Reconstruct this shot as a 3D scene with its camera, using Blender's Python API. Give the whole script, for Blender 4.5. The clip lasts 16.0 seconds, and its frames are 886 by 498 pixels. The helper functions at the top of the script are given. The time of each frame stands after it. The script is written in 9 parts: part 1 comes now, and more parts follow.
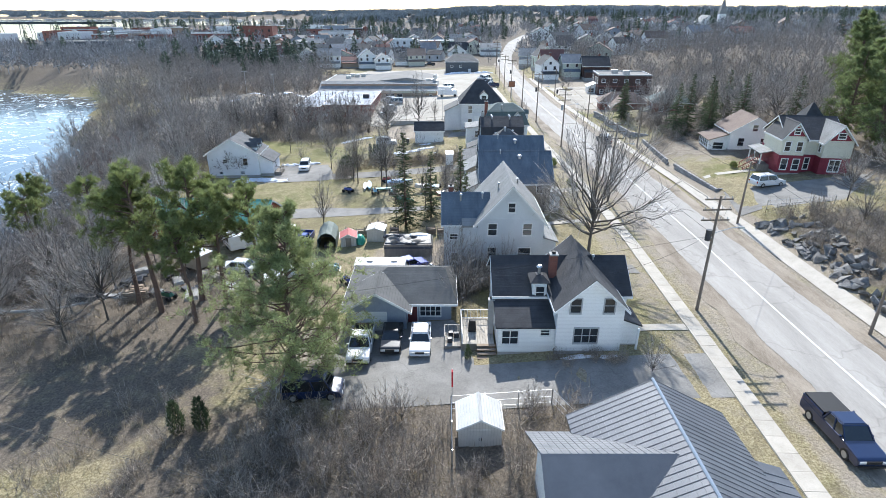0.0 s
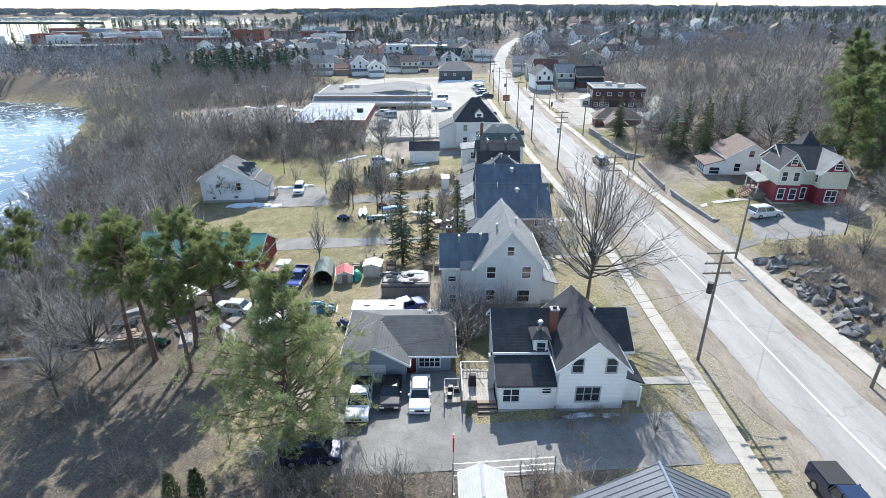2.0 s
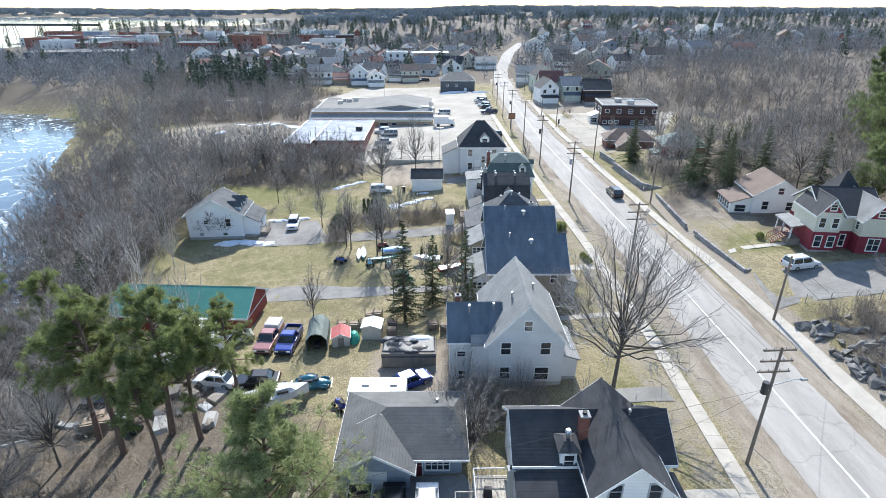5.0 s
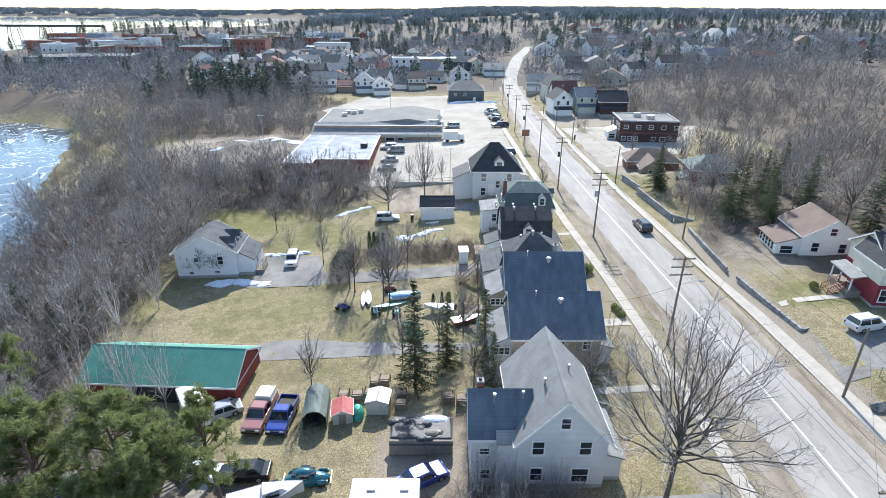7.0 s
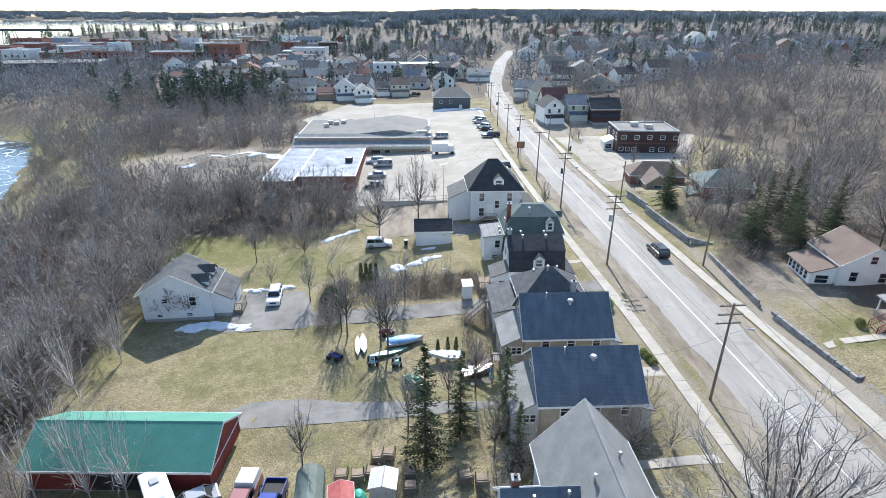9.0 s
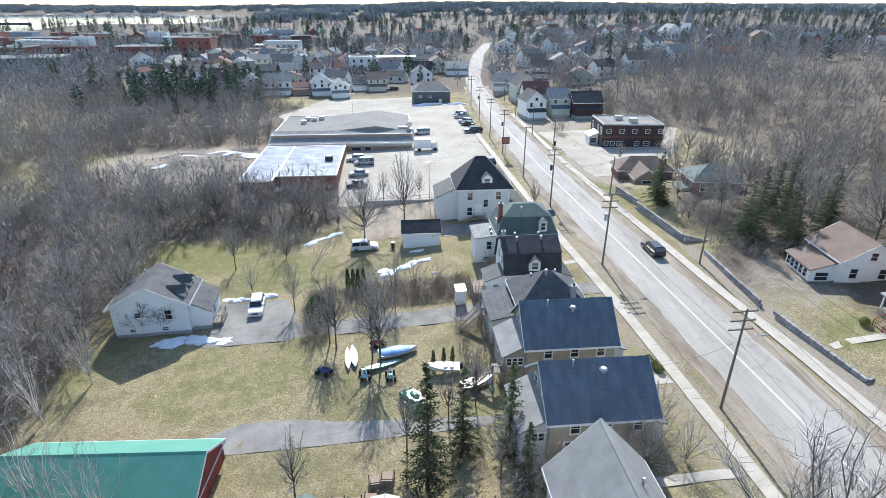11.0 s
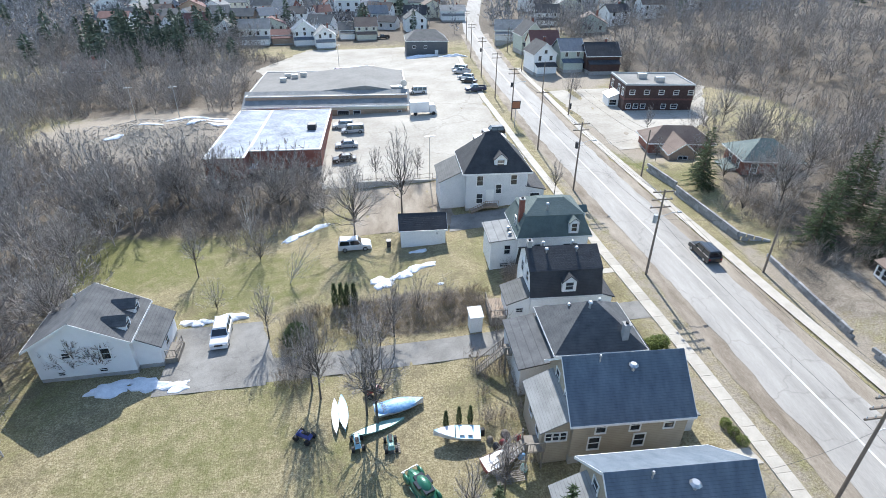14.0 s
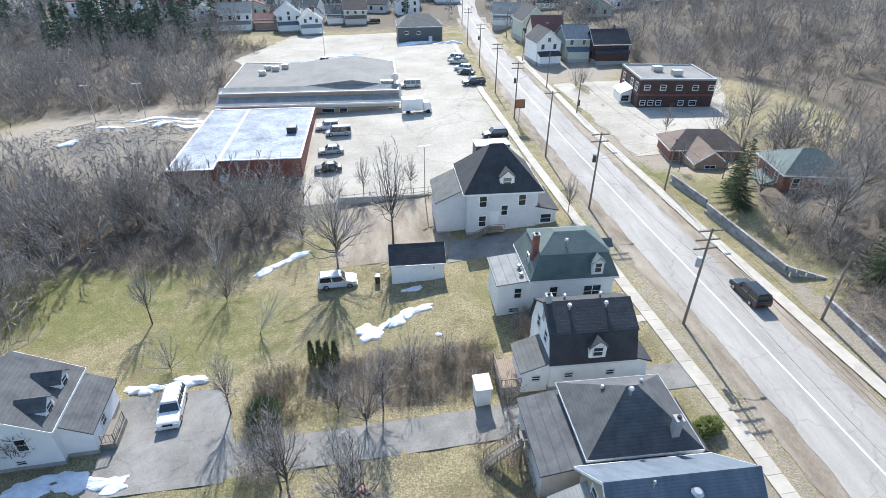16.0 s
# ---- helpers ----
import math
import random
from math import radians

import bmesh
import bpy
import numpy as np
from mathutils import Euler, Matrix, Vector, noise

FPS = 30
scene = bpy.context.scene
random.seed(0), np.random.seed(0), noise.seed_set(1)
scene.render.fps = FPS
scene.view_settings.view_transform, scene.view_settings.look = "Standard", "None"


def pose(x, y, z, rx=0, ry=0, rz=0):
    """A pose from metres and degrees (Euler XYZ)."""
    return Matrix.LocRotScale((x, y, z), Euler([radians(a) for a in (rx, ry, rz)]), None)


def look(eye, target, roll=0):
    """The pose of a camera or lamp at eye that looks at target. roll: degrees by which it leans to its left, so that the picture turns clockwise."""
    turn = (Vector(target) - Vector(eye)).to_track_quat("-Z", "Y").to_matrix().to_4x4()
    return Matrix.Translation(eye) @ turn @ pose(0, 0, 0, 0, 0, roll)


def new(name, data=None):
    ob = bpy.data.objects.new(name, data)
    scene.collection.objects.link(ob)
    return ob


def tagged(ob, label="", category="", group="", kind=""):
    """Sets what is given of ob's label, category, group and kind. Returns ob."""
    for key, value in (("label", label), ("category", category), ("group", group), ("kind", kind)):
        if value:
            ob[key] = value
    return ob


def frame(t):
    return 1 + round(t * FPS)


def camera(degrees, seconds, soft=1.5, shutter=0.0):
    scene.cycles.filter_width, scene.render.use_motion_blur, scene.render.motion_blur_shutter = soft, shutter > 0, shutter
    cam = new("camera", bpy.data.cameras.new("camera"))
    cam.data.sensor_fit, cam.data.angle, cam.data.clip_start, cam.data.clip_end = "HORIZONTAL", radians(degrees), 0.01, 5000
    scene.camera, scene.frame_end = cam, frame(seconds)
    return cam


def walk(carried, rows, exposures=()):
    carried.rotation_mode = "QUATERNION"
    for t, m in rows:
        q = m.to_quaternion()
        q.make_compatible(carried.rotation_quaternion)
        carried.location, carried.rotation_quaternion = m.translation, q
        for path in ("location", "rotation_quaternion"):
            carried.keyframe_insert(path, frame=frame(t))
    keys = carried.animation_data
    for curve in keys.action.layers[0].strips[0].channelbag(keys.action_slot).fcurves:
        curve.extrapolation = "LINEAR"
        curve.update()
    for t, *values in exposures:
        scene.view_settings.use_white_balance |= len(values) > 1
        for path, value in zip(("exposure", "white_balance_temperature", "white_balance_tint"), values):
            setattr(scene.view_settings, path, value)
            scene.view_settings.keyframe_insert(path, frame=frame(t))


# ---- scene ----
cam = camera(78.8, 16.0, soft=0.8)
METRES, EYE, TILT, LEAN, TURN = 70.4, 26.4, -23.8, 0.0, 0.0
ROWS = [
    (0.0, 0.0, 0.0, 0.0, -0.0, 0.0, -0.0),
    (0.5, -0.0014, -0.007, 0.0165, -0.08, -0.02, 0.02),
    (1.0, -0.003, -0.011, 0.0328, -0.28, -0.11, 0.08),
    (1.5, -0.0049, -0.0055, 0.049, -0.49, -0.16, 0.17),
    (2.0, -0.0076, 0.0099, 0.0694, -0.73, -0.21, 0.23),
    (2.5, -0.0103, 0.0325, 0.089, -0.82, -0.2, 0.2),
    (3.0, -0.0141, 0.0577, 0.1071, -0.84, -0.14, 0.18),
    (5.5, -0.0199, 0.1258, 0.19, -0.77, -0.24, 0.09),
    (6.0, -0.0228, 0.1548, 0.2163, -0.68, -0.24, -0.0),
    (6.5, -0.0283, 0.1853, 0.2403, -0.53, -0.26, -0.1),
    (7.0, -0.0365, 0.2241, 0.2588, -0.38, -0.23, -0.17),
    (7.5, -0.0462, 0.2642, 0.2761, -0.34, -0.19, -0.18),
    (8.0, -0.0577, 0.3059, 0.2976, -0.23, -0.12, -0.26),
    (8.5, -0.067, 0.3334, 0.3128, 0.18, -0.07, -0.44),
    (9.0, -0.0764, 0.3467, 0.322, -2.45, -0.0, 0.79),
    (9.5, -0.0832, 0.3506, 0.3234, -2.91, -0.07, 1.01),
    (10.0, -0.0891, 0.3603, 0.3266, -3.55, -0.11, 1.36),
    (12.5, -0.1081, 0.4925, 0.3837, -5.55, -3.15, 2.0),
    (13.0, -0.1087, 0.5334, 0.4022, -5.39, -4.29, 1.96),
    (13.5, -0.1083, 0.5736, 0.4206, -5.46, -5.36, 2.0),
    (14.0, -0.1055, 0.6192, 0.4405, -5.68, -6.21, 2.1),
    (14.5, -0.1017, 0.6625, 0.4595, -5.89, -6.94, 2.19),
    (15.0, -0.097, 0.7105, 0.4797, -6.09, -7.66, 2.27),
    (15.5, -0.0933, 0.7524, 0.4992, -6.23, -8.19, 2.33),
    (16.0, -0.0917, 0.7845, 0.516, -6.3, -8.19, 2.35),
]
walk(cam, [(t, pose(0, 0, EYE, TILT, LEAN, TURN) @ pose(METRES * x, METRES * y, METRES * z, 90 + pitch, roll, yaw)) for t, x, y, z, yaw, pitch, roll in ROWS], ((0.0, 0.86, 6200, 8), (7.0, 0.85, 6200, 8), (9.5, 0.75, 6200, 8), (12.5, 0.86, 6200, 8), (16.0, 0.9, 6200, 8)))

# ---- light ----
SUN_EL, SUN_AZ = 39.0, 2.0          # degrees; the sun stands ahead, a little to the right
world = bpy.data.worlds.new("world")
scene.world = world
world.use_nodes = True
wn = world.node_tree.nodes
sky = wn.new("ShaderNodeTexSky")
sky.sky_type, sky.sun_disc = "NISHITA", False
sky.sun_elevation, sky.sun_rotation = radians(SUN_EL), radians(SUN_AZ)
sky.air_density, sky.dust_density, sky.ozone_density = 1.0, 0.5, 1.5
wn["Background"].inputs[1].default_value = 0.15
world.node_tree.links.new(sky.outputs[0], wn["Background"].inputs[0])
sun = new("sun", bpy.data.lights.new("sun", "SUN"))
sun.data.energy, sun.data.angle, sun.data.color = 4.3, radians(0.55), (1.0, 0.97, 0.93)
sun.matrix_world = look((0, 0, 0), (-math.sin(radians(SUN_AZ)) * math.cos(radians(SUN_EL)), -math.cos(radians(SUN_AZ)) * math.cos(radians(SUN_EL)), -math.sin(radians(SUN_EL))))


# ---- materials ----
def mat(name, a, b=None, rough=0.8, metal=0.0, scale=1.5, fine=25.0, bump=0.3, rows=0.0, axis="Z", rand=0.0, stretch=(1, 1, 1), spec=0.5, cracks=0.0, island=0.0):
    """A surface that wanders between the colours a and b at two sizes, with fine relief; rows: the height of courses or boards, in metres."""
    m = bpy.data.materials.new(name)
    m.use_nodes = True
    nt = m.node_tree
    n, ln = nt.nodes, nt.links.new
    p = n["Principled BSDF"]
    b = b or tuple(c * 0.7 for c in a)
    geo = n.new("ShaderNodeNewGeometry")
    mp = n.new("ShaderNodeMapping")
    mp.inputs["Scale"].default_value = stretch
    ln(geo.outputs["Position"], mp.inputs[0])
    n1, n2 = n.new("ShaderNodeTexNoise"), n.new("ShaderNodeTexNoise")
    n1.inputs["Scale"].default_value, n1.inputs["Detail"].default_value, n1.inputs["Roughness"].default_value = scale, 5, 0.65
    n2.inputs["Scale"].default_value, n2.inputs["Detail"].default_value = fine, 3
    ln(mp.outputs[0], n1.inputs["Vector"]), ln(mp.outputs[0], n2.inputs["Vector"])
    add = n.new("ShaderNodeMath")
    add.operation = "MULTIPLY_ADD"
    add.inputs[1].default_value = 0.45
    ln(n2.outputs[0], add.inputs[0]), ln(n1.outputs[0], add.inputs[2])
    ramp = n.new("ShaderNodeValToRGB")
    ramp.color_ramp.elements[0].position, ramp.color_ramp.elements[1].position = 0.5, 0.98
    ramp.color_ramp.elements[0].color, ramp.color_ramp.elements[1].color = (*a, 1), (*b, 1)
    ln(add.outputs[0], ramp.inputs[0])
    colour = ramp.outputs[0]
    if rand:
        info, hsv, mr = n.new("ShaderNodeObjectInfo"), n.new("ShaderNodeHueSaturation"), n.new("ShaderNodeMapRange")
        mr.inputs["To Min"].default_value, mr.inputs["To Max"].default_value = 1 - rand, 1 + rand
        ln(info.outputs["Random"], mr.inputs[0]), ln(mr.outputs[0], hsv.inputs["Value"]), ln(colour, hsv.inputs["Color"])
        colour = hsv.outputs[0]
    if island:
        hsv, mr = n.new("ShaderNodeHueSaturation"), n.new("ShaderNodeMapRange")
        mr.inputs["To Min"].default_value, mr.inputs["To Max"].default_value = 1 - island, 1 + island
        ln(geo.outputs["Random Per Island"], mr.inputs[0]), ln(mr.outputs[0], hsv.inputs["Value"]), ln(colour, hsv.inputs["Color"])
        colour = hsv.outputs[0]
    if cracks:
        wob, sc, vo, rc, mc = n.new("ShaderNodeTexNoise"), n.new("ShaderNodeVectorMath"), n.new("ShaderNodeTexVoronoi"), n.new("ShaderNodeValToRGB"), n.new("ShaderNodeMixRGB")
        wob.inputs["Scale"].default_value = 0.6
        ln(geo.outputs["Position"], wob.inputs["Vector"])
        sc.operation = "MULTIPLY_ADD"
        sc.inputs[1].default_value = (2.5, 2.5, 0)
        ln(wob.outputs["Color"], sc.inputs[0]), ln(geo.outputs["Position"], sc.inputs[2])
        vo.feature = "DISTANCE_TO_EDGE"
        vo.inputs["Scale"].default_value = cracks
        ln(sc.outputs[0], vo.inputs["Vector"])
        rc.color_ramp.elements[0].color, rc.color_ramp.elements[1].position = (0.42, 0.41, 0.4, 1), 0.014
        ln(vo.outputs["Distance"], rc.inputs[0])
        mc.blend_type = "MULTIPLY"
        mc.inputs[0].default_value = 0.32
        ln(colour, mc.inputs[1]), ln(rc.outputs[0], mc.inputs[2])
        colour = mc.outputs[0]
    ln(colour, p.inputs["Base Color"])
    p.inputs["Roughness"].default_value, p.inputs["Metallic"].default_value = rough, metal
    p.inputs["Specular IOR Level"].default_value = spec
    height = n2.outputs[0]
    if rows:
        wv = n.new("ShaderNodeTexWave")
        wv.wave_type, wv.bands_direction, wv.wave_profile = "BANDS", axis, "SAW"
        wv.inputs["Scale"].default_value = 0.314 / rows
        wv.inputs["Distortion"].default_value = 0.15
        ln(geo.outputs["Position"], wv.inputs["Vector"])
        mx = n.new("ShaderNodeMath")
        mx.operation = "MULTIPLY_ADD"
        mx.inputs[1].default_value = 1.6
        ln(wv.outputs["Fac"], mx.inputs[0]), ln(n2.outputs[0], mx.inputs[2])
        height = mx.outputs[0]
        dk = n.new("ShaderNodeMixRGB")
        dk.blend_type = "MULTIPLY"
        cr = n.new("ShaderNodeValToRGB")
        cr.color_ramp.elements[0].position, cr.color_ramp.elements[1].position = 0.02, 0.16
        cr.color_ramp.elements[0].color = (0.62, 0.62, 0.62, 1)
        ln(wv.outputs["Fac"], cr.inputs[0])
        dk.inputs[0].default_value = 1
        ln(colour, dk.inputs[1]), ln(cr.outputs[0], dk.inputs[2]), ln(dk.outputs[0], p.inputs["Base Color"])
    if bump:
        bp = n.new("ShaderNodeBump")
        bp.inputs["Strength"].default_value, bp.inputs["Distance"].default_value = bump, 0.03
        ln(height, bp.inputs["Height"]), ln(bp.outputs[0], p.inputs["Normal"])
    return m


def ground_material():
    """Straw-coloured spring turf with green patches, leaf litter under trees and bare sandy dirt, by three zone attributes."""
    m = bpy.data.materials.new("ground")
    m.use_nodes = True
    nt = m.node_tree
    n, ln = nt.nodes, nt.links.new
    p = n["Principled BSDF"]
    geo = n.new("ShaderNodeNewGeometry")

    def noise(scale, detail=6, rough=0.65):
        t = n.new("ShaderNodeTexNoise")
        t.inputs["Scale"].default_value, t.inputs["Detail"].default_value, t.inputs["Roughness"].default_value = scale, detail, rough
        ln(geo.outputs["Position"], t.inputs["Vector"])
        return t.outputs[0]

    def ramp(v, stops):
        r = n.new("ShaderNodeValToRGB")
        e = r.color_ramp.elements
        while len(e) < len(stops):
            e.new(0.5)
        for k, (pos, c) in zip(e, stops):
            k.position, k.color = pos, (*c, 1)
        ln(v, r.inputs[0])
        return r.outputs[0]

    def mix(f, a, b):
        x = n.new("ShaderNodeMixRGB")
        ln(f, x.inputs[0]), ln(a, x.inputs[1]), ln(b, x.inputs[2])
        return x.outputs[0]

    def zone(name, wobble):
        at, ad, mr = n.new("ShaderNodeAttribute"), n.new("ShaderNodeMath"), n.new("ShaderNodeMapRange")
        at.attribute_name = name
        ad.operation = "ADD"
        ln(at.outputs["Fac"], ad.inputs[0]), ln(wobble, ad.inputs[1])
        mr.inputs["From Min"].default_value, mr.inputs["From Max"].default_value = 0.82, 1.18
        ln(ad.outputs[0], mr.inputs[0])
        return mr.outputs[0]

    big, mid, small = noise(0.12), noise(0.7), noise(6.0, 8, 0.75)
    straw = ramp(small, [(0.32, (0.12, 0.095, 0.048)), (0.5, (0.3, 0.25, 0.145)), (0.68, (0.52, 0.455, 0.3))])
    green = ramp(small, [(0.3, (0.085, 0.088, 0.03)), (0.55, (0.19, 0.185, 0.075)), (0.75, (0.34, 0.31, 0.16))])
    patch = ramp(big, [(0.46, (0, 0, 0)), (0.66, (0.8, 0.8, 0.8))])
    turf = mix(patch, straw, green)
    brown = ramp(small, [(0.3, (0.1, 0.08, 0.05)), (0.55, (0.2, 0.165, 0.1)), (0.75, (0.34, 0.29, 0.19))])
    turf = mix(ramp(noise(0.35, 8, 0.7), [(0.5, (0, 0, 0)), (0.64, (0.75, 0.75, 0.75))]), turf, brown)
    turf = mix(ramp(noise(1.7, 8, 0.75), [(0.5, (0, 0, 0)), (0.62, (0.7, 0.7, 0.7))]), turf, brown)
    litter = ramp(small, [(0.28, (0.045, 0.037, 0.029)), (0.5, (0.145, 0.12, 0.093)), (0.75, (0.31, 0.262, 0.205))])
    dirt = ramp(small, [(0.25, (0.17, 0.14, 0.1)), (0.55, (0.34, 0.29, 0.23)), (0.8, (0.5, 0.45, 0.38))])
    c = mix(zone("green", mid), turf, green)
    c = mix(zone("litter", mid), c, litter)
    c = mix(zone("dirt", mid), c, dirt)
    ln(c, p.inputs["Base Color"])
    p.inputs["Roughness"].default_value, p.inputs["Specular IOR Level"].default_value = 0.95, 0.15
    bp = n.new("ShaderNodeBump")
    bp.inputs["Strength"].default_value, bp.inputs["Distance"].default_value = 0.8, 0.12
    ln(small, bp.inputs["Height"]), ln(bp.outputs[0], p.inputs["Normal"])
    return m


def water_material():
    m = mat("water", (0.05, 0.075, 0.1), (0.09, 0.12, 0.14), 0.16, 0, 0.05, 0.9, 0.9, stretch=(1.6, 0.6, 1))
    nt = m.node_tree
    n, ln = nt.nodes, nt.links.new
    p = n["Principled BSDF"]
    geo, nz, nw = n.new("ShaderNodeNewGeometry"), n.new("ShaderNodeTexNoise"), n.new("ShaderNodeTexNoise")
    nz.inputs["Scale"].default_value, nz.inputs["Detail"].default_value, nz.inputs["Distortion"].default_value = 0.06, 6, 2.2
    nw.inputs["Scale"].default_value = 0.02
    ln(geo.outputs["Position"], nz.inputs["Vector"]), ln(geo.outputs["Position"], nw.inputs["Vector"])
    r = n.new("ShaderNodeValToRGB")
    e = r.color_ramp.elements
    e[0].position, e[0].color, e[1].position, e[1].color = 0.485, (0, 0, 0, 1), 0.5, (1, 1, 1, 1)
    e.new(0.515).color = (0, 0, 0, 1)
    ln(nz.outputs[0], r.inputs[0])
    mx = n.new("ShaderNodeMixRGB")
    old = p.inputs["Base Color"].links[0].from_socket
    ln(r.outputs[0], mx.inputs[0]), ln(old, mx.inputs[1])
    mx.inputs[2].default_value = (0.75, 0.8, 0.82, 1)
    ln(mx.outputs[0], p.inputs["Base Color"])
    ln(r.outputs[0], p.inputs["Roughness"])
    return m


def plain(name, c, rough=0.5, metal=0.0, **k):
    return mat(name, c, tuple(v * 0.82 for v in c), rough, metal, 2.0, 30.0, k.pop("bump", 0.08), **k)


WHITE = mat("white_clapboard", (0.81, 0.81, 0.79), (0.87, 0.87, 0.85), 0.6, rows=0.13, bump=0.35, scale=0.7)
GREYW = mat("pale_grey_clapboard", (0.56, 0.575, 0.585), (0.68, 0.685, 0.69), 0.6, rows=0.12, bump=0.35, scale=0.7)
BEIGE = mat("tan_shake_siding", (0.33, 0.285, 0.215), (0.43, 0.38, 0.3), 0.8, rows=0.2, bump=0.4, scale=0.8)
BLUEGREY = mat("blue_grey_siding", (0.24, 0.28, 0.34), (0.31, 0.35, 0.41), 0.65, rows=0.12, bump=0.35)
GREENW = mat("pale_green_siding", (0.45, 0.5, 0.43), (0.55, 0.58, 0.5), 0.65, rows=0.12, bump=0.35)
REDSIDE = mat("crimson_clapboard", (0.17, 0.016, 0.034), (0.23, 0.028, 0.048), 0.6, rows=0.12, bump=0.35)
CREAM = mat("cream_clapboard", (0.6, 0.59, 0.48), (0.68, 0.66, 0.55), 0.65, rows=0.12, bump=0.35)
BARNRED = mat("barn_red_boards", (0.2, 0.03, 0.025), (0.27, 0.05, 0.04), 0.75, rows=0.2, axis="X", bump=0.3)
STUCCO = mat("white_stucco_with_vine_marks", (0.7, 0.7, 0.7), (0.82, 0.82, 0.81), 0.85, scale=0.5)
BRICK = mat("red_brick", (0.2, 0.075, 0.055), (0.3, 0.13, 0.1), 0.85, rows=0.075, scale=1.2, bump=0.5, rand=0.15)
BROWNB = mat("dark_brown_brick", (0.06, 0.035, 0.032), (0.1, 0.06, 0.05), 0.85, rows=0.09, bump=0.4)
TANBRICK = mat("tan_brick", (0.34, 0.24, 0.17), (0.44, 0.33, 0.25), 0.85, rows=0.09, bump=0.4)
DARKSIDE = mat("charcoal_metal_cladding", (0.07, 0.08, 0.09), (0.1, 0.11, 0.12), 0.6, rows=0.3, axis="X", bump=0.3)
FOUND = mat("concrete_foundation", (0.3, 0.29, 0.27), (0.42, 0.41, 0.39), 0.9)
SH_BLACK = mat("black_asphalt_shingle", (0.028, 0.029, 0.033), (0.062, 0.063, 0.068), 0.85, rows=0.16, scale=0.8, bump=0.6)
SH_CHAR = mat("charcoal_shingle", (0.06, 0.062, 0.066), (0.135, 0.137, 0.14), 0.88, rows=0.17, scale=0.7, bump=0.7)
SH_GREY = mat("weathered_grey_shingle", (0.09, 0.09, 0.086), (0.165, 0.162, 0.155), 0.9, rows=0.15, scale=0.6, bump=0.6)
SH_PALE = mat("pale_grey_shingle", (0.19, 0.19, 0.185), (0.31, 0.31, 0.3), 0.9, rows=0.12, scale=0.6, bump=0.5)
SH_BLUE = mat("slate_blue_shingle", (0.075, 0.1, 0.13), (0.16, 0.19, 0.225), 0.8, rows=0.14, scale=0.5, bump=0.5, stretch=(2.5, 1, 0.4))
SH_GREEN = mat("grey_green_shingle", (0.085, 0.115, 0.11), (0.15, 0.185, 0.17), 0.85, rows=0.13, scale=0.5, bump=0.5)
SH_BROWN = mat("brown_shingle", (0.15, 0.105, 0.085), (0.22, 0.165, 0.13), 0.9, rows=0.13, scale=0.6, bump=0.5)
SH_RED = mat("dull_red_shingle", (0.13, 0.06, 0.05), (0.2, 0.1, 0.085), 0.9, rows=0.13, scale=0.6, bump=0.5)
METALROOF = mat("grey_metal_roofing", (0.12, 0.125, 0.135), (0.18, 0.185, 0.195), 0.5, 0.3, scale=0.6, bump=0.1)
GREENMETAL = mat("green_metal_roofing", (0.08, 0.27, 0.2), (0.13, 0.35, 0.27), 0.45, 0.2, scale=0.5, bump=0.35, rows=0.25, axis="X")
MEMBRANE = mat("grey_roof_membrane", (0.21, 0.2, 0.185), (0.31, 0.295, 0.27), 0.95, scale=0.15, fine=2, spec=0.1)
WETROOF = mat("pale_roof_with_meltwater", (0.13, 0.15, 0.185), (0.44, 0.47, 0.52), 0.7, scale=0.22, fine=2, bump=0.15, spec=0.15)
SNOW = mat("old_snow", (0.62, 0.64, 0.68), (0.85, 0.87, 0.9), 0.7, scale=1.2, fine=8, bump=0.8)
TRIM = plain("white_trim", (0.78, 0.78, 0.76), 0.5)
GREYTRIM = plain("grey_trim", (0.4, 0.41, 0.41), 0.5)
DARKTRIM = plain("dark_trim", (0.04, 0.04, 0.045), 0.5)
GLASS = mat("window_glass", (0.016, 0.02, 0.025), (0.045, 0.05, 0.055), 0.06, scale=0.5, fine=1.0, bump=0.0, spec=0.8)
CARGLASS = mat("tinted_car_glass", (0.012, 0.016, 0.018), (0.02, 0.025, 0.028), 0.05, bump=0.0, spec=0.9)
CURTAIN = plain("drawn_curtain", (0.35, 0.36, 0.36), 0.8)
DOORRED = plain("dark_red_door", (0.14, 0.03, 0.03), 0.5)
GARDOOR = mat("garage_door_white", (0.62, 0.62, 0.6), (0.7, 0.7, 0.68), 0.5, rows=0.5, bump=0.3)
CHIMNEY = mat("chimney_brick", (0.2, 0.07, 0.05), (0.3, 0.13, 0.1), 0.9, rows=0.075, bump=0.5)
GALV = plain("galvanised_steel", (0.5, 0.51, 0.52), 0.35, 0.8)
TIN = mat("pale_metal_shed_sheet", (0.52, 0.5, 0.47), (0.64, 0.62, 0.58), 0.4, 0.2, rows=0.2, axis="X", bump=0.35)
BLACKRUB = plain("black_rubber", (0.015, 0.015, 0.016), 0.7)
WOODGREY = mat("weathered_wood", (0.17, 0.145, 0.12), (0.28, 0.25, 0.21), 0.85, scale=2, stretch=(1, 1, 0.2))
PALEDECK = mat("bleached_deck_boards", (0.36, 0.315, 0.26), (0.52, 0.47, 0.4), 0.88, scale=2)
DECKWOOD = mat("deck_boards", (0.24, 0.17, 0.12), (0.35, 0.28, 0.21), 0.85, scale=2)
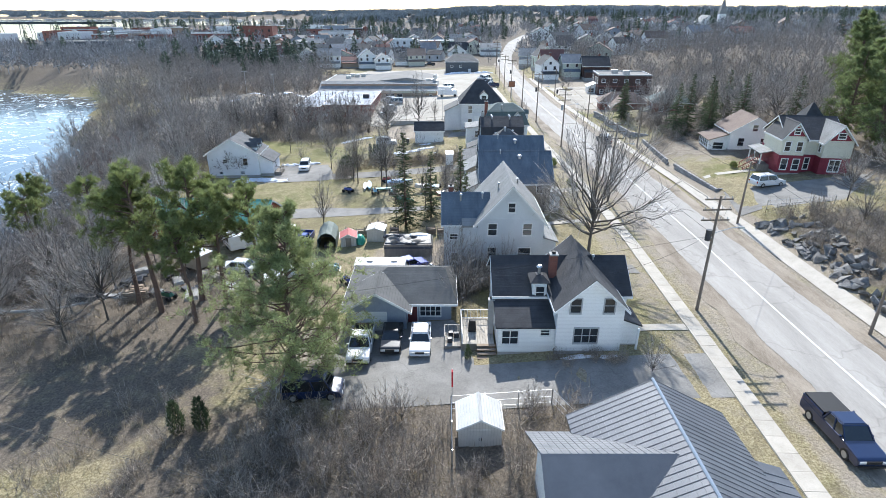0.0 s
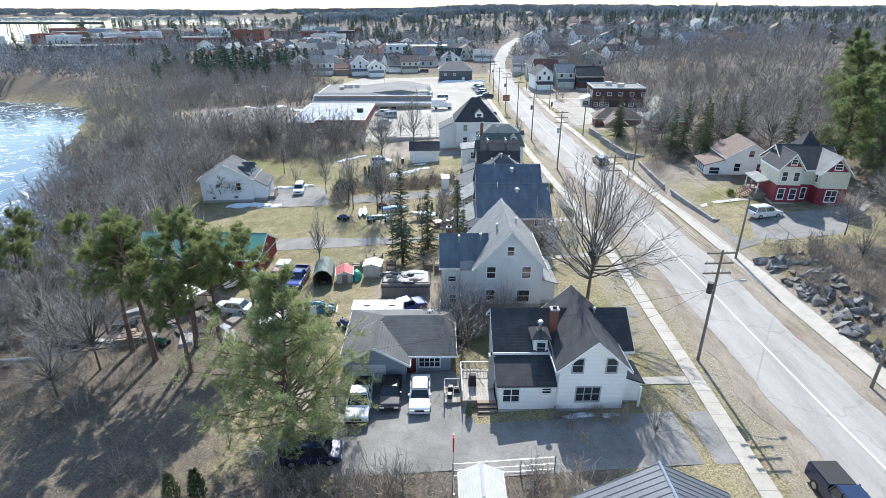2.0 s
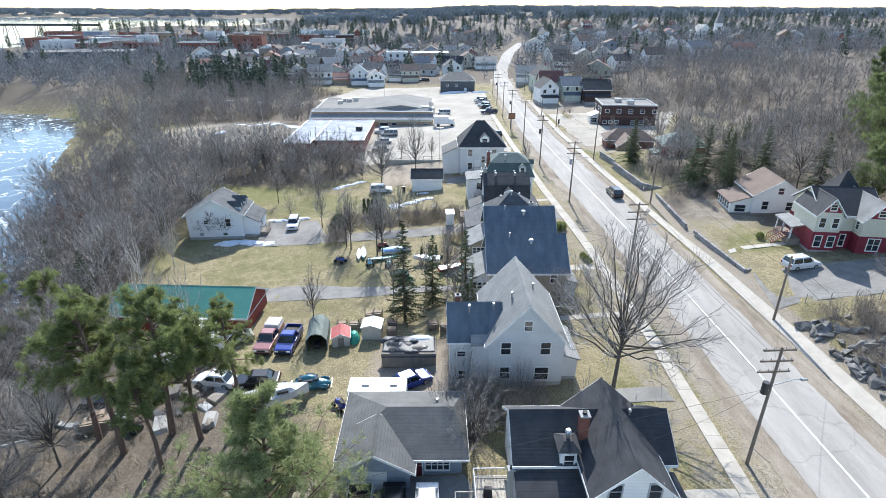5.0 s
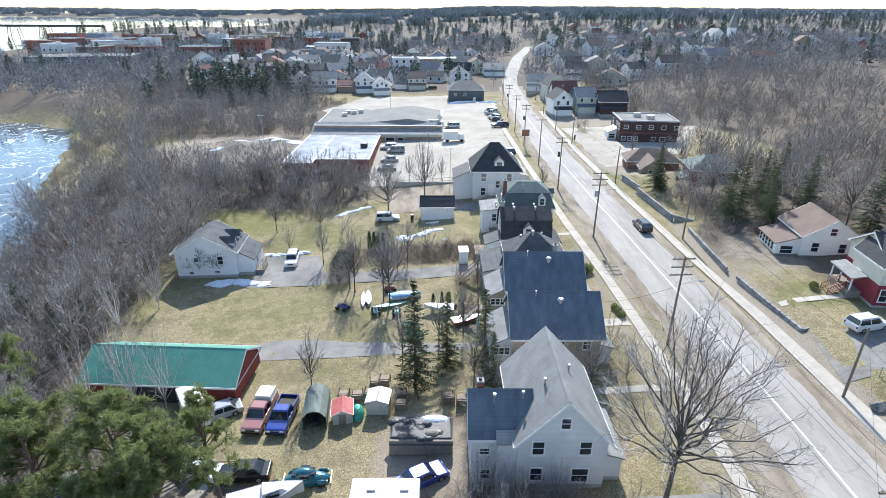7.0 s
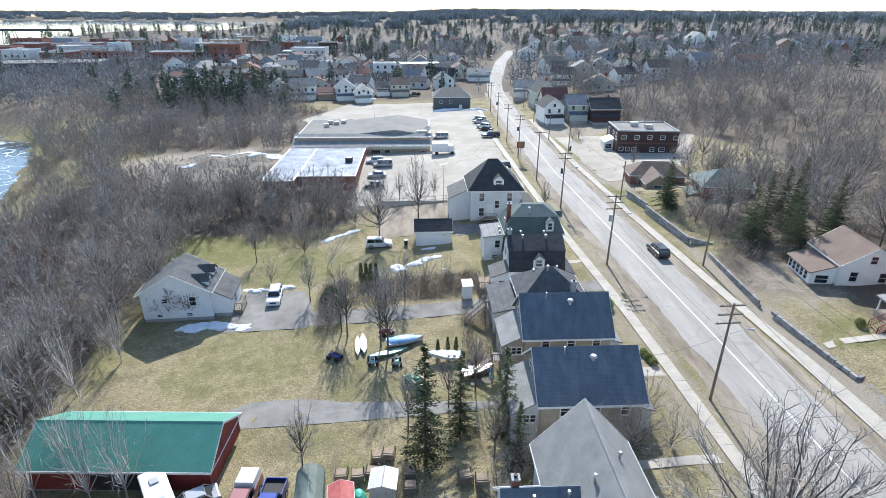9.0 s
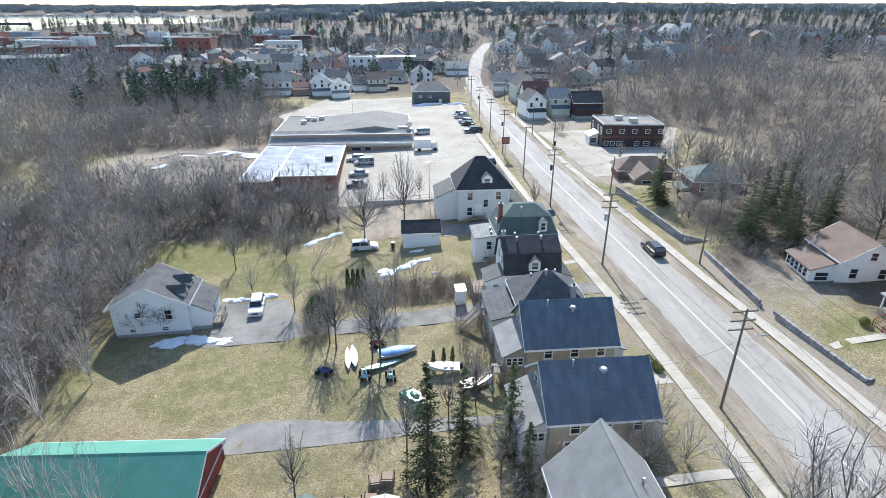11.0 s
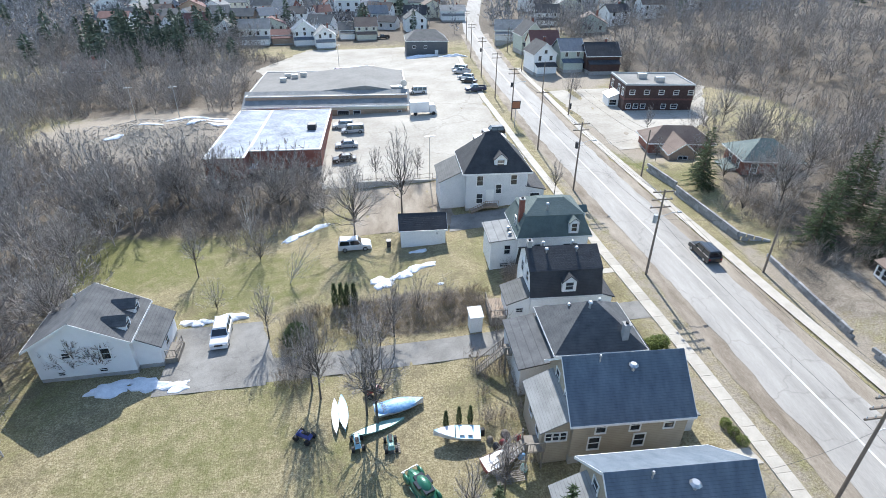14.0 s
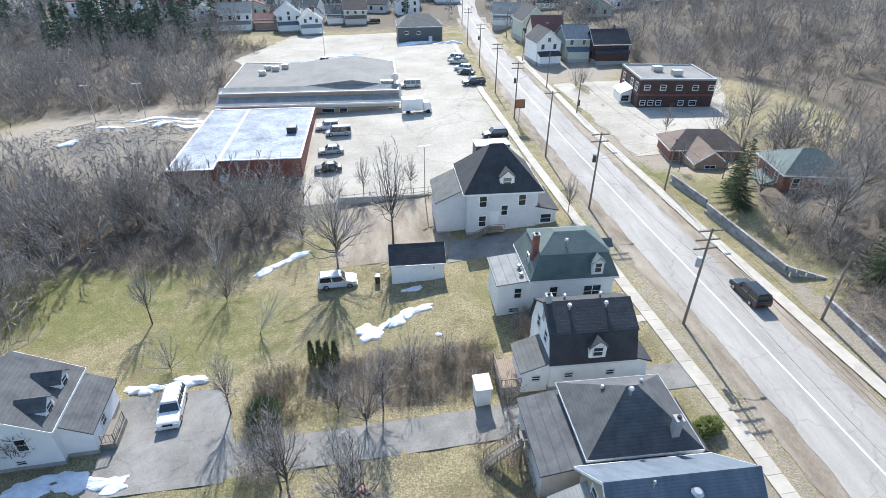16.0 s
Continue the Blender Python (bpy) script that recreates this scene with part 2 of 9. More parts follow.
POLEWOOD = mat("pole_wood", (0.15, 0.115, 0.09), (0.25, 0.21, 0.17), 0.9, scale=3, stretch=(4, 4, 0.3))
TRACK = mat("gravel_track", (0.17, 0.16, 0.145), (0.3, 0.285, 0.26), 0.92, scale=0.4, fine=12, bump=0.4)
ASPHALT = mat("worn_road_asphalt", (0.27, 0.25, 0.222), (0.43, 0.4, 0.36), 0.9, scale=0.25, fine=9, bump=0.25, stretch=(2.2, 0.35, 1), cracks=0.13, spec=0.3)
SHOULDER = mat("sandy_shoulder", (0.17, 0.135, 0.1), (0.4, 0.345, 0.275), 0.92, scale=0.3, fine=9, bump=0.5, stretch=(1.6, 0.5, 1), spec=0.15)
DRIVE = mat("driveway_asphalt", (0.17, 0.16, 0.145), (0.31, 0.295, 0.27), 0.9, scale=0.35, fine=8, bump=0.3, cracks=0.25, spec=0.2)
LOT = mat("bleached_parking_lot", (0.33, 0.295, 0.245), (0.5, 0.46, 0.395), 0.95, scale=0.09, fine=2, bump=0.2, cracks=0.07, spec=0.1)
CONCRETE = mat("pavement_concrete", (0.36, 0.32, 0.265), (0.5, 0.455, 0.385), 0.88, scale=0.8, fine=12, bump=0.2, rand=0.07)
KERB = mat("kerb_concrete", (0.35, 0.33, 0.3), (0.48, 0.46, 0.42), 0.9)
PAINTW = mat("worn_white_road_paint", (0.42, 0.41, 0.39), (0.78, 0.78, 0.76), 0.7, scale=2.5, fine=14)
STONE = mat("retaining_wall_stone", (0.2, 0.2, 0.2), (0.34, 0.335, 0.325), 0.9, scale=2.5, bump=0.7, rand=0.25)
ROCK = mat("blasted_rock", (0.07, 0.068, 0.065), (0.27, 0.255, 0.235), 0.9, scale=1.3, fine=7, bump=0.9, rand=0.25)
BARK = mat("grey_bark", (0.07, 0.06, 0.05), (0.16, 0.14, 0.12), 0.95, scale=3, bump=0.7, stretch=(3, 3, 0.6))
TWIG = mat("bare_twigs", (0.28, 0.247, 0.22), (0.43, 0.388, 0.352), 0.95, scale=0.1, fine=4, bump=0, rand=0.15, island=0.6)
# twigs for far trees: greyer than near ones, a little haze in the colour
HAZETWIG = mat("hazed_far_twigs", (0.22, 0.215, 0.215), (0.36, 0.352, 0.352), 0.95, scale=0.03, fine=1, bump=0, island=0.6)
BIRCH = mat("pale_birch_bark", (0.4, 0.38, 0.35), (0.6, 0.58, 0.55), 0.85, scale=3, bump=0.3)
BUSHTWIG = mat("dry_brush", (0.23, 0.19, 0.155), (0.38, 0.325, 0.265), 0.95, scale=0.2, fine=4, bump=0, island=0.6)
REDTWIG = mat("red_dogwood_twigs", (0.2, 0.09, 0.065), (0.28, 0.15, 0.11), 0.95, scale=0.5, fine=4, bump=0, island=0.5)
PINEBARK = mat("pine_bark", (0.1, 0.065, 0.05), (0.19, 0.125, 0.095), 0.95, scale=3, bump=0.6, stretch=(2, 2, 0.6))
NEEDLE = mat("pine_needles", (0.165, 0.2, 0.07), (0.28, 0.31, 0.125), 0.75, scale=0.5, fine=3, bump=0, rand=0.15, island=0.35)
NEEDLE2 = mat("light_pine_needles", (0.24, 0.285, 0.12), (0.37, 0.4, 0.185), 0.75, scale=0.5, fine=3, bump=0, rand=0.15, island=0.35)
HILLNEEDLE = mat("white_pine_needles", (0.11, 0.145, 0.058), (0.21, 0.245, 0.105), 0.78, scale=0.5, fine=3, bump=0, rand=0.2, island=0.35)
# conifer green for the distance, lifted to carry some haze
HAZEGREEN = mat("hazed_conifer_green", (0.07, 0.095, 0.068), (0.135, 0.165, 0.115), 0.85, scale=0.05, fine=0.6, bump=0, island=0.45)
SPRUCE = mat("spruce_needles", (0.05, 0.072, 0.036), (0.1, 0.13, 0.065), 0.8, scale=0.6, fine=3, bump=0, rand=0.2, island=0.4)
DRYGRASS = mat("dry_grass_tufts", (0.28, 0.22, 0.13), (0.44, 0.37, 0.24), 0.95, scale=0.5, fine=4, bump=0)
for leaf in (NEEDLE, NEEDLE2, SPRUCE, HILLNEEDLE):
    nt = leaf.node_tree
    back, mixs = nt.nodes.new("ShaderNodeBsdfTranslucent"), nt.nodes.new("ShaderNodeMixShader")
    mixs.inputs[0].default_value = 0.5
    bs = nt.nodes["Principled BSDF"]
    nt.links.new(bs.inputs["Base Color"].links[0].from_socket, back.inputs[0])
    nt.links.new(bs.outputs[0], mixs.inputs[1]), nt.links.new(back.outputs[0], mixs.inputs[2])
    nt.links.new(mixs.outputs[0], nt.nodes["Material Output"].inputs[0])
WIRE = plain("wire", (0.05, 0.05, 0.05), 0.6)

# ---- building blocks ----
ORIGIN = {}


class MB:
    """Gathers faces for one mesh."""

    def __init__(self):
        self.v, self.f = [], []

    def add(self, vs, fs):
        k = len(self.v)
        self.v += [tuple(v) for v in vs]
        self.f += [tuple(i + k for i in f) for f in fs]
        return self

    def box(self, x0, x1, y0, y1, z0, z1):
        return self.add([(x0, y0, z0), (x1, y0, z0), (x1, y1, z0), (x0, y1, z0), (x0, y0, z1), (x1, y0, z1), (x1, y1, z1), (x0, y1, z1)],
                        [(3, 2, 1, 0), (4, 5, 6, 7), (0, 1, 5, 4), (1, 2, 6, 5), (2, 3, 7, 6), (3, 0, 4, 7)])

    def hexa(self, lo, hi):
        """A block between two four-cornered outlines, both counter-clockwise from above."""
        return self.add([*lo, *hi], [(3, 2, 1, 0), (4, 5, 6, 7), (0, 1, 5, 4), (1, 2, 6, 5), (2, 3, 7, 6), (3, 0, 4, 7)])

    def prism(self, outline, axis, a, b):
        """An outline of (u, z) pushed from a to b along x (u is y) or y (u is x)."""
        n = len(outline)
        pts = [(a, u, z) if axis == "x" else (u, a, z) for u, z in outline] + [(b, u, z) if axis == "x" else (u, b, z) for u, z in outline]
        return self.add(pts, [tuple(range(n)), tuple(range(2 * n - 1, n - 1, -1))] + [(i, i + n, (i + 1) % n + n, (i + 1) % n) for i in range(n)])

    def tube(self, p, q, r0, r1=None, n=8):
        r1 = r0 if r1 is None else r1
        p, q = Vector(p), Vector(q)
        w = (q - p).normalized()
        u = w.orthogonal().normalized()
        s = w.cross(u)
        ring = [(math.cos(2 * math.pi * i / n) * u + math.sin(2 * math.pi * i / n) * s) for i in range(n)]
        return self.add([p + r * r0 for r in ring] + [q + r * r1 for r in ring],
                        [(i, (i + 1) % n, (i + 1) % n + n, i + n) for i in range(n)] + [tuple(range(n - 1, -1, -1)), tuple(range(n, 2 * n))])

    def polytube(self, pts, r, n=4):
        """One bent tube through all the points."""
        pts = [Vector(p) for p in pts]
        k = len(self.v)
        for i, p in enumerate(pts):
            w = (pts[min(i + 1, len(pts) - 1)] - pts[max(i - 1, 0)]).normalized()
            u = w.cross(Vector((0, 0, 1))).normalized()
            s = w.cross(u)
            self.v += [tuple(p + r * (math.cos(2 * math.pi * j / n) * u + math.sin(2 * math.pi * j / n) * s)) for j in range(n)]
        for i in range(len(pts) - 1):
            self.f += [(k + i * n + j, k + i * n + (j + 1) % n, k + (i + 1) * n + (j + 1) % n, k + (i + 1) * n + j) for j in range(n)]
        return self

    def slab(self, c, t):
        """A roof plane: four corners (counter-clockwise from above) and its thickness."""
        c = [Vector(p) for p in c]
        lo = [p - Vector((0, 0, t)) for p in c]
        return self.hexa(lo, c)

    def mesh(self, name, off=(0, 0, 0), fix=True):
        me = bpy.data.meshes.new(name)
        me.from_pydata([(x - off[0], y - off[1], z - off[2]) for x, y, z in self.v], [], self.f)
        if fix:
            bm = bmesh.new()
            bm.from_mesh(me)
            bmesh.ops.recalc_face_normals(bm, faces=bm.faces)
            bm.to_mesh(me)
            bm.free()
        return me


def thing(name, at, label="", category="", group="", kind="", rot=0.0):
    e = new(name)
    e.matrix_world = pose(*at, 0, 0, rot)
    e.empty_display_size = 0.2
    ORIGIN[e] = Vector(at)
    return tagged(e, label, category, group, kind)


def part(name, mb, material, parent, label="", bevel=0.0):
    """One mesh object under a thing or a part; the numbers in mb are places in the world, before the thing is turned about its base."""
    off = ORIGIN[parent]
    me = mb.mesh(name, off)
    if bevel:
        bm = bmesh.new()
        bm.from_mesh(me)
        bmesh.ops.bevel(bm, geom=[e for e in bm.edges if e.is_manifold and e.calc_face_angle(0) > 0.3], offset=bevel, segments=2, affect="EDGES", profile=0.6)
        bm.to_mesh(me)
        bm.free()
    me.materials.append(material)
    ob = new(name, me)
    ob.parent = parent
    ORIGIN[ob] = off
    return tagged(ob, label) if label else ob


# ---- the ground ----
def sstep(a, b, v):
    u = np.clip((v - a) / (b - a), 0, 1)
    return u * u * (3 - 2 * u)


def road_z(y):
    return 0.7 + 1.4 * sstep(35, 115, y) - 0.9 * sstep(150, 260, y)


def ground_z(x, y):
    """Height of the ground: level along the street, falling to the river and rising to the wooded hill."""
    x, y = np.asarray(x, float), np.asarray(y, float)
    low = np.interp(x, [-32, -14, -2, 11, 19], [3.9, 3.0, 2.1, 0.7, 0]) * (0.75 + 0.25 * sstep(40, 70, y))
    far = sstep(130, 180, y)
    low = low * (1 - 0.55 * far)
    bank = np.maximum(0, river_x(y) + 34 - x)               # metres past the top of the river bank
    low = low + np.where(x < -32, sstep(0, 34, bank) * (6.3 - 0.5 * far), 0) + np.where(bank > 34, 1.5, 0)
    up = np.interp(x, [37.5, 42, 60, 110, 200, 600], [0, 1.7, 3.8, 8, 14, 16])
    up = up * (1 - 0.85 * sstep(132, 145, y) * (1 - sstep(90, 130, x)) * (1 - sstep(205, 240, y))) * (1 - 0.5 * sstep(250, 500, y))
    hills = 16 * sstep(1100, 2600, np.hypot(x, y)) + 4 * np.sin(x * 0.0021 + 1) * sstep(900, 1800, y)
    hills = hills * (1 - (1 - sstep(-330, -60, x)) * (1 - sstep(2500, 2900, y)))
    return road_z(y) - low + np.where(x > 19, up, 0) + hills + town_z(x, y) + (3.3 + 0.5 * np.sin(x * 0.55 + y * 0.2) + 0.4 * np.sin(x * 0.21 - y * 0.6)) * np.exp(-((x + 53) / 19) ** 2 - ((y - 168) / 11) ** 2)


def river_x(y):
    """The water's edge."""
    return np.interp(y, [-200, 60, 85, 112, 137, 176, 227, 240, 260, 300, 650, 774, 914, 1250, 2600], [-70, -72, -76, -86, -100, -115, -141, -160, -215, -420, -440, -530, -560, -640, -900])


def town_z(x, y):
    return 4.5 * np.exp(-(((x + 150) / 110) ** 2 + ((y - 420) / 120) ** 2)) + 3 * sstep(300, 420, y) * sstep(-80, 30, x)


def near(v, lo, hi, step, end):
    a = list(np.arange(lo, hi, step))
    d, s = hi, step
    while d < end:
        a.append(d)
        s *= 1.12
        d += s
    return a


gx = sorted(set(np.round(near(0, 0, 70, 1.0, 4600) + [-v for v in near(0, 0, 95, 1.0, 4600)], 3)))
gy = sorted(set(np.round(near(0, 10, 150, 1.0, 4800) + [-v + 10 for v in near(0, 0, 1, 1.0, 1500)], 3)))
GX, GY = np.meshgrid(gx, gy)
LAKE = (GY > 1250) & (GX < -330 - 0.12 * (GY - 640)) & (GY < 2600)
GZ = ground_z(GX, GY)
GZ = np.where((GX > river_x(GY)) & ~LAKE, GZ + 0.05 * np.sin(GX * 1.3) * np.cos(GY * 0.9) * (np.abs(GX - 29) > 12), np.minimum(GZ, -9.5))
nx, ny = len(gx), len(gy)
me = bpy.data.meshes.new("ground")
idx = np.arange(nx * ny).reshape(ny, nx)
quads = np.stack([idx[:-1, :-1], idx[:-1, 1:], idx[1:, 1:], idx[1:, :-1]], -1).reshape(-1, 4)
me.from_pydata(np.stack([GX, GY, GZ], -1).reshape(-1, 3).tolist(), [], quads.tolist())
me.polygons.foreach_set("use_smooth", [True] * len(me.polygons))


def blob(x, y, rx, ry, soft=0.35):
    return 1 - sstep(1 - soft, 1 + soft, np.hypot((GX - x) / rx, (GY - y) / ry))


litter = np.maximum.reduce([blob(-64, 75, 18, 60), blob(-48, 52, 14, 20), blob(-38, 52, 16, 14), blob(-36, 150, 28, 15), blob(-76, 125, 22, 40), blob(-60, 220, 60, 40), blob(-150, 290, 80, 45), blob(2, 27, 13, 7), blob(-14, 22, 9, 12),
                            blob(0, 58, 6, 7), blob(-5, 103, 9, 4), blob(66, 110, 22, 40), blob(52, 118, 9, 16), blob(49, 52, 9, 12), blob(0, 52, 4, 5), 0.9 * blob(47, 99, 9, 9), blob(-47, 49, 22, 9), 0.8 * blob(-30, 50, 18, 10), blob(-40, 137, 24, 10),
                            sstep(58, 70, GX) * (1 - blob(60, 80, 9, 22)) * (1 - blob(68, 172, 20, 26)), sstep(260, 300, GY) * 0.9, 0.7 * blob(-32, 35, 16, 9)])
dirt = np.maximum.reduce([blob(25.2, 45, 2.2, 40) * 0.6, blob(22.5, 120, 2.0, 60) * 0.55, blob(-48, 172, 34, 20) * 0.95, blob(38.5, 60, 2, 60) * 0.7, blob(-11, 41, 3, 4), 0.55 * blob(12, 34, 8, 3), blob(-4, 60, 5, 6) * 0.7, blob(45, 155, 12, 18) * 0.8, blob(44, 213, 15, 18) * 0.9, blob(20.5, 70, 2.5, 45) * 0.5, blob(45, 94, 6, 8) * 0.5])
green = np.maximum.reduce([0.66 * blob(-44, 120, 17, 9, 0.6), blob(-27, 86, 12, 7) * 0.45, blob(-24, 113, 9, 8) * 0.55, blob(18, 52, 3, 4) * 0.5, blob(38, 146, 3, 9), blob(45, 82, 5, 4) * 0.55, blob(-75, 200, 20, 22) * 0.8, blob(-95, 235, 10, 8) * 0.8])
for zone, val in (("litter", litter), ("dirt", dirt), ("green", green)):
    at = me.attributes.new(zone, "FLOAT", "POINT")
    at.data.foreach_set("value", val.reshape(-1).astype(np.float32))
me.materials.append(ground_material())
tagged(new("ground", me), "early-spring straw-coloured turf with leaf litter and dirt", "ground", kind="structure")

wb = MB().add([(-4600, -1500, -7), (-30, -1500, -7), (-30, 300, -7), (-100, 620, -7), (-300, 2700, -7), (-4600, 2700, -7)], [(0, 1, 2, 3, 4, 5)])
wm = wb.mesh("water", fix=False)
wm.materials.append(water_material())
tagged(new("river", wm), "wide dark river with streaks of white foam", "river", kind="structure")


def drape(name, left, right, material, lift, label, category, parent=None, step=1.0, y0=None, y1=None, ragged=0.0):
    """A strip laid on the ground between two edges, each a list of (y, x)."""
    ly, lx = zip(*left)
    ry, rx = zip(*right)
    y0, y1 = ly[0] if y0 is None else y0, ly[-1] if y1 is None else y1
    ys = np.arange(y0, y1 + 1e-6, step)
    mb = MB()
    n = 6
    for y in ys:
        a, b = np.interp(y, ly, lx), np.interp(y, ry, rx)
        if ragged:
            a += ragged * (noise.noise((y * 0.22, 3.1, lift * 99)) + 0.5 * noise.noise((y * 0.9, 7.7, lift * 99)))
            b += ragged * (noise.noise((y * 0.22, 13.1, lift * 99)) + 0.5 * noise.noise((y * 0.9, 17.7, lift * 99)))
        for k in range(n):
            x = a + (b - a) * k / (n - 1)
            mb.v.append((x, y, float(ground_z(x, y)) + lift))
    for i in range(len(ys) - 1):
        for k in range(n - 1):
            p = i * n + k
            mb.f.append((p, p + 1, p + n + 1, p + n))
    m = mb.mesh(name, fix=False)
    m.materials.append(material)
    ob = new(name, m)
    if parent:
        ob.parent = parent
    return tagged(ob, label, category, kind="structure")


CENTRE = [(-60, 32.5), (30, 31.4), (45, 31.2), (60, 31.0), (80, 30.2), (100, 29.2), (124, 28.2), (160, 27.3), (228, 28.6), (307, 33.0), (330, 35.5), (420, 52), (520, 75)]


def offset(d, a=-60, b=520):
    return [(y, x + d) for y, x in CENTRE if a <= y <= b]


WALK_R = [(-40, 21.6), (20, 22.3), (40, 23.0), (60, 23.3), (80, 22.5), (90, 22.0), (103, 21.1), (112, 20.5), (130, 20.0), (150, 19.3), (190, 18.6), (255, 20.0), (300, 24)]
drape("shoulder", offset(-5.9, -60, 310), offset(5.9, -60, 310), SHOULDER, 0.03, "sandy worn asphalt shoulder along the street", "road", y0=-40, y1=300, step=0.75, ragged=0.7)
drape("road", offset(-3.9), offset(4.1), ASPHALT, 0.06, "worn pale asphalt street with faded lane lines", "road", step=0.75, ragged=0.35)
drape("centre_line", offset(-0.16, -60, 330), offset(0.06, -60, 330), PAINTW, 0.08, "faded white lane line", "road marking", step=1.5)
drape("pavement_bed", [(y, x - 1.45) for y, x in WALK_R], WALK_R, KERB, 0.05, "concrete bed of the pavement", "pavement", y0=-20, y1=255)
drape("pavement_right", [(y, x + 6.0 + (0.5 if y < 90 else 0)) for y, x in CENTRE if y <= 228], [(y, x + 7.5 + (0.5 if y < 90 else 0)) for y, x in CENTRE if y <= 228], CONCRETE, 0.13, "pale concrete pavement along the hill side", "pavement")
drape("bungalow_driveway", [(32.4, -8.6), (36, -9.3), (44.5, -9.3)], [(32.4, 2.6), (38, 2.8), (44.5, 1.0)], DRIVE, 0.05, "worn asphalt driveway of the bungalow", "driveway", step=0.5, ragged=0.4)
drape("white_house_driveway", [(31.5, 1.0), (37, 1.0)], [(31.5, 22.0), (37, 21.8)], DRIVE, 0.045, "asphalt driveway beside the white house", "driveway", step=0.5, ragged=0.4)
drape("lower_driveway", [(93.8, -31.5), (97.5, -31.8), (104.6, -32.2)], [(93.8, -20.5), (97.5, -20.3), (104.6, -22.8)], DRIVE, 0.05, "asphalt parking pad by the riverside house", "driveway", step=0.5, ragged=0.4)
drape("lane", [(94.2, -21), (98, -20.5)], [(94.2, 6.5), (98, 6.8)], DRIVE, 0.04, "narrow asphalt lane behind the houses", "lane", step=0.5, ragged=0.4)
drape("gravel_track", [(75.6, -24), (76.4, -27), (77.4, -28), (78.6, -26), (80.0, -22.5)], [(75.6, 1), (76.4, 4), (77.4, -3), (78.6, -14), (80.0, -20.5)], TRACK, 0.04, "gravel track past the green-roofed shed", "lane", step=0.5, ragged=0.8)
drape("back_yard_paving", [(123, -13), (139.5, -13.5)], [(123, 2.5), (139.5, 1.5)], SHOULDER, 0.04, "worn paved yard behind the hip-roofed house", "yard", step=0.5, ragged=0.4)
drape("house_drive", [(121, 1), (126.5, 2)], [(121, 20), (126.5, 19.6)], DRIVE, 0.05, "dark asphalt drive beside the hip-roofed house", "driveway")
drape("parking_lot", [(141, -19), (150, -20.5), (181, -20.5), (184, -2.0), (215, -2.5), (250, 0)], [(141, 17.8), (150, 17.5), (181, 17.0), (184, 17.0), (215, 17.0), (250, 18.5)], LOT, 0.05, "sun-bleached parking lot of the store", "parking lot", ragged=1.2)
drape("side_street", [(222, -42), (238, -48), (246, -46), (274, -36)], [(222, 0), (238, 18), (246, 20), (274, 0)], LOT, 0.045, "side street with meltwater and grit", "road", ragged=1.2)
drape("right_lot", [(148, 37.2), (163, 37.0), (196, 36.5)], [(148, 46), (163, 63), (196, 80)], LOT, 0.05, "bleached gravel parking lot of the brown office", "parking lot", ragged=1.2)
drape("red_house_drive", [(66.5, 39), (75, 40.5)], [(66.5, 52), (75, 62)], DRIVE, 0.05, "asphalt driveway of the red house", "driveway")
drape("house_path", [(40.5, 16), (41.5, 16)], [(40.5, 21.6), (41.5, 21.6)], CONCRETE, 0.06, "concrete garden path", "path", step=0.5)
drape("yard_path", [(80.6, 40.5), (81.8, 40.5)], [(80.6, 50), (81.8, 50)], CONCRETE, 0.06, "concrete garden path", "path", step=0.5)
for k, (yy, w) in enumerate(((51.5, 2.4), (66, 1.3), (78, 1.5), (96.5, 3.2), (105.5, 1.3))):
    drape("crossing_drive", [(yy, 13.5), (yy + w, 13.5)], [(yy, 21), (yy + w, 20.6)], DRIVE if w > 2 else CONCRETE, 0.05, "short asphalt drive to the pavement" if w > 2 else "concrete path to the pavement", "path", step=0.5)

# concrete slabs of the near pavement
slabs = MB().box(-0.7, 0.7, 0.01, 1.49, -0.06, 0.05)
slab_mesh = slabs.mesh("slab")
slab_mesh.materials.append(CONCRETE)
bed = bpy.data.objects["pavement_bed"]
for k in range(180):
    y = 14 + 1.5 * k
    if y < 252:
        x = float(np.interp(y, *zip(*WALK_R))) - 0.73
        ob = new("slab", slab_mesh)
        ob.parent = bed
        dx = float(np.interp(y + 1.5, *zip(*WALK_R))) - 0.73 - x
        dz = float(ground_z(x, y + 1.5)) - float(ground_z(x, y))
        ob.matrix_basis = pose(x, y, float(ground_z(x, y)) + 0.075 + random.uniform(-0.008, 0.008), math.degrees(math.atan2(dz, 1.5)), 0, -math.degrees(math.atan2(dx, 1.5)))

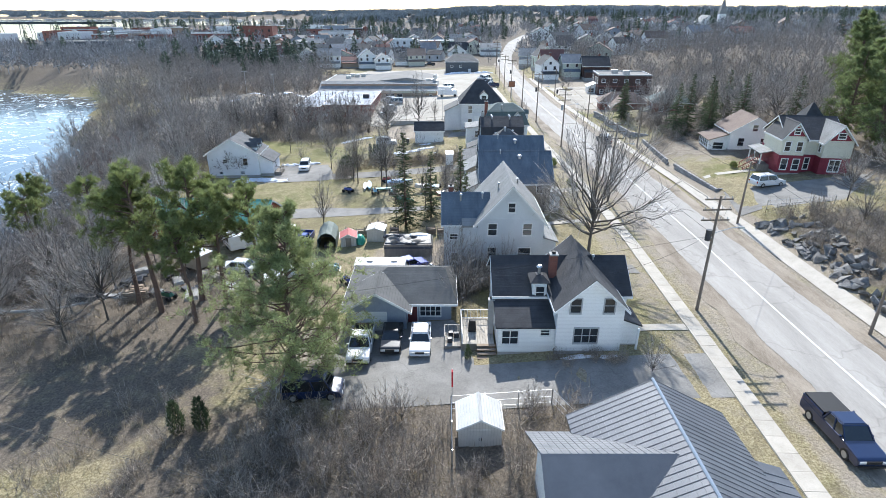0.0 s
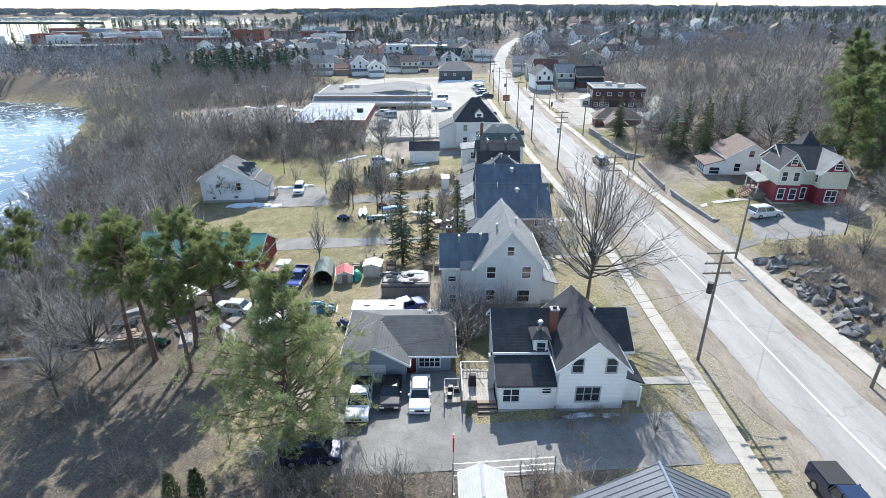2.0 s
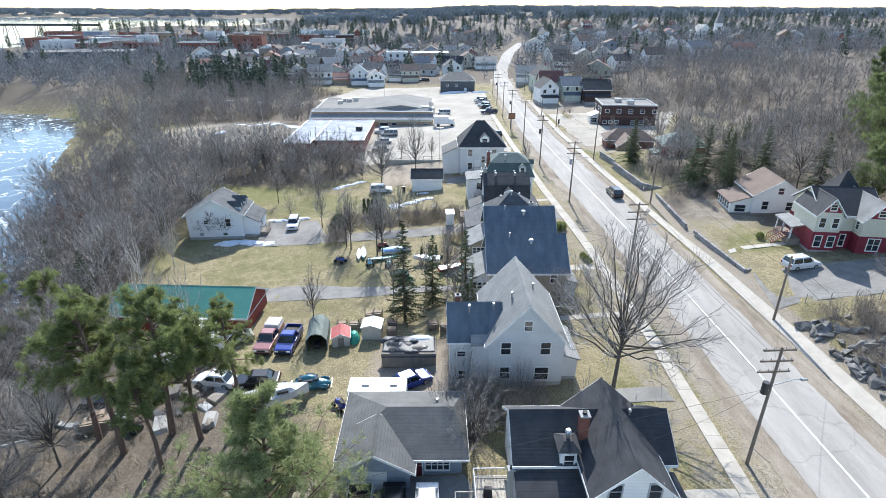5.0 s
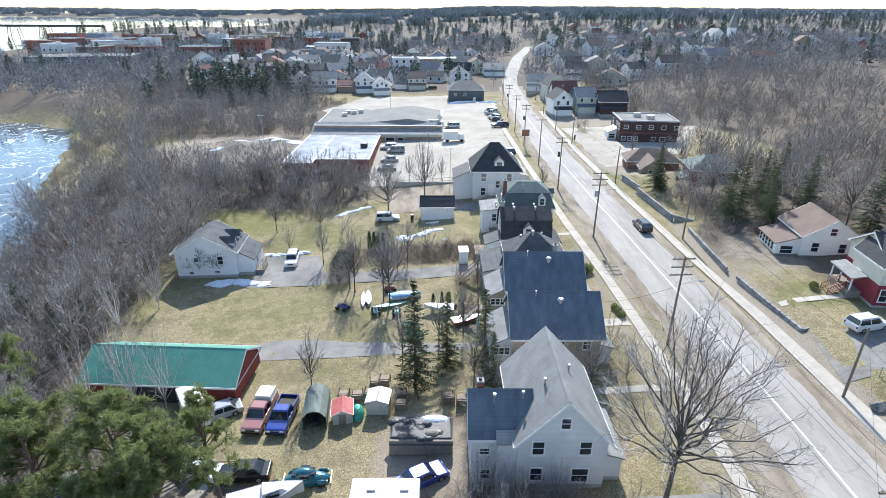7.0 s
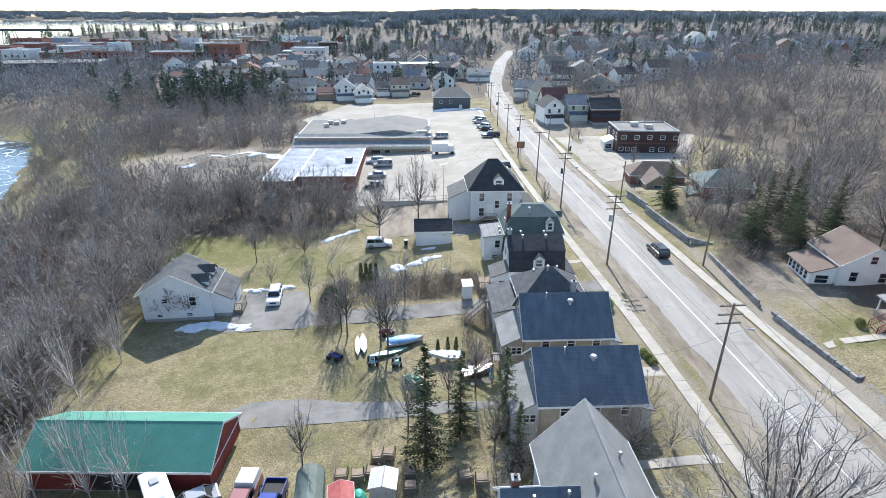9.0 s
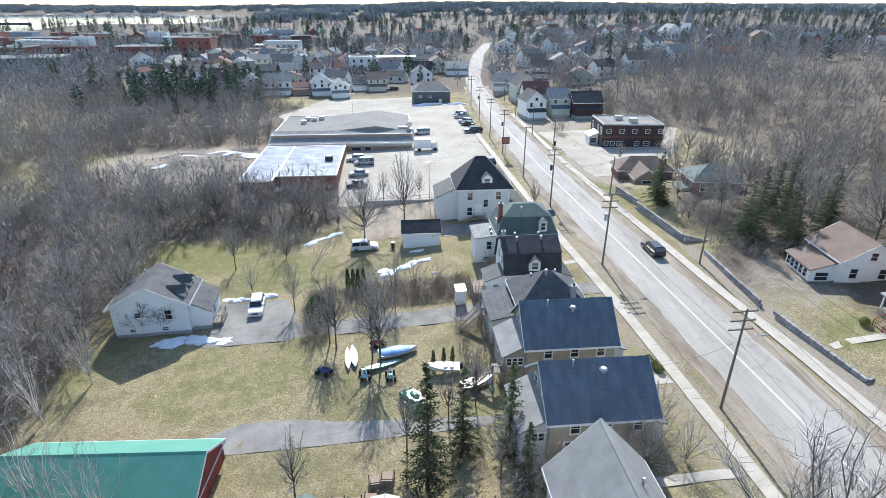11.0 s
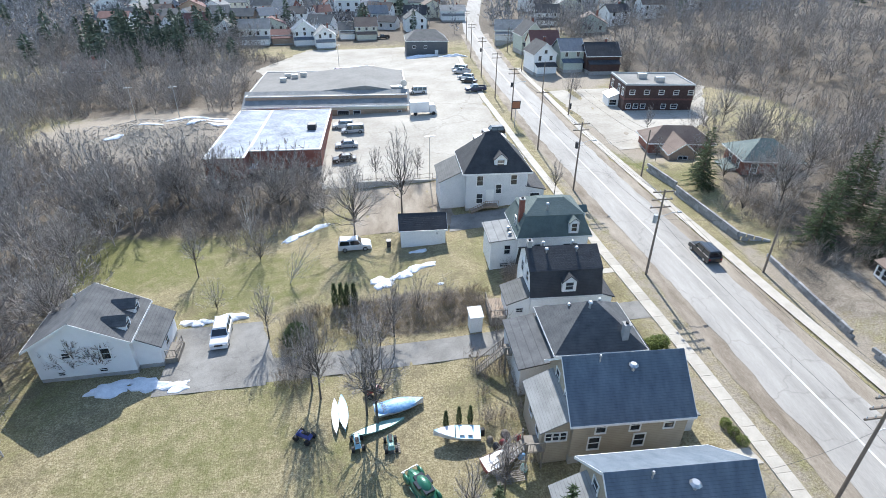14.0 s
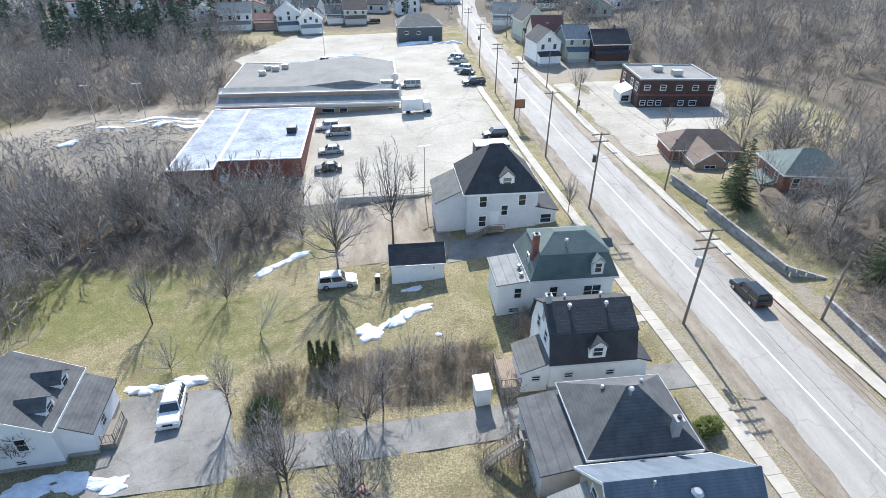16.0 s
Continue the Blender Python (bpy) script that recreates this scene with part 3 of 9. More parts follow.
# ---- houses ----
def window(parent, face, plane, u, z, w, h, frame_mat=None, pane_mat=None, bars=1, plain_sash=False):
    """A framed window on the wall that faces S, N, W or E; u runs along the wall, z is its middle."""
    frame_mat, pane_mat = frame_mat or TRIM, pane_mat or GLASS
    s, t = {"S": -1, "N": 1, "W": -1, "E": 1}[face], 0.1

    def at(a, d, c):
        return (a, plane + s * d, c) if face in "SN" else (plane + s * d, a, c)

    def bx(mb, u0, u1, d0, d1, z0, z1):
        a, b = sorted((plane + s * d0, plane + s * d1))
        return mb.box(u0, u1, a, b, z0, z1) if face in "SN" else mb.box(a, b, u0, u1, z0, z1)

    ring = []
    for d in (-0.05, 0.07):
        for k, sill in ((t, 0.06), (0, 0)):
            ring += [at(u - w / 2 - k, d, z - h / 2 - k - sill), at(u + w / 2 + k, d, z - h / 2 - k - sill), at(u + w / 2 + k, d, z + h / 2 + k), at(u - w / 2 - k, d, z + h / 2 + k)]
    fs = []
    for i in range(4):
        j = (i + 1) % 4
        fs += [(i, j, j + 4, i + 4), (i + 8, i + 12, j + 12, j + 8), (i, i + 8, j + 8, j), (i + 4, j + 4, j + 12, i + 12)]
    fr = part("window", MB().add(ring, fs), frame_mat, parent)
    part("pane", bx(MB(), u - w / 2, u + w / 2, -0.05, 0.015, z - h / 2, z + h / 2), pane_mat, fr)
    if not plain_sash:
        part("sash_bar", bx(MB(), u - w / 2, u + w / 2, -0.04, 0.045, z - 0.03, z + 0.03), frame_mat, fr)
    for k in range(1, bars):
        c = u - w / 2 + w * k / bars
        part("sash_bar", bx(MB(), c - 0.035, c + 0.035, -0.04, 0.05, z - h / 2, z + h / 2), frame_mat, fr)
    return fr


def door(parent, face, plane, u, z0, w=0.9, h=2.05, material=None):
    s = {"S": -1, "N": 1, "W": -1, "E": 1}[face]

    def bx(mb, u0, u1, d0, d1, a0, a1):
        a, b = sorted((plane + s * d0, plane + s * d1))
        return mb.box(u0, u1, a, b, a0, a1) if face in "SN" else mb.box(a, b, u0, u1, a0, a1)

    f = MB()
    bx(f, u - w / 2 - 0.1, u - w / 2, -0.05, 0.06, z0, z0 + h + 0.1), bx(f, u + w / 2, u + w / 2 + 0.1, -0.05, 0.06, z0, z0 + h + 0.1), bx(f, u - w / 2, u + w / 2, -0.05, 0.06, z0 + h, z0 + h + 0.1)
    fr = part("door", bx(MB(), u - w / 2, u + w / 2, -0.05, 0.03, z0, z0 + h), material or DOORRED, parent)
    part("door_frame", f, TRIM, fr)
    return fr


def walls_box(parent, x0, x1, y0, y1, z0, z1, wall, found=0.6):
    part("wall", MB().box(x0, x1, y0, y1, z0 + found, z1), wall, parent)
    part("foundation", MB().box(x0 + 0.03, x1 - 0.03, y0 + 0.03, y1 - 0.03, z0 - 1.8, z0 + found), FOUND, parent)


def gable(parent, x0, x1, y0, y1, z0, ze, zr, axis, wall, roof, over=0.35, found=0.5, trim=None, t=0.16):
    """A gabled block; axis is the direction of its ridge."""
    trim = trim or TRIM
    if axis == "y":
        a, b, p, q = x0, x1, y0, y1
    else:
        a, b, p, q = y0, y1, x0, x1
    m = (a + b) / 2
    part("wall", MB().prism([(a, z0 + found), (b, z0 + found), (b, ze), (m, zr), (a, ze)], axis, p, q), wall, parent)
    part("foundation", MB().box(x0 + 0.03, x1 - 0.03, y0 + 0.03, y1 - 0.03, z0 - 1.8, z0 + found), FOUND, parent)
    slope = (zr - ze) / (m - a)
    lift = t * 1.05
    P, Q = p - over, q + over

    def xyz(u, v, z):
        return (u, v, z) if axis == "y" else (v, u, z)

    for k, (e, sg) in enumerate(((a, -1), (b, 1))):
        ue, zeo = e + sg * over, ze - slope * over
        c = [xyz(ue, P, zeo + lift), xyz(m, P, zr + lift), xyz(m, Q, zr + lift), xyz(ue, Q, zeo + lift)]
        if (sg == 1) == (axis == "y"):
            c = c[::-1]
        part("roof_slope", MB().slab(c, t), roof, parent)
        f = MB()
        for v in (P - 0.03, Q):
            lo = [xyz(ue, v, zeo - 0.08), xyz(m, v, zr - 0.08), xyz(m, v + 0.03, zr - 0.08), xyz(ue, v + 0.03, zeo - 0.08)]
            f.hexa(lo, [(x, y, z + 0.08 + lift) for x, y, z in lo])
        lo = [xyz(ue + sg * 0.0, P, zeo - 0.06), xyz(ue + sg * 0.04, P, zeo - 0.06), xyz(ue + sg * 0.04, Q, zeo - 0.06), xyz(ue, Q, zeo - 0.06)]
        f.hexa(lo, [(x, y, z + 0.06 + lift) for x, y, z in lo])
        part("fascia", f, trim, parent)
    part("ridge_cap", MB().prism([(m - 0.14, zr + lift - 0.06), (m + 0.14, zr + lift - 0.06), (m, zr + lift + 0.05)], axis, P, Q), roof, parent)


def hip(parent, x0, x1, y0, y1, z0, ze, zr, rx0, rx1, ry0, ry1, wall, roof, over=0.4, found=0.5):
    """A block under a hipped roof whose ridge runs from (rx0, ry0) to (rx1, ry1)."""
    walls_box(parent, x0, x1, y0, y1, z0, ze, wall, found)
    X0, X1, Y0, Y1 = x0 - over, x1 + over, y0 - over, y1 + over
    A, B = (rx0, ry0, zr), (rx1, ry1, zr)
    z = ze - 0.05
    if ry0 == ry1:
        faces = [[(X0, Y0, z), (X1, Y0, z), B, A], [(X1, Y1, z), (X0, Y1, z), A, B], [(X0, Y1, z), (X0, Y0, z), A], [(X1, Y0, z), (X1, Y1, z), B]]
    else:
        faces = [[(X0, Y1, z), (X0, Y0, z), A, B], [(X1, Y0, z), (X1, Y1, z), B, A], [(X0, Y0, z), (X1, Y0, z), A], [(X1, Y1, z), (X0, Y1, z), B]]
    for c in faces:
        n = len(c)
        part("roof_slope", MB().add(c + [(a, b, h - 0.12) for a, b, h in c], [tuple(range(n)), tuple(range(2 * n - 1, n - 1, -1))] + [(i, i + n, (i + 1) % n + n, (i + 1) % n) for i in range(n)]), roof, parent)
    part("fascia", MB().box(X0, X1, Y0 - 0.03, Y0, z - 0.2, z + 0.02).box(X0, X1, Y1, Y1 + 0.03, z - 0.2, z + 0.02).box(X0 - 0.03, X0, Y0, Y1, z - 0.2, z + 0.02).box(X1, X1 + 0.03, Y0, Y1, z - 0.2, z + 0.02), TRIM, parent)
    part("soffit", MB().box(X0, X1, Y0, Y1, z - 0.16, z - 0.12), TRIM, parent)


def shed_roof(parent, x0, x1, y0, y1, z0, zs, wall, roof, over=0.25, found=0.4):
    """A block under one sloping plane; zs are the heights at (x0,y0), (x1,y0), (x1,y1), (x0,y1)."""
    lo = [(x0, y0, z0 + found), (x1, y0, z0 + found), (x1, y1, z0 + found), (x0, y1, z0 + found)]
    part("wall", MB().hexa(lo, [(p[0], p[1], z) for p, z in zip(lo, zs)]), wall, parent)
    part("foundation", MB().box(x0 + 0.03, x1 - 0.03, y0 + 0.03, y1 - 0.03, z0 - 1.8, z0 + found), FOUND, parent)
    sx, sy = (zs[1] - zs[0]) / (x1 - x0), (zs[3] - zs[0]) / (y1 - y0)
    c = [(x, y, zs[0] + sx * (x - x0) + sy * (y - y0) + 0.14) for x, y in ((x0 - over, y0 - over), (x1 + over, y0 - over), (x1 + over, y1 + over), (x0 - over, y1 + over))]
    part("roof_slope", MB().slab(c, 0.14), roof, parent)


def mansard(parent, x0, x1, y0, y1, z0, ze, zk, zr, wall, roof, inset=0.7, top_roof=None, found=0.5):
    """Walls to ze, steep shingled sides to zk, then a low hip to zr."""
    walls_box(parent, x0, x1, y0, y1, z0, ze, wall, found)
    o = 0.35
    lo = [(x0 - o, y0 - o, ze), (x1 + o, y0 - o, ze), (x1 + o, y1 + o, ze), (x0 - o, y1 + o, ze)]
    hi = [(x0 + inset, y0 + inset, zk), (x1 - inset, y0 + inset, zk), (x1 - inset, y1 - inset, zk), (x0 + inset, y1 - inset, zk)]
    part("lower_roof", MB().hexa(lo, hi), roof, parent)
    k = 0.18
    lo = [(x0 + inset - k, y0 + inset - k, zk), (x1 - inset + k, y0 + inset - k, zk), (x1 - inset + k, y1 - inset + k, zk), (x0 + inset - k, y1 - inset + k, zk)]
    ym, d = (y0 + y1) / 2, (y1 - y0) * 0.28
    hi = [(x0 + inset + d, ym - 0.4, zr), (x1 - inset - d, ym - 0.4, zr), (x1 - inset - d, ym + 0.4, zr), (x0 + inset + d, ym + 0.4, zr)]
    part("upper_roof", MB().hexa(lo, hi), top_roof or roof, parent)
    part("fascia", MB().box(x0 - o, x1 + o, y0 - o - 0.03, y0 - o, ze - 0.2, ze + 0.02).box(x0 - o, x1 + o, y1 + o, y1 + o + 0.03, ze - 0.2, ze + 0.02).box(x0 - o - 0.03, x0 - o, y0 - o, y1 + o, ze - 0.2, ze + 0.02).box(x1 + o, x1 + o + 0.03, y0 - o, y1 + o, ze - 0.2, ze + 0.02), TRIM, parent)


def flat(parent, x0, x1, y0, y1, z0, z1, wall, roof, cap=None, found=0.3, rim=0.35):
    walls_box(parent, x0, x1, y0, y1, z0, z1, wall, found)
    part("roof", MB().box(x0 + 0.25, x1 - 0.25, y0 + 0.25, y1 - 0.25, z1, z1 + 0.06), roof, parent)
    c = MB()
    c.box(x0 - 0.06, x1 + 0.06, y0 - 0.06, y0 + 0.25, z1, z1 + rim).box(x0 - 0.06, x1 + 0.06, y1 - 0.25, y1 + 0.06, z1, z1 + rim)
    c.box(x0 - 0.06, x0 + 0.25, y0 + 0.25, y1 - 0.25, z1, z1 + rim).box(x1 - 0.25, x1 + 0.06, y0 + 0.25, y1 - 0.25, z1, z1 + rim)
    part("parapet", c, cap or GREYTRIM, parent)


def dormer(parent, x, y, z, w, h, depth, roof, wall=None, face="S"):
    """A small gabled dormer with one window, its front at (x, y), facing S or E."""
    wall = wall or TRIM
    if face == "S":
        part("dormer", MB().prism([(x - w / 2, z), (x + w / 2, z), (x + w / 2, z + h), (x, z + h + w * 0.4), (x - w / 2, z + h)], "y", y, y + depth), wall, parent)
        for s in (-1, 1):
            c = [(x + s * (w / 2 + 0.15), y - 0.2, z + h - 0.05), (x, y - 0.2, z + h + w * 0.4 + 0.12), (x, y + depth, z + h + w * 0.4 + 0.12), (x + s * (w / 2 + 0.15), y + depth, z + h - 0.05)]
            part("dormer_roof", MB().slab(c if s < 0 else c[::-1], 0.1), roof, parent)
        window(parent, "S", y, x, z + h * 0.55, w * 0.55, h * 0.7)
    else:
        part("dormer", MB().prism([(y - w / 2, z), (y + w / 2, z), (y + w / 2, z + h), (y, z + h + w * 0.4), (y - w / 2, z + h)], "x", x - depth, x), wall, parent)
        for s in (-1, 1):
            c = [(x + 0.2, y + s * (w / 2 + 0.15), z + h - 0.05), (x + 0.2, y, z + h + w * 0.4 + 0.12), (x - depth, y, z + h + w * 0.4 + 0.12), (x - depth, y + s * (w / 2 + 0.15), z + h - 0.05)]
            part("dormer_roof", MB().slab(c if s < 0 else c[::-1], 0.1), roof, parent)
        window(parent, "E", x, y, z + h * 0.55, w * 0.55, h * 0.7)


def chimney(parent, x, y, z0, z1, w=0.6, material=None):
    c = part("chimney", MB().box(x - w / 2, x + w / 2, y - w / 2, y + w / 2, z0, z1), material or CHIMNEY, parent)
    part("chimney_cap", MB().box(x - w / 2 - 0.06, x + w / 2 + 0.06, y - w / 2 - 0.06, y + w / 2 + 0.06, z1, z1 + 0.1), FOUND, c)
    part("flue", MB().tube((x, y, z1 + 0.1), (x, y, z1 + 0.3), w * 0.28, n=8), BLACKRUB, c)


def vent(parent, x, y, z, h=0.5, r=0.09):
    v = part("vent_pipe", MB().tube((x, y, z - 0.3), (x, y, z + h), r, n=8), GALV, parent)
    part("vent_hood", MB().tube((x, y, z + h), (x, y, z + h + 0.16), r * 2.0, r * 1.2, n=8), GALV, v)


def wins(parent, face, plane, items, **k):
    for u, z, w, h in items:
        window(parent, face, plane, u, z, w, h, **k)


def steps(parent, x0, x1, y0, y1, z0, z1, n, axis="y", material=None):
    for i in range(n):
        h = z0 + (z1 - z0) * (i + 1) / n
        if axis == "y":
            a, b = y0 + (y1 - y0) * i / n, y0 + (y1 - y0) * (i + 1) / n
            mb = MB().box(x0, x1, min(a, b), max(a, b), h - 0.06, h)
        else:
            a, b = x0 + (x1 - x0) * i / n, x0 + (x1 - x0) * (i + 1) / n
            mb = MB().box(min(a, b), max(a, b), y0, y1, h - 0.06, h)
        part("step", mb, material or DECKWOOD, parent)


def railing(parent, p, q, h=0.95, material=None, gap=0.3):
    """A post-and-baluster rail from p to q."""
    p, q = Vector(p), Vector(q)
    material = material or WOODGREY
    up = Vector((0, 0, h))
    part("top_rail", MB().tube(p + up, q + up, 0.05, n=4), material, parent)
    part("bottom_rail", MB().tube(p + up * 0.12, q + up * 0.12, 0.035, n=4), material, parent)
    n = max(2, int((q - p).length / gap))
    for i in range(n + 1):
        a = p.lerp(q, i / n)
        part("baluster", MB().tube(a, a + up, 0.05 if i in (0, n) else 0.022, n=4), material, parent)


# -- white gabled house by the street
h = thing("house", (10.5, 41, 0.0), "white clapboard house with black shingle roof and red chimney", "house")
gable(h, 9.3, 14.7, 37.8, 46.5, 0.0, 4.5, 7.0, "y", WHITE, SH_BLACK, found=0.45)
gable(h, 4.6, 16.0, 41.2, 47.0, -0.3, 4.0, 6.15, "x", WHITE, SH_BLACK, found=0.5)
shed_roof(h, 4.6, 9.3, 38.3, 41.2, -0.4, (2.5, 2.5, 3.6, 3.6), WHITE, SH_BLACK)
shed_roof(h, 14.7, 16.3, 38.6, 41.2, 0.2, (3.1, 2.5, 2.5, 3.1), WHITE, SH_BLACK)
part("tower", MB().box(7.7, 8.9, 41.0, 42.6, 3.0, 5.2), WHITE, h)
part("tower_roof", MB().hexa([(7.45, 40.75, 5.2), (9.15, 40.75, 5.2), (9.15, 42.85, 5.2), (7.45, 42.85, 5.2)], [(8.0, 41.5, 5.65), (8.6, 41.5, 5.65), (8.6, 42.1, 5.65), (8.0, 42.1, 5.65)]), SH_BLACK, h)
window(h, "S", 41.0, 8.35, 4.25, 0.7, 1.1)
vent(h, 8.3, 41.8, 5.6, 0.7, 0.14)
chimney(h, 9.6, 42.6, 3.5, 7.1, 0.65)
chimney(h, 4.2, 41.0, -0.4, 3.5, 0.45, FOUND)
wins(h, "S", 37.8, [(10.7, 4.75, 0.8, 1.25), (13.4, 4.75, 0.8, 1.25)], frame_mat=GREYTRIM)
window(h, "S", 37.8, 11.75, 1.95, 1.9, 1.35, GREYTRIM, None, 3)
window(h, "S", 38.3, 5.6, 1.45, 1.3, 1.25, None, None, 2)
window(h, "S", 38.3, 8.5, 1.9, 0.7, 0.5)
wins(h, "E", 14.7, [(43.5, 2.2, 0.9, 1.3)])
vent(h, 13.4, 43.8, 5.9, 0.5)
part("porch_post", MB().box(16.05, 16.2, 37.9, 38.05, 0.1, 2.5), TRIM, h)
# deck and steps beside it
d = thing("deck", (2.9, 40.5, -0.6), "weathered wooden deck with white rail and dark steps", "deck")
for k in range(12):
    part("board", MB().box(1.6 + k * 0.235, 1.6 + k * 0.235 + 0.215, 39.2, 43.4, 0.15, 0.2), PALEDECK, d)
part("frame", MB().box(1.6, 4.4, 39.2, 43.4, -0.9, 0.14), WOODGREY, d)
railing(d, (1.65, 43.35, 0.2), (4.4, 43.35, 0.2), material=TRIM)
railing(d, (1.65, 39.3, 0.2), (1.65, 43.35, 0.2), material=TRIM)
steps(d, 2.9, 4.5, 37.5, 39.2, -0.75, 0.2, 5)
for k in range(6):
    part("board", MB().box(0.1 + k * 0.235, 0.1 + k * 0.235 + 0.215, 39.6, 41.6, -0.35, -0.3), PALEDECK, d)
part("lower_frame", MB().box(0.1, 1.55, 39.6, 41.6, -1.3, -0.36), WOODGREY, d)
railing(d, (0.15, 39.65, -0.3), (0.15, 41.55, -0.3), material=PALEDECK), railing(d, (0.15, 41.55, -0.3), (1.5, 41.55, -0.3), material=PALEDECK)
for x, y in ((0.6, 40.2), (1.2, 41.0), (0.7, 41.2)):
    part("box_planter", MB().box(x - 0.22, x + 0.22, y - 0.2, y + 0.2, -0.3, 0.15), DARKTRIM, d, bevel=0.03)
b = thing("barbecue", (2.6, 41.3, 0.2), "black covered barbecue standing on the deck", "barbecue")
part("cover", MB().hexa([(2.25, 41.0, 0.2), (2.95, 41.0, 0.2), (2.95, 41.6, 0.2), (2.25, 41.6, 0.2)], [(2.3, 41.1, 1.3), (2.9, 41.1, 1.3), (2.9, 41.5, 1.3), (2.3, 41.5, 1.3)]), BLACKRUB, b, bevel=0.06)

# -- grey bungalow with garage
h = thing("bungalow", (-4, 47, -1.1), "low blue-grey bungalow with attached garage and grey roof", "house")
hip(h, -8.9, 0.8, 44.6, 52.0, -1.25, 1.35, 3.2, -5.5, 0.2, 48.2, 48.2, BLUEGREY, SH_GREY, 0.55, 0.2)
gable(h, -8.9, -3.4, 43.3, 47.0, -1.25, 1.3, 2.95, "y", BLUEGREY, SH_GREY, 0.5, 0.2)
part("garage_door", MB().box(-8.2, -5.2, 43.24, 43.3, -1.2, 0.95), GARDOOR, h)
door(h, "S", 44.6, -2.9, -1.1)
window(h, "S", 44.6, -1.2, 0.3, 1.9, 1.0, None, None, 4)
wins(h, "W", -8.9, [(46.5, 0.3, 1.0, 0.9), (49.5, 0.3, 1.0, 0.9)])
vent(h, -1.2, 49.5, 2.4, 0.4)

# -- pale gabled house among bare trees
h = thing("house", (6, 58, 0.2), "pale two-storey house with steep gable and dark roof wing", "house")
gable(h, 3.8, 11.0, 54.7, 64.5, 0.2, 5.4, 9.4, "y", GREYW, SH_PALE, 0.45)
gable(h, 0.1, 5.0, 55.6, 60.6, -0.6, 5.0, 7.6, "x", GREYW, SH_BLUE, 0.3)
shed_roof(h, 2.2, 3.8, 54.9, 55.6, -0.4, (4.9, 4.9, 5.3, 5.3), GREYW, SH_PALE, 0.15)
wins(h, "S", 54.7, [(5.4, 4.6, 0.9, 1.3), (9.2, 4.6, 0.9, 1.3), (5.4, 1.8, 0.9, 1.3), (9.0, 1.7, 1.3, 1.4)])
window(h, "S", 54.7, 7.4, 7.1, 0.7, 1.0)
wins(h, "S", 55.6, [(1.2, 3.4, 0.8, 0.6), (1.3, 0.9, 0.7, 1.0)])
chimney(h, 0.9, 58.5, 5.5, 8.3, 0.5)
vent(h, 2.0, 57.4, 7.2), vent(h, 4.4, 57.6, 7.3), vent(h, 8.6, 60, 8.2), vent(h, 6.2, 58, 8.3)
shed_roof(h, 11.0, 12.6, 55.4, 61, 0.4, (3.4, 2.9, 2.9, 3.4), GREYW, SH_PALE)

# -- two tan houses with slate-blue roofs
def tan_house(x0, x1, y0, y1, z0, ze, zr, label, pale):
    h = thing("house", ((x0 + x1) / 2, (y0 + y1) / 2, z0), label, "house")
    gable(h, x0, x1, y0, y1, z0, ze, zr, "x", BEIGE, SH_BLUE, 0.4)
    n = 3
    wins(h, "S", y0, [(x0 + (x1 - x0) * (0.24 + 0.3 * k), ze - 1.0, 0.75, 1.1) for k in range(n)])
    wins(h, "S", y0, [(x0 + (x1 - x0) * (0.2 + 0.4 * k), z0 + 1.9, 0.85, 1.25) for k in range(2)])
    ym = (y0 + y1) / 2
    wins(h, "W", x0, [(ym - 1.2, ze + 0.3, 0.8, 1.2), (ym + 1.2, ze + 0.3, 0.8, 1.2)])
    wins(h, "E", x1, [(ym - 1.5, ze - 0.8, 0.8, 1.2), (ym + 1.5, ze - 0.8, 0.8, 1.2), (ym - 1.5, z0 + 1.9, 0.9, 1.3)])
    hx = x0 - 2.3
    shed_roof(h, hx, x0, y0 + 0.4, y1 - 1.2, z0 - 0.9, (ze - 1.3, ze - 0.1, ze - 0.1, ze - 1.3), BEIGE if pale else GREYW, SH_PALE, 0.3)
    wins(h, "S", y0 + 0.4, [(hx + 0.55 + 0.6 * k, ze - 2.1, 0.45, 0.8) for k in range(3)])
    wins(h, "W", hx, [(y0 + 1.5, ze - 2.2, 0.8, 1.1), (y0 + 3.6, ze - 2.2, 0.8, 1.1)])
    shed_roof(h, x1, x1 + 1.7, y0 + 1.4, y1 - 1.5, z0 + 0.3, (z0 + 3.2, z0 + 2.7, z0 + 2.7, z0 + 3.2), GREYW, SH_PALE)
    vent(h, x0 + 5.2, ym - 0.9, zr - 0.6, 0.25, 0.2)
    vent(h, x0 + 2.6, ym - 0.4, zr - 0.2, 0.5, 0.06)
    return h


tan_house(5.2, 14.4, 69.3, 76.7, 0.6, 5.6, 8.75, "tan-sided house with slate-blue shingle roof and side porch", False)
tan_house(5.9, 15.2, 80.4, 87.2, 0.7, 5.3, 8.55, "weathered tan house with long blue-grey roof", True)

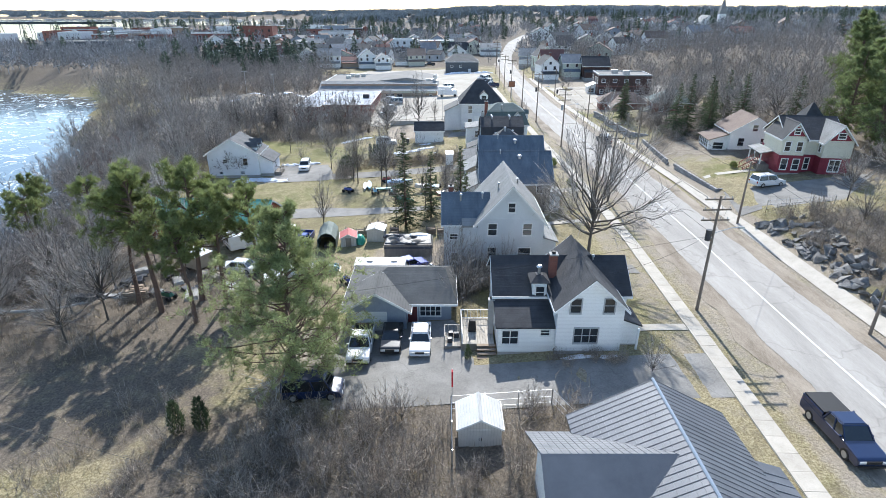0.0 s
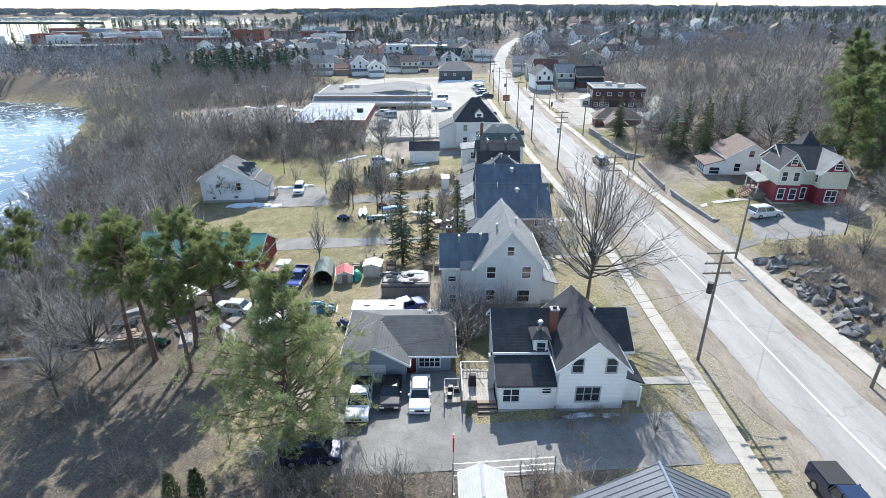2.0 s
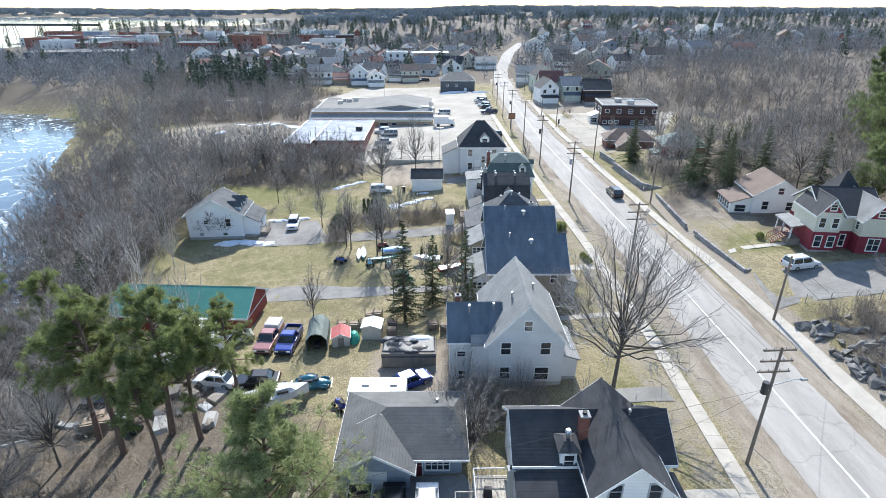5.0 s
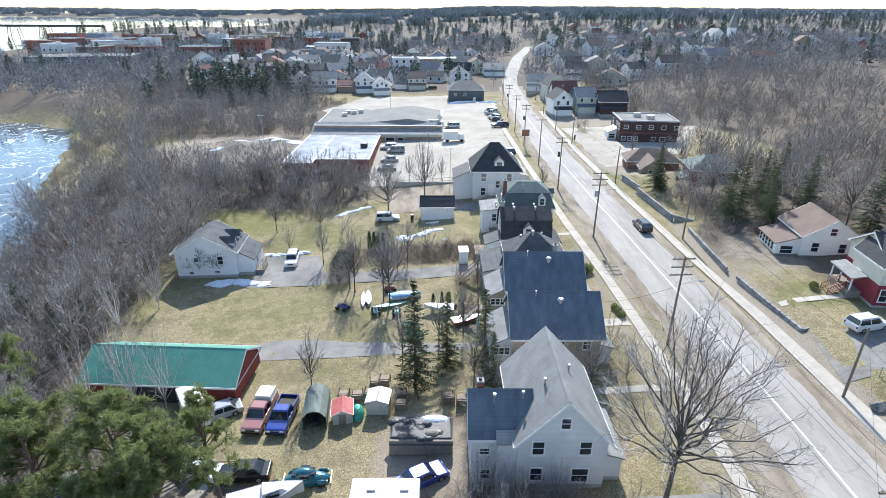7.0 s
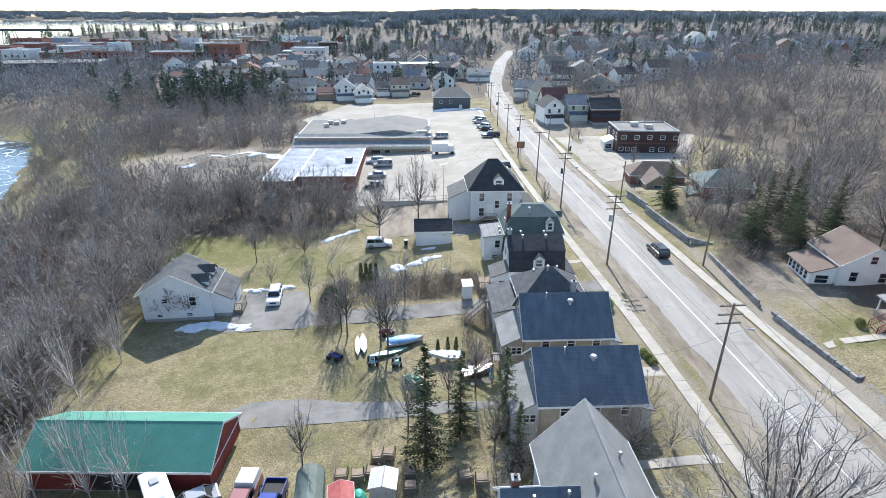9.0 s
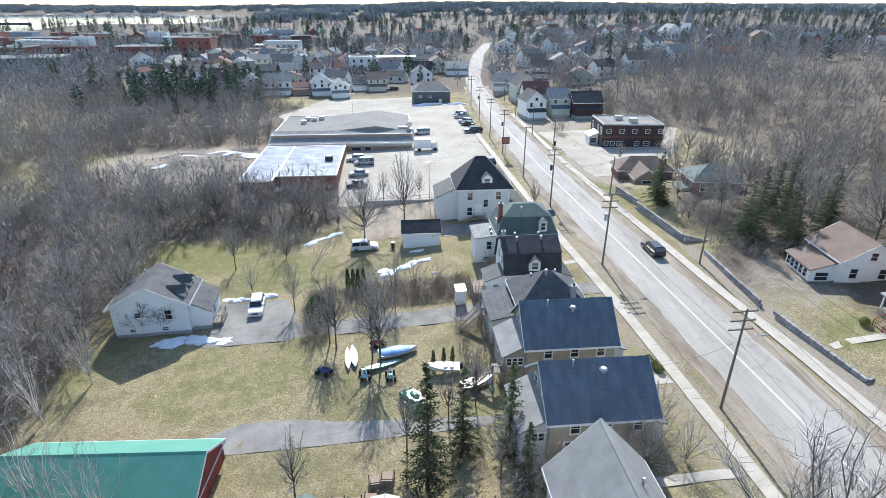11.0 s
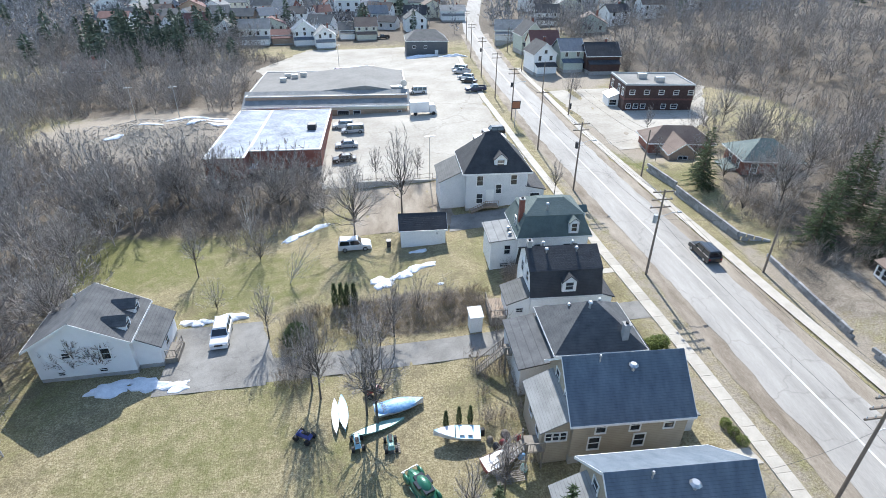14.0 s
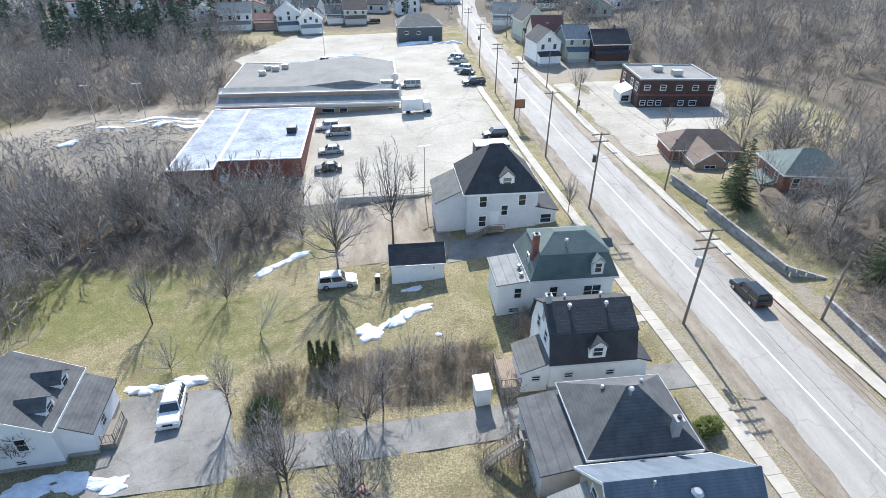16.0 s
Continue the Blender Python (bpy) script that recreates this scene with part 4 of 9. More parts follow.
# -- black hipped roof
h = thing("house", (10.8, 91.5, 1.0), "white house under a charcoal pyramidal shingle roof", "house")
hip(h, 7.0, 14.7, 88.4, 94.8, 1.0, 5.2, 8.3, 10.3, 11.1, 91.5, 91.5, WHITE, SH_CHAR, 0.5)
shed_roof(h, 3.6, 7.0, 88.2, 95.0, 0.1, (3.7, 4.4, 4.4, 3.7), GREYW, SH_CHAR)
shed_roof(h, 14.7, 16.4, 89.2, 94.0, 1.2, (3.9, 3.3, 3.3, 3.9), WHITE, SH_BLACK)
chimney(h, 13.2, 88.9, 4.8, 7.4, 0.55, FOUND)
vent(h, 10.4, 91.0, 8.2, 0.3, 0.12), vent(h, 9.0, 92.5, 7.0, 0.3, 0.1), vent(h, 11.9, 92.4, 7.4, 0.35)
wins(h, "S", 88.4, [(9.0, 3.6, 0.8, 1.2), (12.4, 3.6, 0.8, 1.2)])
wins(h, "W", 7.0, [(89.9, 4.6, 0.8, 0.9), (93.0, 4.6, 0.8, 0.9)])

# -- black gambrel house
h = thing("house", (11, 101.5, 1.1), "white house with steep black gambrel roof and dormer", "house")
g = [(98.2, 1.6), (104.8, 1.6), (104.8, 4.4), (103.9, 7.0), (101.5, 8.4), (99.1, 7.0), (98.2, 4.4)]
part("wall", MB().prism(g, "x", 7.1, 14.5), WHITE, h)
part("foundation", MB().box(7.13, 14.47, 98.23, 104.77, -0.8, 1.6), FOUND, h)
part("lower_roof", MB().slab([(6.85, 97.95, 4.35), (14.75, 97.95, 4.35), (14.75, 99.0, 7.15), (6.85, 99.0, 7.15)], 0.15), SH_BLACK, h)
part("lower_roof", MB().slab([(6.85, 104.0, 7.15), (14.75, 104.0, 7.15), (14.75, 105.05, 4.35), (6.85, 105.05, 4.35)], 0.15), SH_BLACK, h)
part("upper_roof", MB().slab([(6.8, 98.85, 7.05), (14.8, 98.85, 7.05), (14.8, 101.5, 8.6), (6.8, 101.5, 8.6)], 0.13), SH_BLACK, h)
part("upper_roof", MB().slab([(6.8, 101.5, 8.6), (14.8, 101.5, 8.6), (14.8, 104.15, 7.05), (6.8, 104.15, 7.05)], 0.13), SH_BLACK, h)
part("trim", MB().box(6.8, 14.8, 97.9, 98.2, 4.15, 4.33), TRIM, h)
dormer(h, 11.0, 98.0, 4.9, 1.5, 1.3, 1.5, SH_BLACK)
shed_roof(h, 4.7, 7.1, 98.6, 102.0, 0.4, (3.3, 4.2, 4.2, 3.3), WHITE, SH_GREY)
window(h, "S", 98.6, 6.0, 2.4, 0.7, 0.5)
wins(h, "S", 98.2, [(8.8, 2.9, 0.7, 0.5), (12.6, 2.9, 0.7, 0.5)])
wins(h, "W", 7.1, [(100.4, 5.6, 0.8, 1.2), (102.6, 5.6, 0.8, 1.2)])
shed_roof(h, 14.5, 16.2, 98.6, 103.5, 1.2, (4.2, 3.6, 3.6, 4.2), WHITE, SH_BLACK)
chimney(h, 7.3, 101.6, 6.5, 9.2, 0.5, FOUND)
vent(h, 9.0, 100.8, 8.1, 0.5, 0.12), vent(h, 12.3, 100.8, 8.1, 0.5, 0.12), vent(h, 9.0, 102.2, 8.1, 0.5, 0.1), vent(h, 12.3, 102.2, 8.1, 0.5, 0.1)

# -- grey-green mansard
h = thing("house", (12.5, 112.5, 1.2), "white house with grey-green mansard roof and dormers", "house")
mansard(h, 8.2, 17.0, 109.2, 116.0, 1.1, 5.5, 8.0, 9.3, WHITE, SH_GREEN, 0.8)
shed_roof(h, 4.8, 8.2, 109.6, 114.5, 0.3, (4.8, 5.2, 5.2, 4.8), WHITE, SH_PALE, 0.3)
dormer(h, 14.9, 108.9, 5.9, 1.2, 1.5, 1.4, SH_GREEN)
dormer(h, 17.3, 112.5, 5.9, 1.2, 1.5, 1.4, SH_GREEN, face="E")
wins(h, "S", 109.2, [(10.6, 3.7, 0.8, 1.4)])
window(h, "S", 109.2, 14.8, 3.6, 1.8, 1.4, None, None, 2)
wins(h, "S", 109.6, [(6.9, 3.6, 0.7, 1.2), (6.6, 1.4, 1.0, 0.5)])
wins(h, "W", 8.2, [(111.5, 6.6, 0.7, 1.2)])
chimney(h, 8.7, 111.0, 6.0, 9.8, 0.6)
vent(h, 11.8, 110.6, 8.6, 0.6, 0.12), vent(h, 7.3, 110.4, 5.1, 0.35, 0.14), vent(h, 7.4, 111.8, 5.2, 0.35, 0.14)

# -- tall hipped house with gabled dormer
h = thing("house", (9, 131, 0.8), "tall pale grey house with black hipped roof and dormer", "house")
hip(h, 4.2, 13.6, 127.0, 136.0, 0.6, 7.0, 11.8, 7.8, 9.6, 131.5, 131.5, GREYW, SH_BLACK, 0.6)
dormer(h, 9.4, 127.4, 7.3, 1.9, 1.5, 2.6, SH_BLACK)
wins(h, "S", 127.0, [(6.3, 5.6, 0.9, 1.5), (11.5, 5.6, 0.9, 1.5), (6.3, 2.7, 0.9, 1.5), (9.2, 4.2, 0.8, 1.4)])
door(h, "S", 127.0, 7.9, 1.9, 1.0, 2.1, TRIM)
shed_roof(h, 0.4, 4.2, 128.5, 135.5, 0.2, (5.0, 6.8, 6.8, 5.0), GREYW, SH_GREY)
shed_roof(h, 13.6, 16.4, 127.2, 134.0, 1.2, (4.4, 3.8, 3.8, 4.4), GREYW, SH_BLACK)
wins(h, "S", 127.2, [(15.0, 2.6, 1.4, 1.2)])
part("landing", MB().box(7.0, 9.0, 125.6, 126.95, 1.7, 1.85), DECKWOOD, h)
steps(h, 4.6, 7.0, 125.7, 126.8, 0.5, 1.75, 7, "x")
railing(h, (4.6, 125.65, 0.6), (7.0, 125.65, 1.8), material=DECKWOOD), railing(h, (7.0, 125.65, 1.85), (9.0, 125.65, 1.85), material=DECKWOOD)

# -- white detached garage
h = thing("garage", (-3, 120, -0.4), "white detached garage with dark shallow gable roof", "garage")
gable(h, -6.1, 0.1, 118.0, 122.0, -0.3, 2.5, 3.9, "x", WHITE, SH_BLACK, 0.25, 0.1)
part("lamp", MB().box(-1.2, -1.0, 117.9, 118.0, 1.7, 1.95), GALV, h)

# -- riverside house
h = thing("house", (-38, 100, -1.9), "white stucco cottage with grey roof, dormers and side porch", "house", rot=4)
gable(h, -43.3, -34.2, 97.2, 103.6, -1.8, 2.5, 5.1, "y", STUCCO, SH_CHAR, 0.45, 0.3)
wins(h, "S", 97.2, [(-40.2, 1.2, 0.7, 0.6), (-36.6, 1.0, 0.8, 1.3), (-41.2, -1.0, 0.6, 0.4), (-37.3, -1.0, 0.7, 0.4)])
for yy in (98.9, 101.9):
    dormer(h, -34.5, yy, 2.6, 1.5, 1.0, 2.2, SH_CHAR, STUCCO, "E")
shed_roof(h, -34.2, -31.8, 97.8, 103.4, -1.8, (2.3, 0.9, 0.9, 2.3), STUCCO, SH_CHAR, 0.3)
wins(h, "E", -31.8, [(100.0, -0.2, 0.8, 0.9)])
vent(h, -40, 102, 4.2, 1.0, 0.08)
railing(h, (-31.6, 98.2, -1.2), (-30.6, 98.2, -1.2)), railing(h, (-30.6, 98.2, -1.2), (-30.6, 100.8, -1.2))
part("landing", MB().box(-31.8, -30.5, 98.1, 100.9, -2.0, -1.25), WOODGREY, h)

# -- green-roofed shed
h = thing("barn", (-32, 71.5, -2.3), "long red shed with green metal roof", "barn", rot=-3)
gable(h, -41.0, -24.2, 68.6, 75.8, -2.6, 0.0, 2.1, "x", BARNRED, GREENMETAL, 0.3, 0.1)
# dark sheet on the closed wall, standing in for shade inside an open bay
part("open_bay", MB().box(-35, -28, 68.55, 68.6, -2.5, -0.4), DARKTRIM, h)
part("seam", MB().box(-24.0, -23.9, 68.4, 76.0, -0.25, -0.2), TRIM, h)

# -- metal-roofed house close to the camera's start
h = thing("house", (10, 20, 0.2), "white house with grey metal tile roof and cross gables", "house")
def metal_plane(parent, c, n, m=0):
    """A metal roof plane with standing ribs from eave (first two corners) to ridge."""
    part("roof_slope", MB().slab(c, 0.1), METALROOF, parent)
    a, b, d, e = [Vector(p) for p in c]
    r = MB()
    for i in range(n + 1):
        p, q = a.lerp(b, i / n), e.lerp(d, i / n)
        r.tube(p + Vector((0, 0, 0.01)), q + Vector((0, 0, 0.01)), 0.028, n=4)
    for j in range(1, m):
        r.tube(a.lerp(e, j / m), b.lerp(d, j / m), 0.018, n=4)
    part("rib", r, METALROOF, parent)
part("wall", MB().prism([(8.0, 0.6), (16.6, 0.6), (16.6, 4.0), (12.4, 6.3), (8.0, 4.0)], "y", 8.0, 25.4), WHITE, h)
part("foundation", MB().box(8.03, 16.57, 8.03, 25.37, -1.5, 0.6), FOUND, h)
metal_plane(h, [(7.5, 26.0, 3.85), (7.5, 7.5, 3.85), (12.4, 7.5, 6.5), (12.4, 26.0, 6.5)], 46, 14)
metal_plane(h, [(17.0, 7.5, 4.0), (17.0, 26.0, 4.0), (12.4, 26.0, 6.5), (12.4, 7.5, 6.5)], 46)
part("ridge_cap", MB().tube((12.4, 7.4, 6.5), (12.4, 26.1, 6.5), 0.09, n=6), GALV, h)
part("wing_wall", MB().prism([(16.6, 0.4), (24.4, 0.4), (24.4, 3.8), (20.5, 6.0), (16.6, 3.8)], "x", 5.6, 12.0), WHITE, h)
part("wing_foundation", MB().box(5.63, 12, 16.63, 24.37, -1.5, 0.4), FOUND, h)
metal_plane(h, [(4.9, 16.0, 3.5), (12.4, 16.0, 3.5), (12.4, 20.5, 6.2), (4.9, 20.5, 6.2)], 1)
metal_plane(h, [(12.4, 25.0, 3.5), (4.9, 25.0, 3.5), (4.9, 20.5, 6.2), (12.4, 20.5, 6.2)], 20, 10)
shed_roof(h, 16.6, 18.6, 17.0, 22.4, 0.4, (3.7, 3.0, 3.0, 3.7), WHITE, METALROOF)
wins(h, "W", 5.6, [(19.4, 3.2, 0.8, 1.2), (21.4, 3.2, 0.8, 1.2)])
fb = MB()
for k in range(9):
    fb.tube((16.9 + 0.0, 17.0 + k * 0.6, 3.78), (18.85, 17.0 + k * 0.6, 3.05), 0.025, n=4)
part("rib", fb, METALROOF, h)

# -- small tin garden shed
h = thing("garden_shed", (2.5, 29, -0.7), "pale metal garden shed with double doors", "shed")
gable(h, 1.05, 3.95, 28.0, 30.6, -0.85, 1.0, 1.75, "y", TIN, TIN, 0.12, 0.08, TRIM, 0.06)
for s in (-1, 1):
    dd = part("shed_door", MB().box(2.5 + s * 0.4 - 0.37, 2.5 + s * 0.4 + 0.37, 27.95, 28.0, -0.75, 0.9), TIN, h)
    part("handle", MB().box(2.5 + s * 0.08 - 0.02, 2.5 + s * 0.08 + 0.02, 27.9, 27.95, 0.0, 0.25), BLACKRUB, dd)

# -- red house on the hill side
h = thing("house", (55, 82, 4.2), "crimson and cream Victorian house with turret and dark roof", "house", rot=-8)
gable(h, 51.0, 58.4, 78.0, 86.0, 4.0, 9.4, 11.9, "x", CREAM, SH_BLACK, 0.35)
part("skirt", MB().box(50.93, 58.47, 77.93, 86.07, 4.5, 7.1), REDSIDE, h)
gable(h, 55.2, 59.0, 76.2, 84.0, 4.2, 9.4, 11.6, "y", CREAM, SH_PALE, 0.35)
part("skirt", MB().box(55.13, 59.07, 76.13, 80, 4.7, 7.1), REDSIDE, h)
part("gable_panel", MB().prism([(55.6, 9.6), (58.6, 9.6), (57.1, 11.2)], "y", 76.1, 76.2), REDSIDE, h)
gable(h, 50.0, 53.2, 77.2, 83.0, 4.0, 9.6, 11.7, "y", CREAM, SH_BLACK, 0.3)
part("skirt", MB().box(49.93, 53.27, 77.13, 83, 4.5, 7.1), REDSIDE, h)
part("gable_panel", MB().prism([(50.4, 9.9), (52.8, 9.9), (51.6, 11.3)], "y", 77.1, 77.2), REDSIDE, h)
wins(h, "S", 77.2, [(50.8, 8.4, 0.7, 1.3), (52.4, 8.4, 0.7, 1.3), ])
wins(h, "S", 77.13, [(50.8, 5.8, 0.8, 1.5), (52.4, 5.8, 0.8, 1.5)])
window(h, "S", 77.1, 51.6, 10.6, 0.7, 0.7)
window(h, "S", 76.13, 57.1, 6.0, 1.4, 1.6, None, None, 2)
window(h, "S", 76.1, 57.1, 10.3, 0.9, 0.7)
window(h, "S", 77.93, 54.2, 5.8, 0.6, 1.6)
window(h, "W", 55.2, 77.2, 8.4, 0.6, 1.3)
part("turret_roof", MB().hexa([(54.5, 83, 10.6), (58.5, 83, 10.6), (58.5, 87, 10.6), (54.5, 87, 10.6)], [(56.4, 84.9, 13.6), (56.6, 84.9, 13.6), (56.6, 85.1, 13.6), (56.4, 85.1, 13.6)]), SH_BLACK, h)
part("porch_roof", MB().slab([(48.2, 79.4, 6.8), (50.0, 79.4, 7.2), (50.0, 84.5, 7.2), (48.2, 84.5, 6.8)], 0.14), SH_PALE, h)
part("porch_floor", MB().box(48.4, 50.0, 79.6, 84.3, 3.6, 5.0), WOODGREY, h)
for yy in (79.8, 82.2, 84.1):
    part("porch_post", MB().box(48.5, 48.65, yy - 0.08, yy + 0.08, 5.0, 6.7), TRIM, h)
door(h, "W", 50.0, 81.5, 5.0, 1.0, 2.1, plain("blue_door", (0.05, 0.16, 0.4), 0.5))
steps(h, 46.6, 48.4, 80.4, 82.0, 3.6, 5.0, 7, "x")
railing(h, (46.6, 80.4, 3.8), (48.4, 80.4, 5.0), material=BARNRED), railing(h, (46.6, 82.0, 3.8), (48.4, 82.0, 5.0), material=BARNRED)

# -- white house on the hill side
h = thing("house", (53, 95, 4.3), "white house with brown roof and glazed porch", "house", rot=-8)
gable(h, 49.6, 57.0, 91.6, 99.0, 4.1, 7.6, 10.0, "y", WHITE, SH_BROWN, 0.4)
shed_roof(h, 46.6, 49.6, 92.4, 98.0, 3.9, (6.0, 7.0, 7.0, 6.0), WHITE, SH_BROWN, 0.35)
wins(h, "S", 91.6, [(51.4, 5.9, 0.9, 1.3), (55.0, 5.9, 0.9, 1.3), (53.3, 8.3, 0.8, 1.0)])
wins(h, "W", 46.6, [(93.4 + 1.0 * k, 5.1, 0.7, 1.1) for k in range(5)])
wins(h, "S", 92.4, [(48.1, 5.0, 1.6, 1.1)])

# -- brown brick office
h = thing("office_building", (55, 178, 2.0), "two-storey dark brown office with flat pale-trimmed roof", "office", rot=-6)
flat(h, 48.6, 64.5, 173.0, 186.0, 1.9, 8.2, BROWNB, MEMBRANE, GREYTRIM)
part("band", MB().box(48.55, 64.55, 172.95, 186.05, 4.9, 5.3), SH_RED, h)
wins(h, "S", 173.0, [(50.2 + 3.4 * k, 6.7, 1.1, 0.9) for k in range(5)])
wins(h, "S", 173.0, [(49.8 + 1.7 * k, 3.5, 1.0, 0.9) for k in range(3)] + [(58.0, 3.5, 1.0, 0.9), (60.5, 3.5, 1.4, 0.9)])
wins(h, "W", 48.6, [(174.8, 6.5, 1.4, 1.6), (178.0, 6.5, 1.4, 1.6), (183.5, 6.5, 1.4, 1.6)])
shed_roof(h, 46.2, 48.6, 177.0, 182.0, 1.9, (4.4, 5.4, 5.4, 4.4), TRIM, GALV)
wins(h, "S", 177.0, [(47.3, 3.3, 1.6, 1.2)])
for x, y in ((54.5, 180.5), (57.5, 177)):
    part("roof_unit", MB().box(x - 1, x + 1, y - 0.8, y + 0.8, 8.2, 9.4), GALV, h, bevel=0.05)

# -- brick bungalow and brick house beyond the wall
h = thing("bungalow", (44, 142, 2.2), "low brick bungalow with tan shingle roof", "house", rot=-8)
hip(h, 41.0, 52.5, 144.5, 151.0, 2.0, 4.6, 6.9, 44.0, 49.5, 147.8, 147.8, BRICK, SH_BROWN, 0.6)
gable(h, 43.2, 48.0, 139.6, 146.0, 2.0, 4.2, 6.0, "y", TANBRICK, SH_BROWN, 0.4)
window(h, "S", 139.6, 45.6, 3.2, 1.6, 1.0, None, None, 2)
h = thing("house", (52, 131, 3.0), "red brick house with teal-grey hipped roof", "house", rot=-10)
hip(h, 49.5, 58.0, 127.5, 135.0, 2.8, 7.2, 9.6, 52.8, 54.8, 131.2, 131.2, BRICK, SH_GREEN, 0.6)
wins(h, "S", 127.5, [(51.2, 5.8, 0.9, 1.4), (55.5, 5.8, 0.9, 1.4), (51.2, 3.9, 0.9, 1.2)])
wins(h, "W", 49.5, [(129.5, 5.9, 0.9, 1.4), (132.5, 5.9, 0.9, 1.4), (129.5, 3.8, 0.9, 1.2)])
shed_roof(h, 47.8, 49.5, 129.5, 133.5, 2.7, (4.6, 5.2, 5.2, 4.6), TRIM, SH_GREEN)

# -- store with the long grey roof
h = thing("store", (-20, 195, -0.6), "long low brick store with grey roof and shop windows", "store")
flat(h, -40.0, -2.0, 184.0, 212.0, -0.8, 4.5, TANBRICK, MEMBRANE, GREYTRIM, 0.2, 0.2)
part("mansard_strip", MB().slab([(-40.6, 181.3, 2.9), (-1.4, 181.3, 2.9), (-1.4, 187.4, 5.1), (-40.6, 187.4, 5.1)], 0.3), SH_PALE, h)
part("front_wall", MB().box(-39.8, -2.2, 182.2, 184.0, -0.8, 2.8), TANBRICK, h)
part("sign_band", MB().box(-30.0, -2.2, 182.0, 182.2, 1.8, 2.5), CREAM, h)
part("fascia", MB().box(-40.6, -1.4, 181.2, 181.3, 2.55, 2.9), TRIM, h)
part("gable_roof", MB().prism([(-27.0, 4.6), (-2.4, 4.6), (-12.0, 6.1)], "y", 187.5, 211.6), MEMBRANE, h)
wins(h, "S", 182.2, [(-21.6, 0.7, 2.6, 1.6), (-17.4, 0.7, 2.6, 1.6), (-14.2, 0.7, 1.6, 1.6), (-4.0, 0.3, 0.9, 2.0), (-30.0, 0.6, 1.2, 1.6)])
part("board", MB().box(-12.4, -6.6, 182.1, 182.2, -0.5, 1.3), DECKWOOD, h)
part("logo_disc", MB().tube((-2.6, 188.5, 6.3), (-2.6, 188.3, 6.3), 0.8, n=16).tube((-2.6, 188.4, 4.5), (-2.6, 188.4, 5.6), 0.08, n=6), GALV, h)
for x, y in ((-33, 205), (-31, 204), (-29, 206), (-33.5, 200), (-5, 189), (-3.6, 189)):
    part("roof_unit", MB().box(x - 0.8, x + 0.8, y - 0.6, y + 0.6, 4.5, 5.6), GALV, h, bevel=0.05)
h = thing("store", (-30, 162, -1.4), "brick store annex with pale wet flat roof", "store")
flat(h, -33.0, -19.8, 151.0, 178.5, -1.4, 2.9, BRICK, WETROOF, TRIM, 0.2, 0.15)
flat(h, -40.2, -33.0, 147.5, 178.5, -1.6, 2.9, BRICK, WETROOF, TRIM, 0.2, 0.15)
part("roof_unit", MB().box(-23.5, -21.8, 163, 165, 2.9, 4.1), DARKTRIM, h, bevel=0.05)
part("awning", MB().slab([(-33.2, 149.2, 0.2), (-31.6, 149.2, 0.2), (-31.6, 150.9, 0.6), (-33.2, 150.9, 0.6)], 0.1), TRIM, h)
h = thing("warehouse", (8.5, 262, 0.3), "charcoal building with shallow hipped roof by the lot", "building")
hip(h, 1.2, 16.0, 256.0, 270.0, 0.0, 5.6, 8.6, 5.0, 12.2, 263, 263, DARKSIDE, SH_GREY, 0.3, 0.2)
door(h, "S", 256.0, 12.0, 0.3, 1.0, 2.1, TRIM)
wins(h, "S", 256.0, [(4.0, 3.6, 1.0, 0.8), (8.0, 3.6, 1.0, 0.8)])

# ---- plants ----
def np_mesh(name, v, f, material=None):
    """A mesh from arrays of corners and triangles."""
    me = bpy.data.meshes.new(name)
    v, f = np.asarray(v, np.float32), np.asarray(f, np.int32)
    me.vertices.add(len(v)), me.loops.add(f.size), me.polygons.add(len(f))
    me.vertices.foreach_set("co", v.reshape(-1))
    me.loops.foreach_set("vertex_index", f.reshape(-1))
    me.polygons.foreach_set("loop_start", np.arange(0, f.size, 3, dtype=np.int32))
    me.update(calc_edges=True)
    if material:
        me.materials.append(material)
    return me


def tube_arrays(segs, k):
    """Tapered k-sided tubes for rows of (p, q, r0, r1)."""
    P, Q = np.array([s[0] for s in segs]), np.array([s[1] for s in segs])
    R0, R1 = np.array([s[2] for s in segs]), np.array([s[3] for s in segs])
    d = Q - P
    d /= np.linalg.norm(d, axis=1, keepdims=True) + 1e-9
    ref = np.where(np.abs(d[:, 2:3]) > 0.9, [[1.0, 0, 0]], [[0, 0, 1.0]])
    u = np.cross(d, ref)
    u /= np.linalg.norm(u, axis=1, keepdims=True)
    w = np.cross(d, u)
    a = np.arange(k) * 2 * np.pi / k
    ring = u[:, None] * np.cos(a)[None, :, None] + w[:, None] * np.sin(a)[None, :, None]
    v = np.concatenate([P[:, None] + ring * R0[:, None, None], Q[:, None] + ring * R1[:, None, None]], 1)
    i, j = np.arange(k), (np.arange(k) + 1) % k
    if k == 2:
        i, j = np.array([0]), np.array([1])
    f = np.concatenate([np.stack([i, j, j + k], 1), np.stack([i, j + k, i + k], 1)])
    return v.reshape(-1, 3), (f[None] + (np.arange(len(P)) * 2 * k)[:, None, None]).reshape(-1, 3)


def blade_arrays(P, Q, width):
    """One slim triangle from each P to each Q, turned at random."""
    d = Q - P
    s = np.cross(d, np.random.normal(size=d.shape))
    s *= (width / (np.linalg.norm(s, axis=1) + 1e-9))[:, None]
    v = np.stack([P - s, P + s, Q], 1).reshape(-1, 3)
    return v, np.arange(len(v)).reshape(-1, 3)


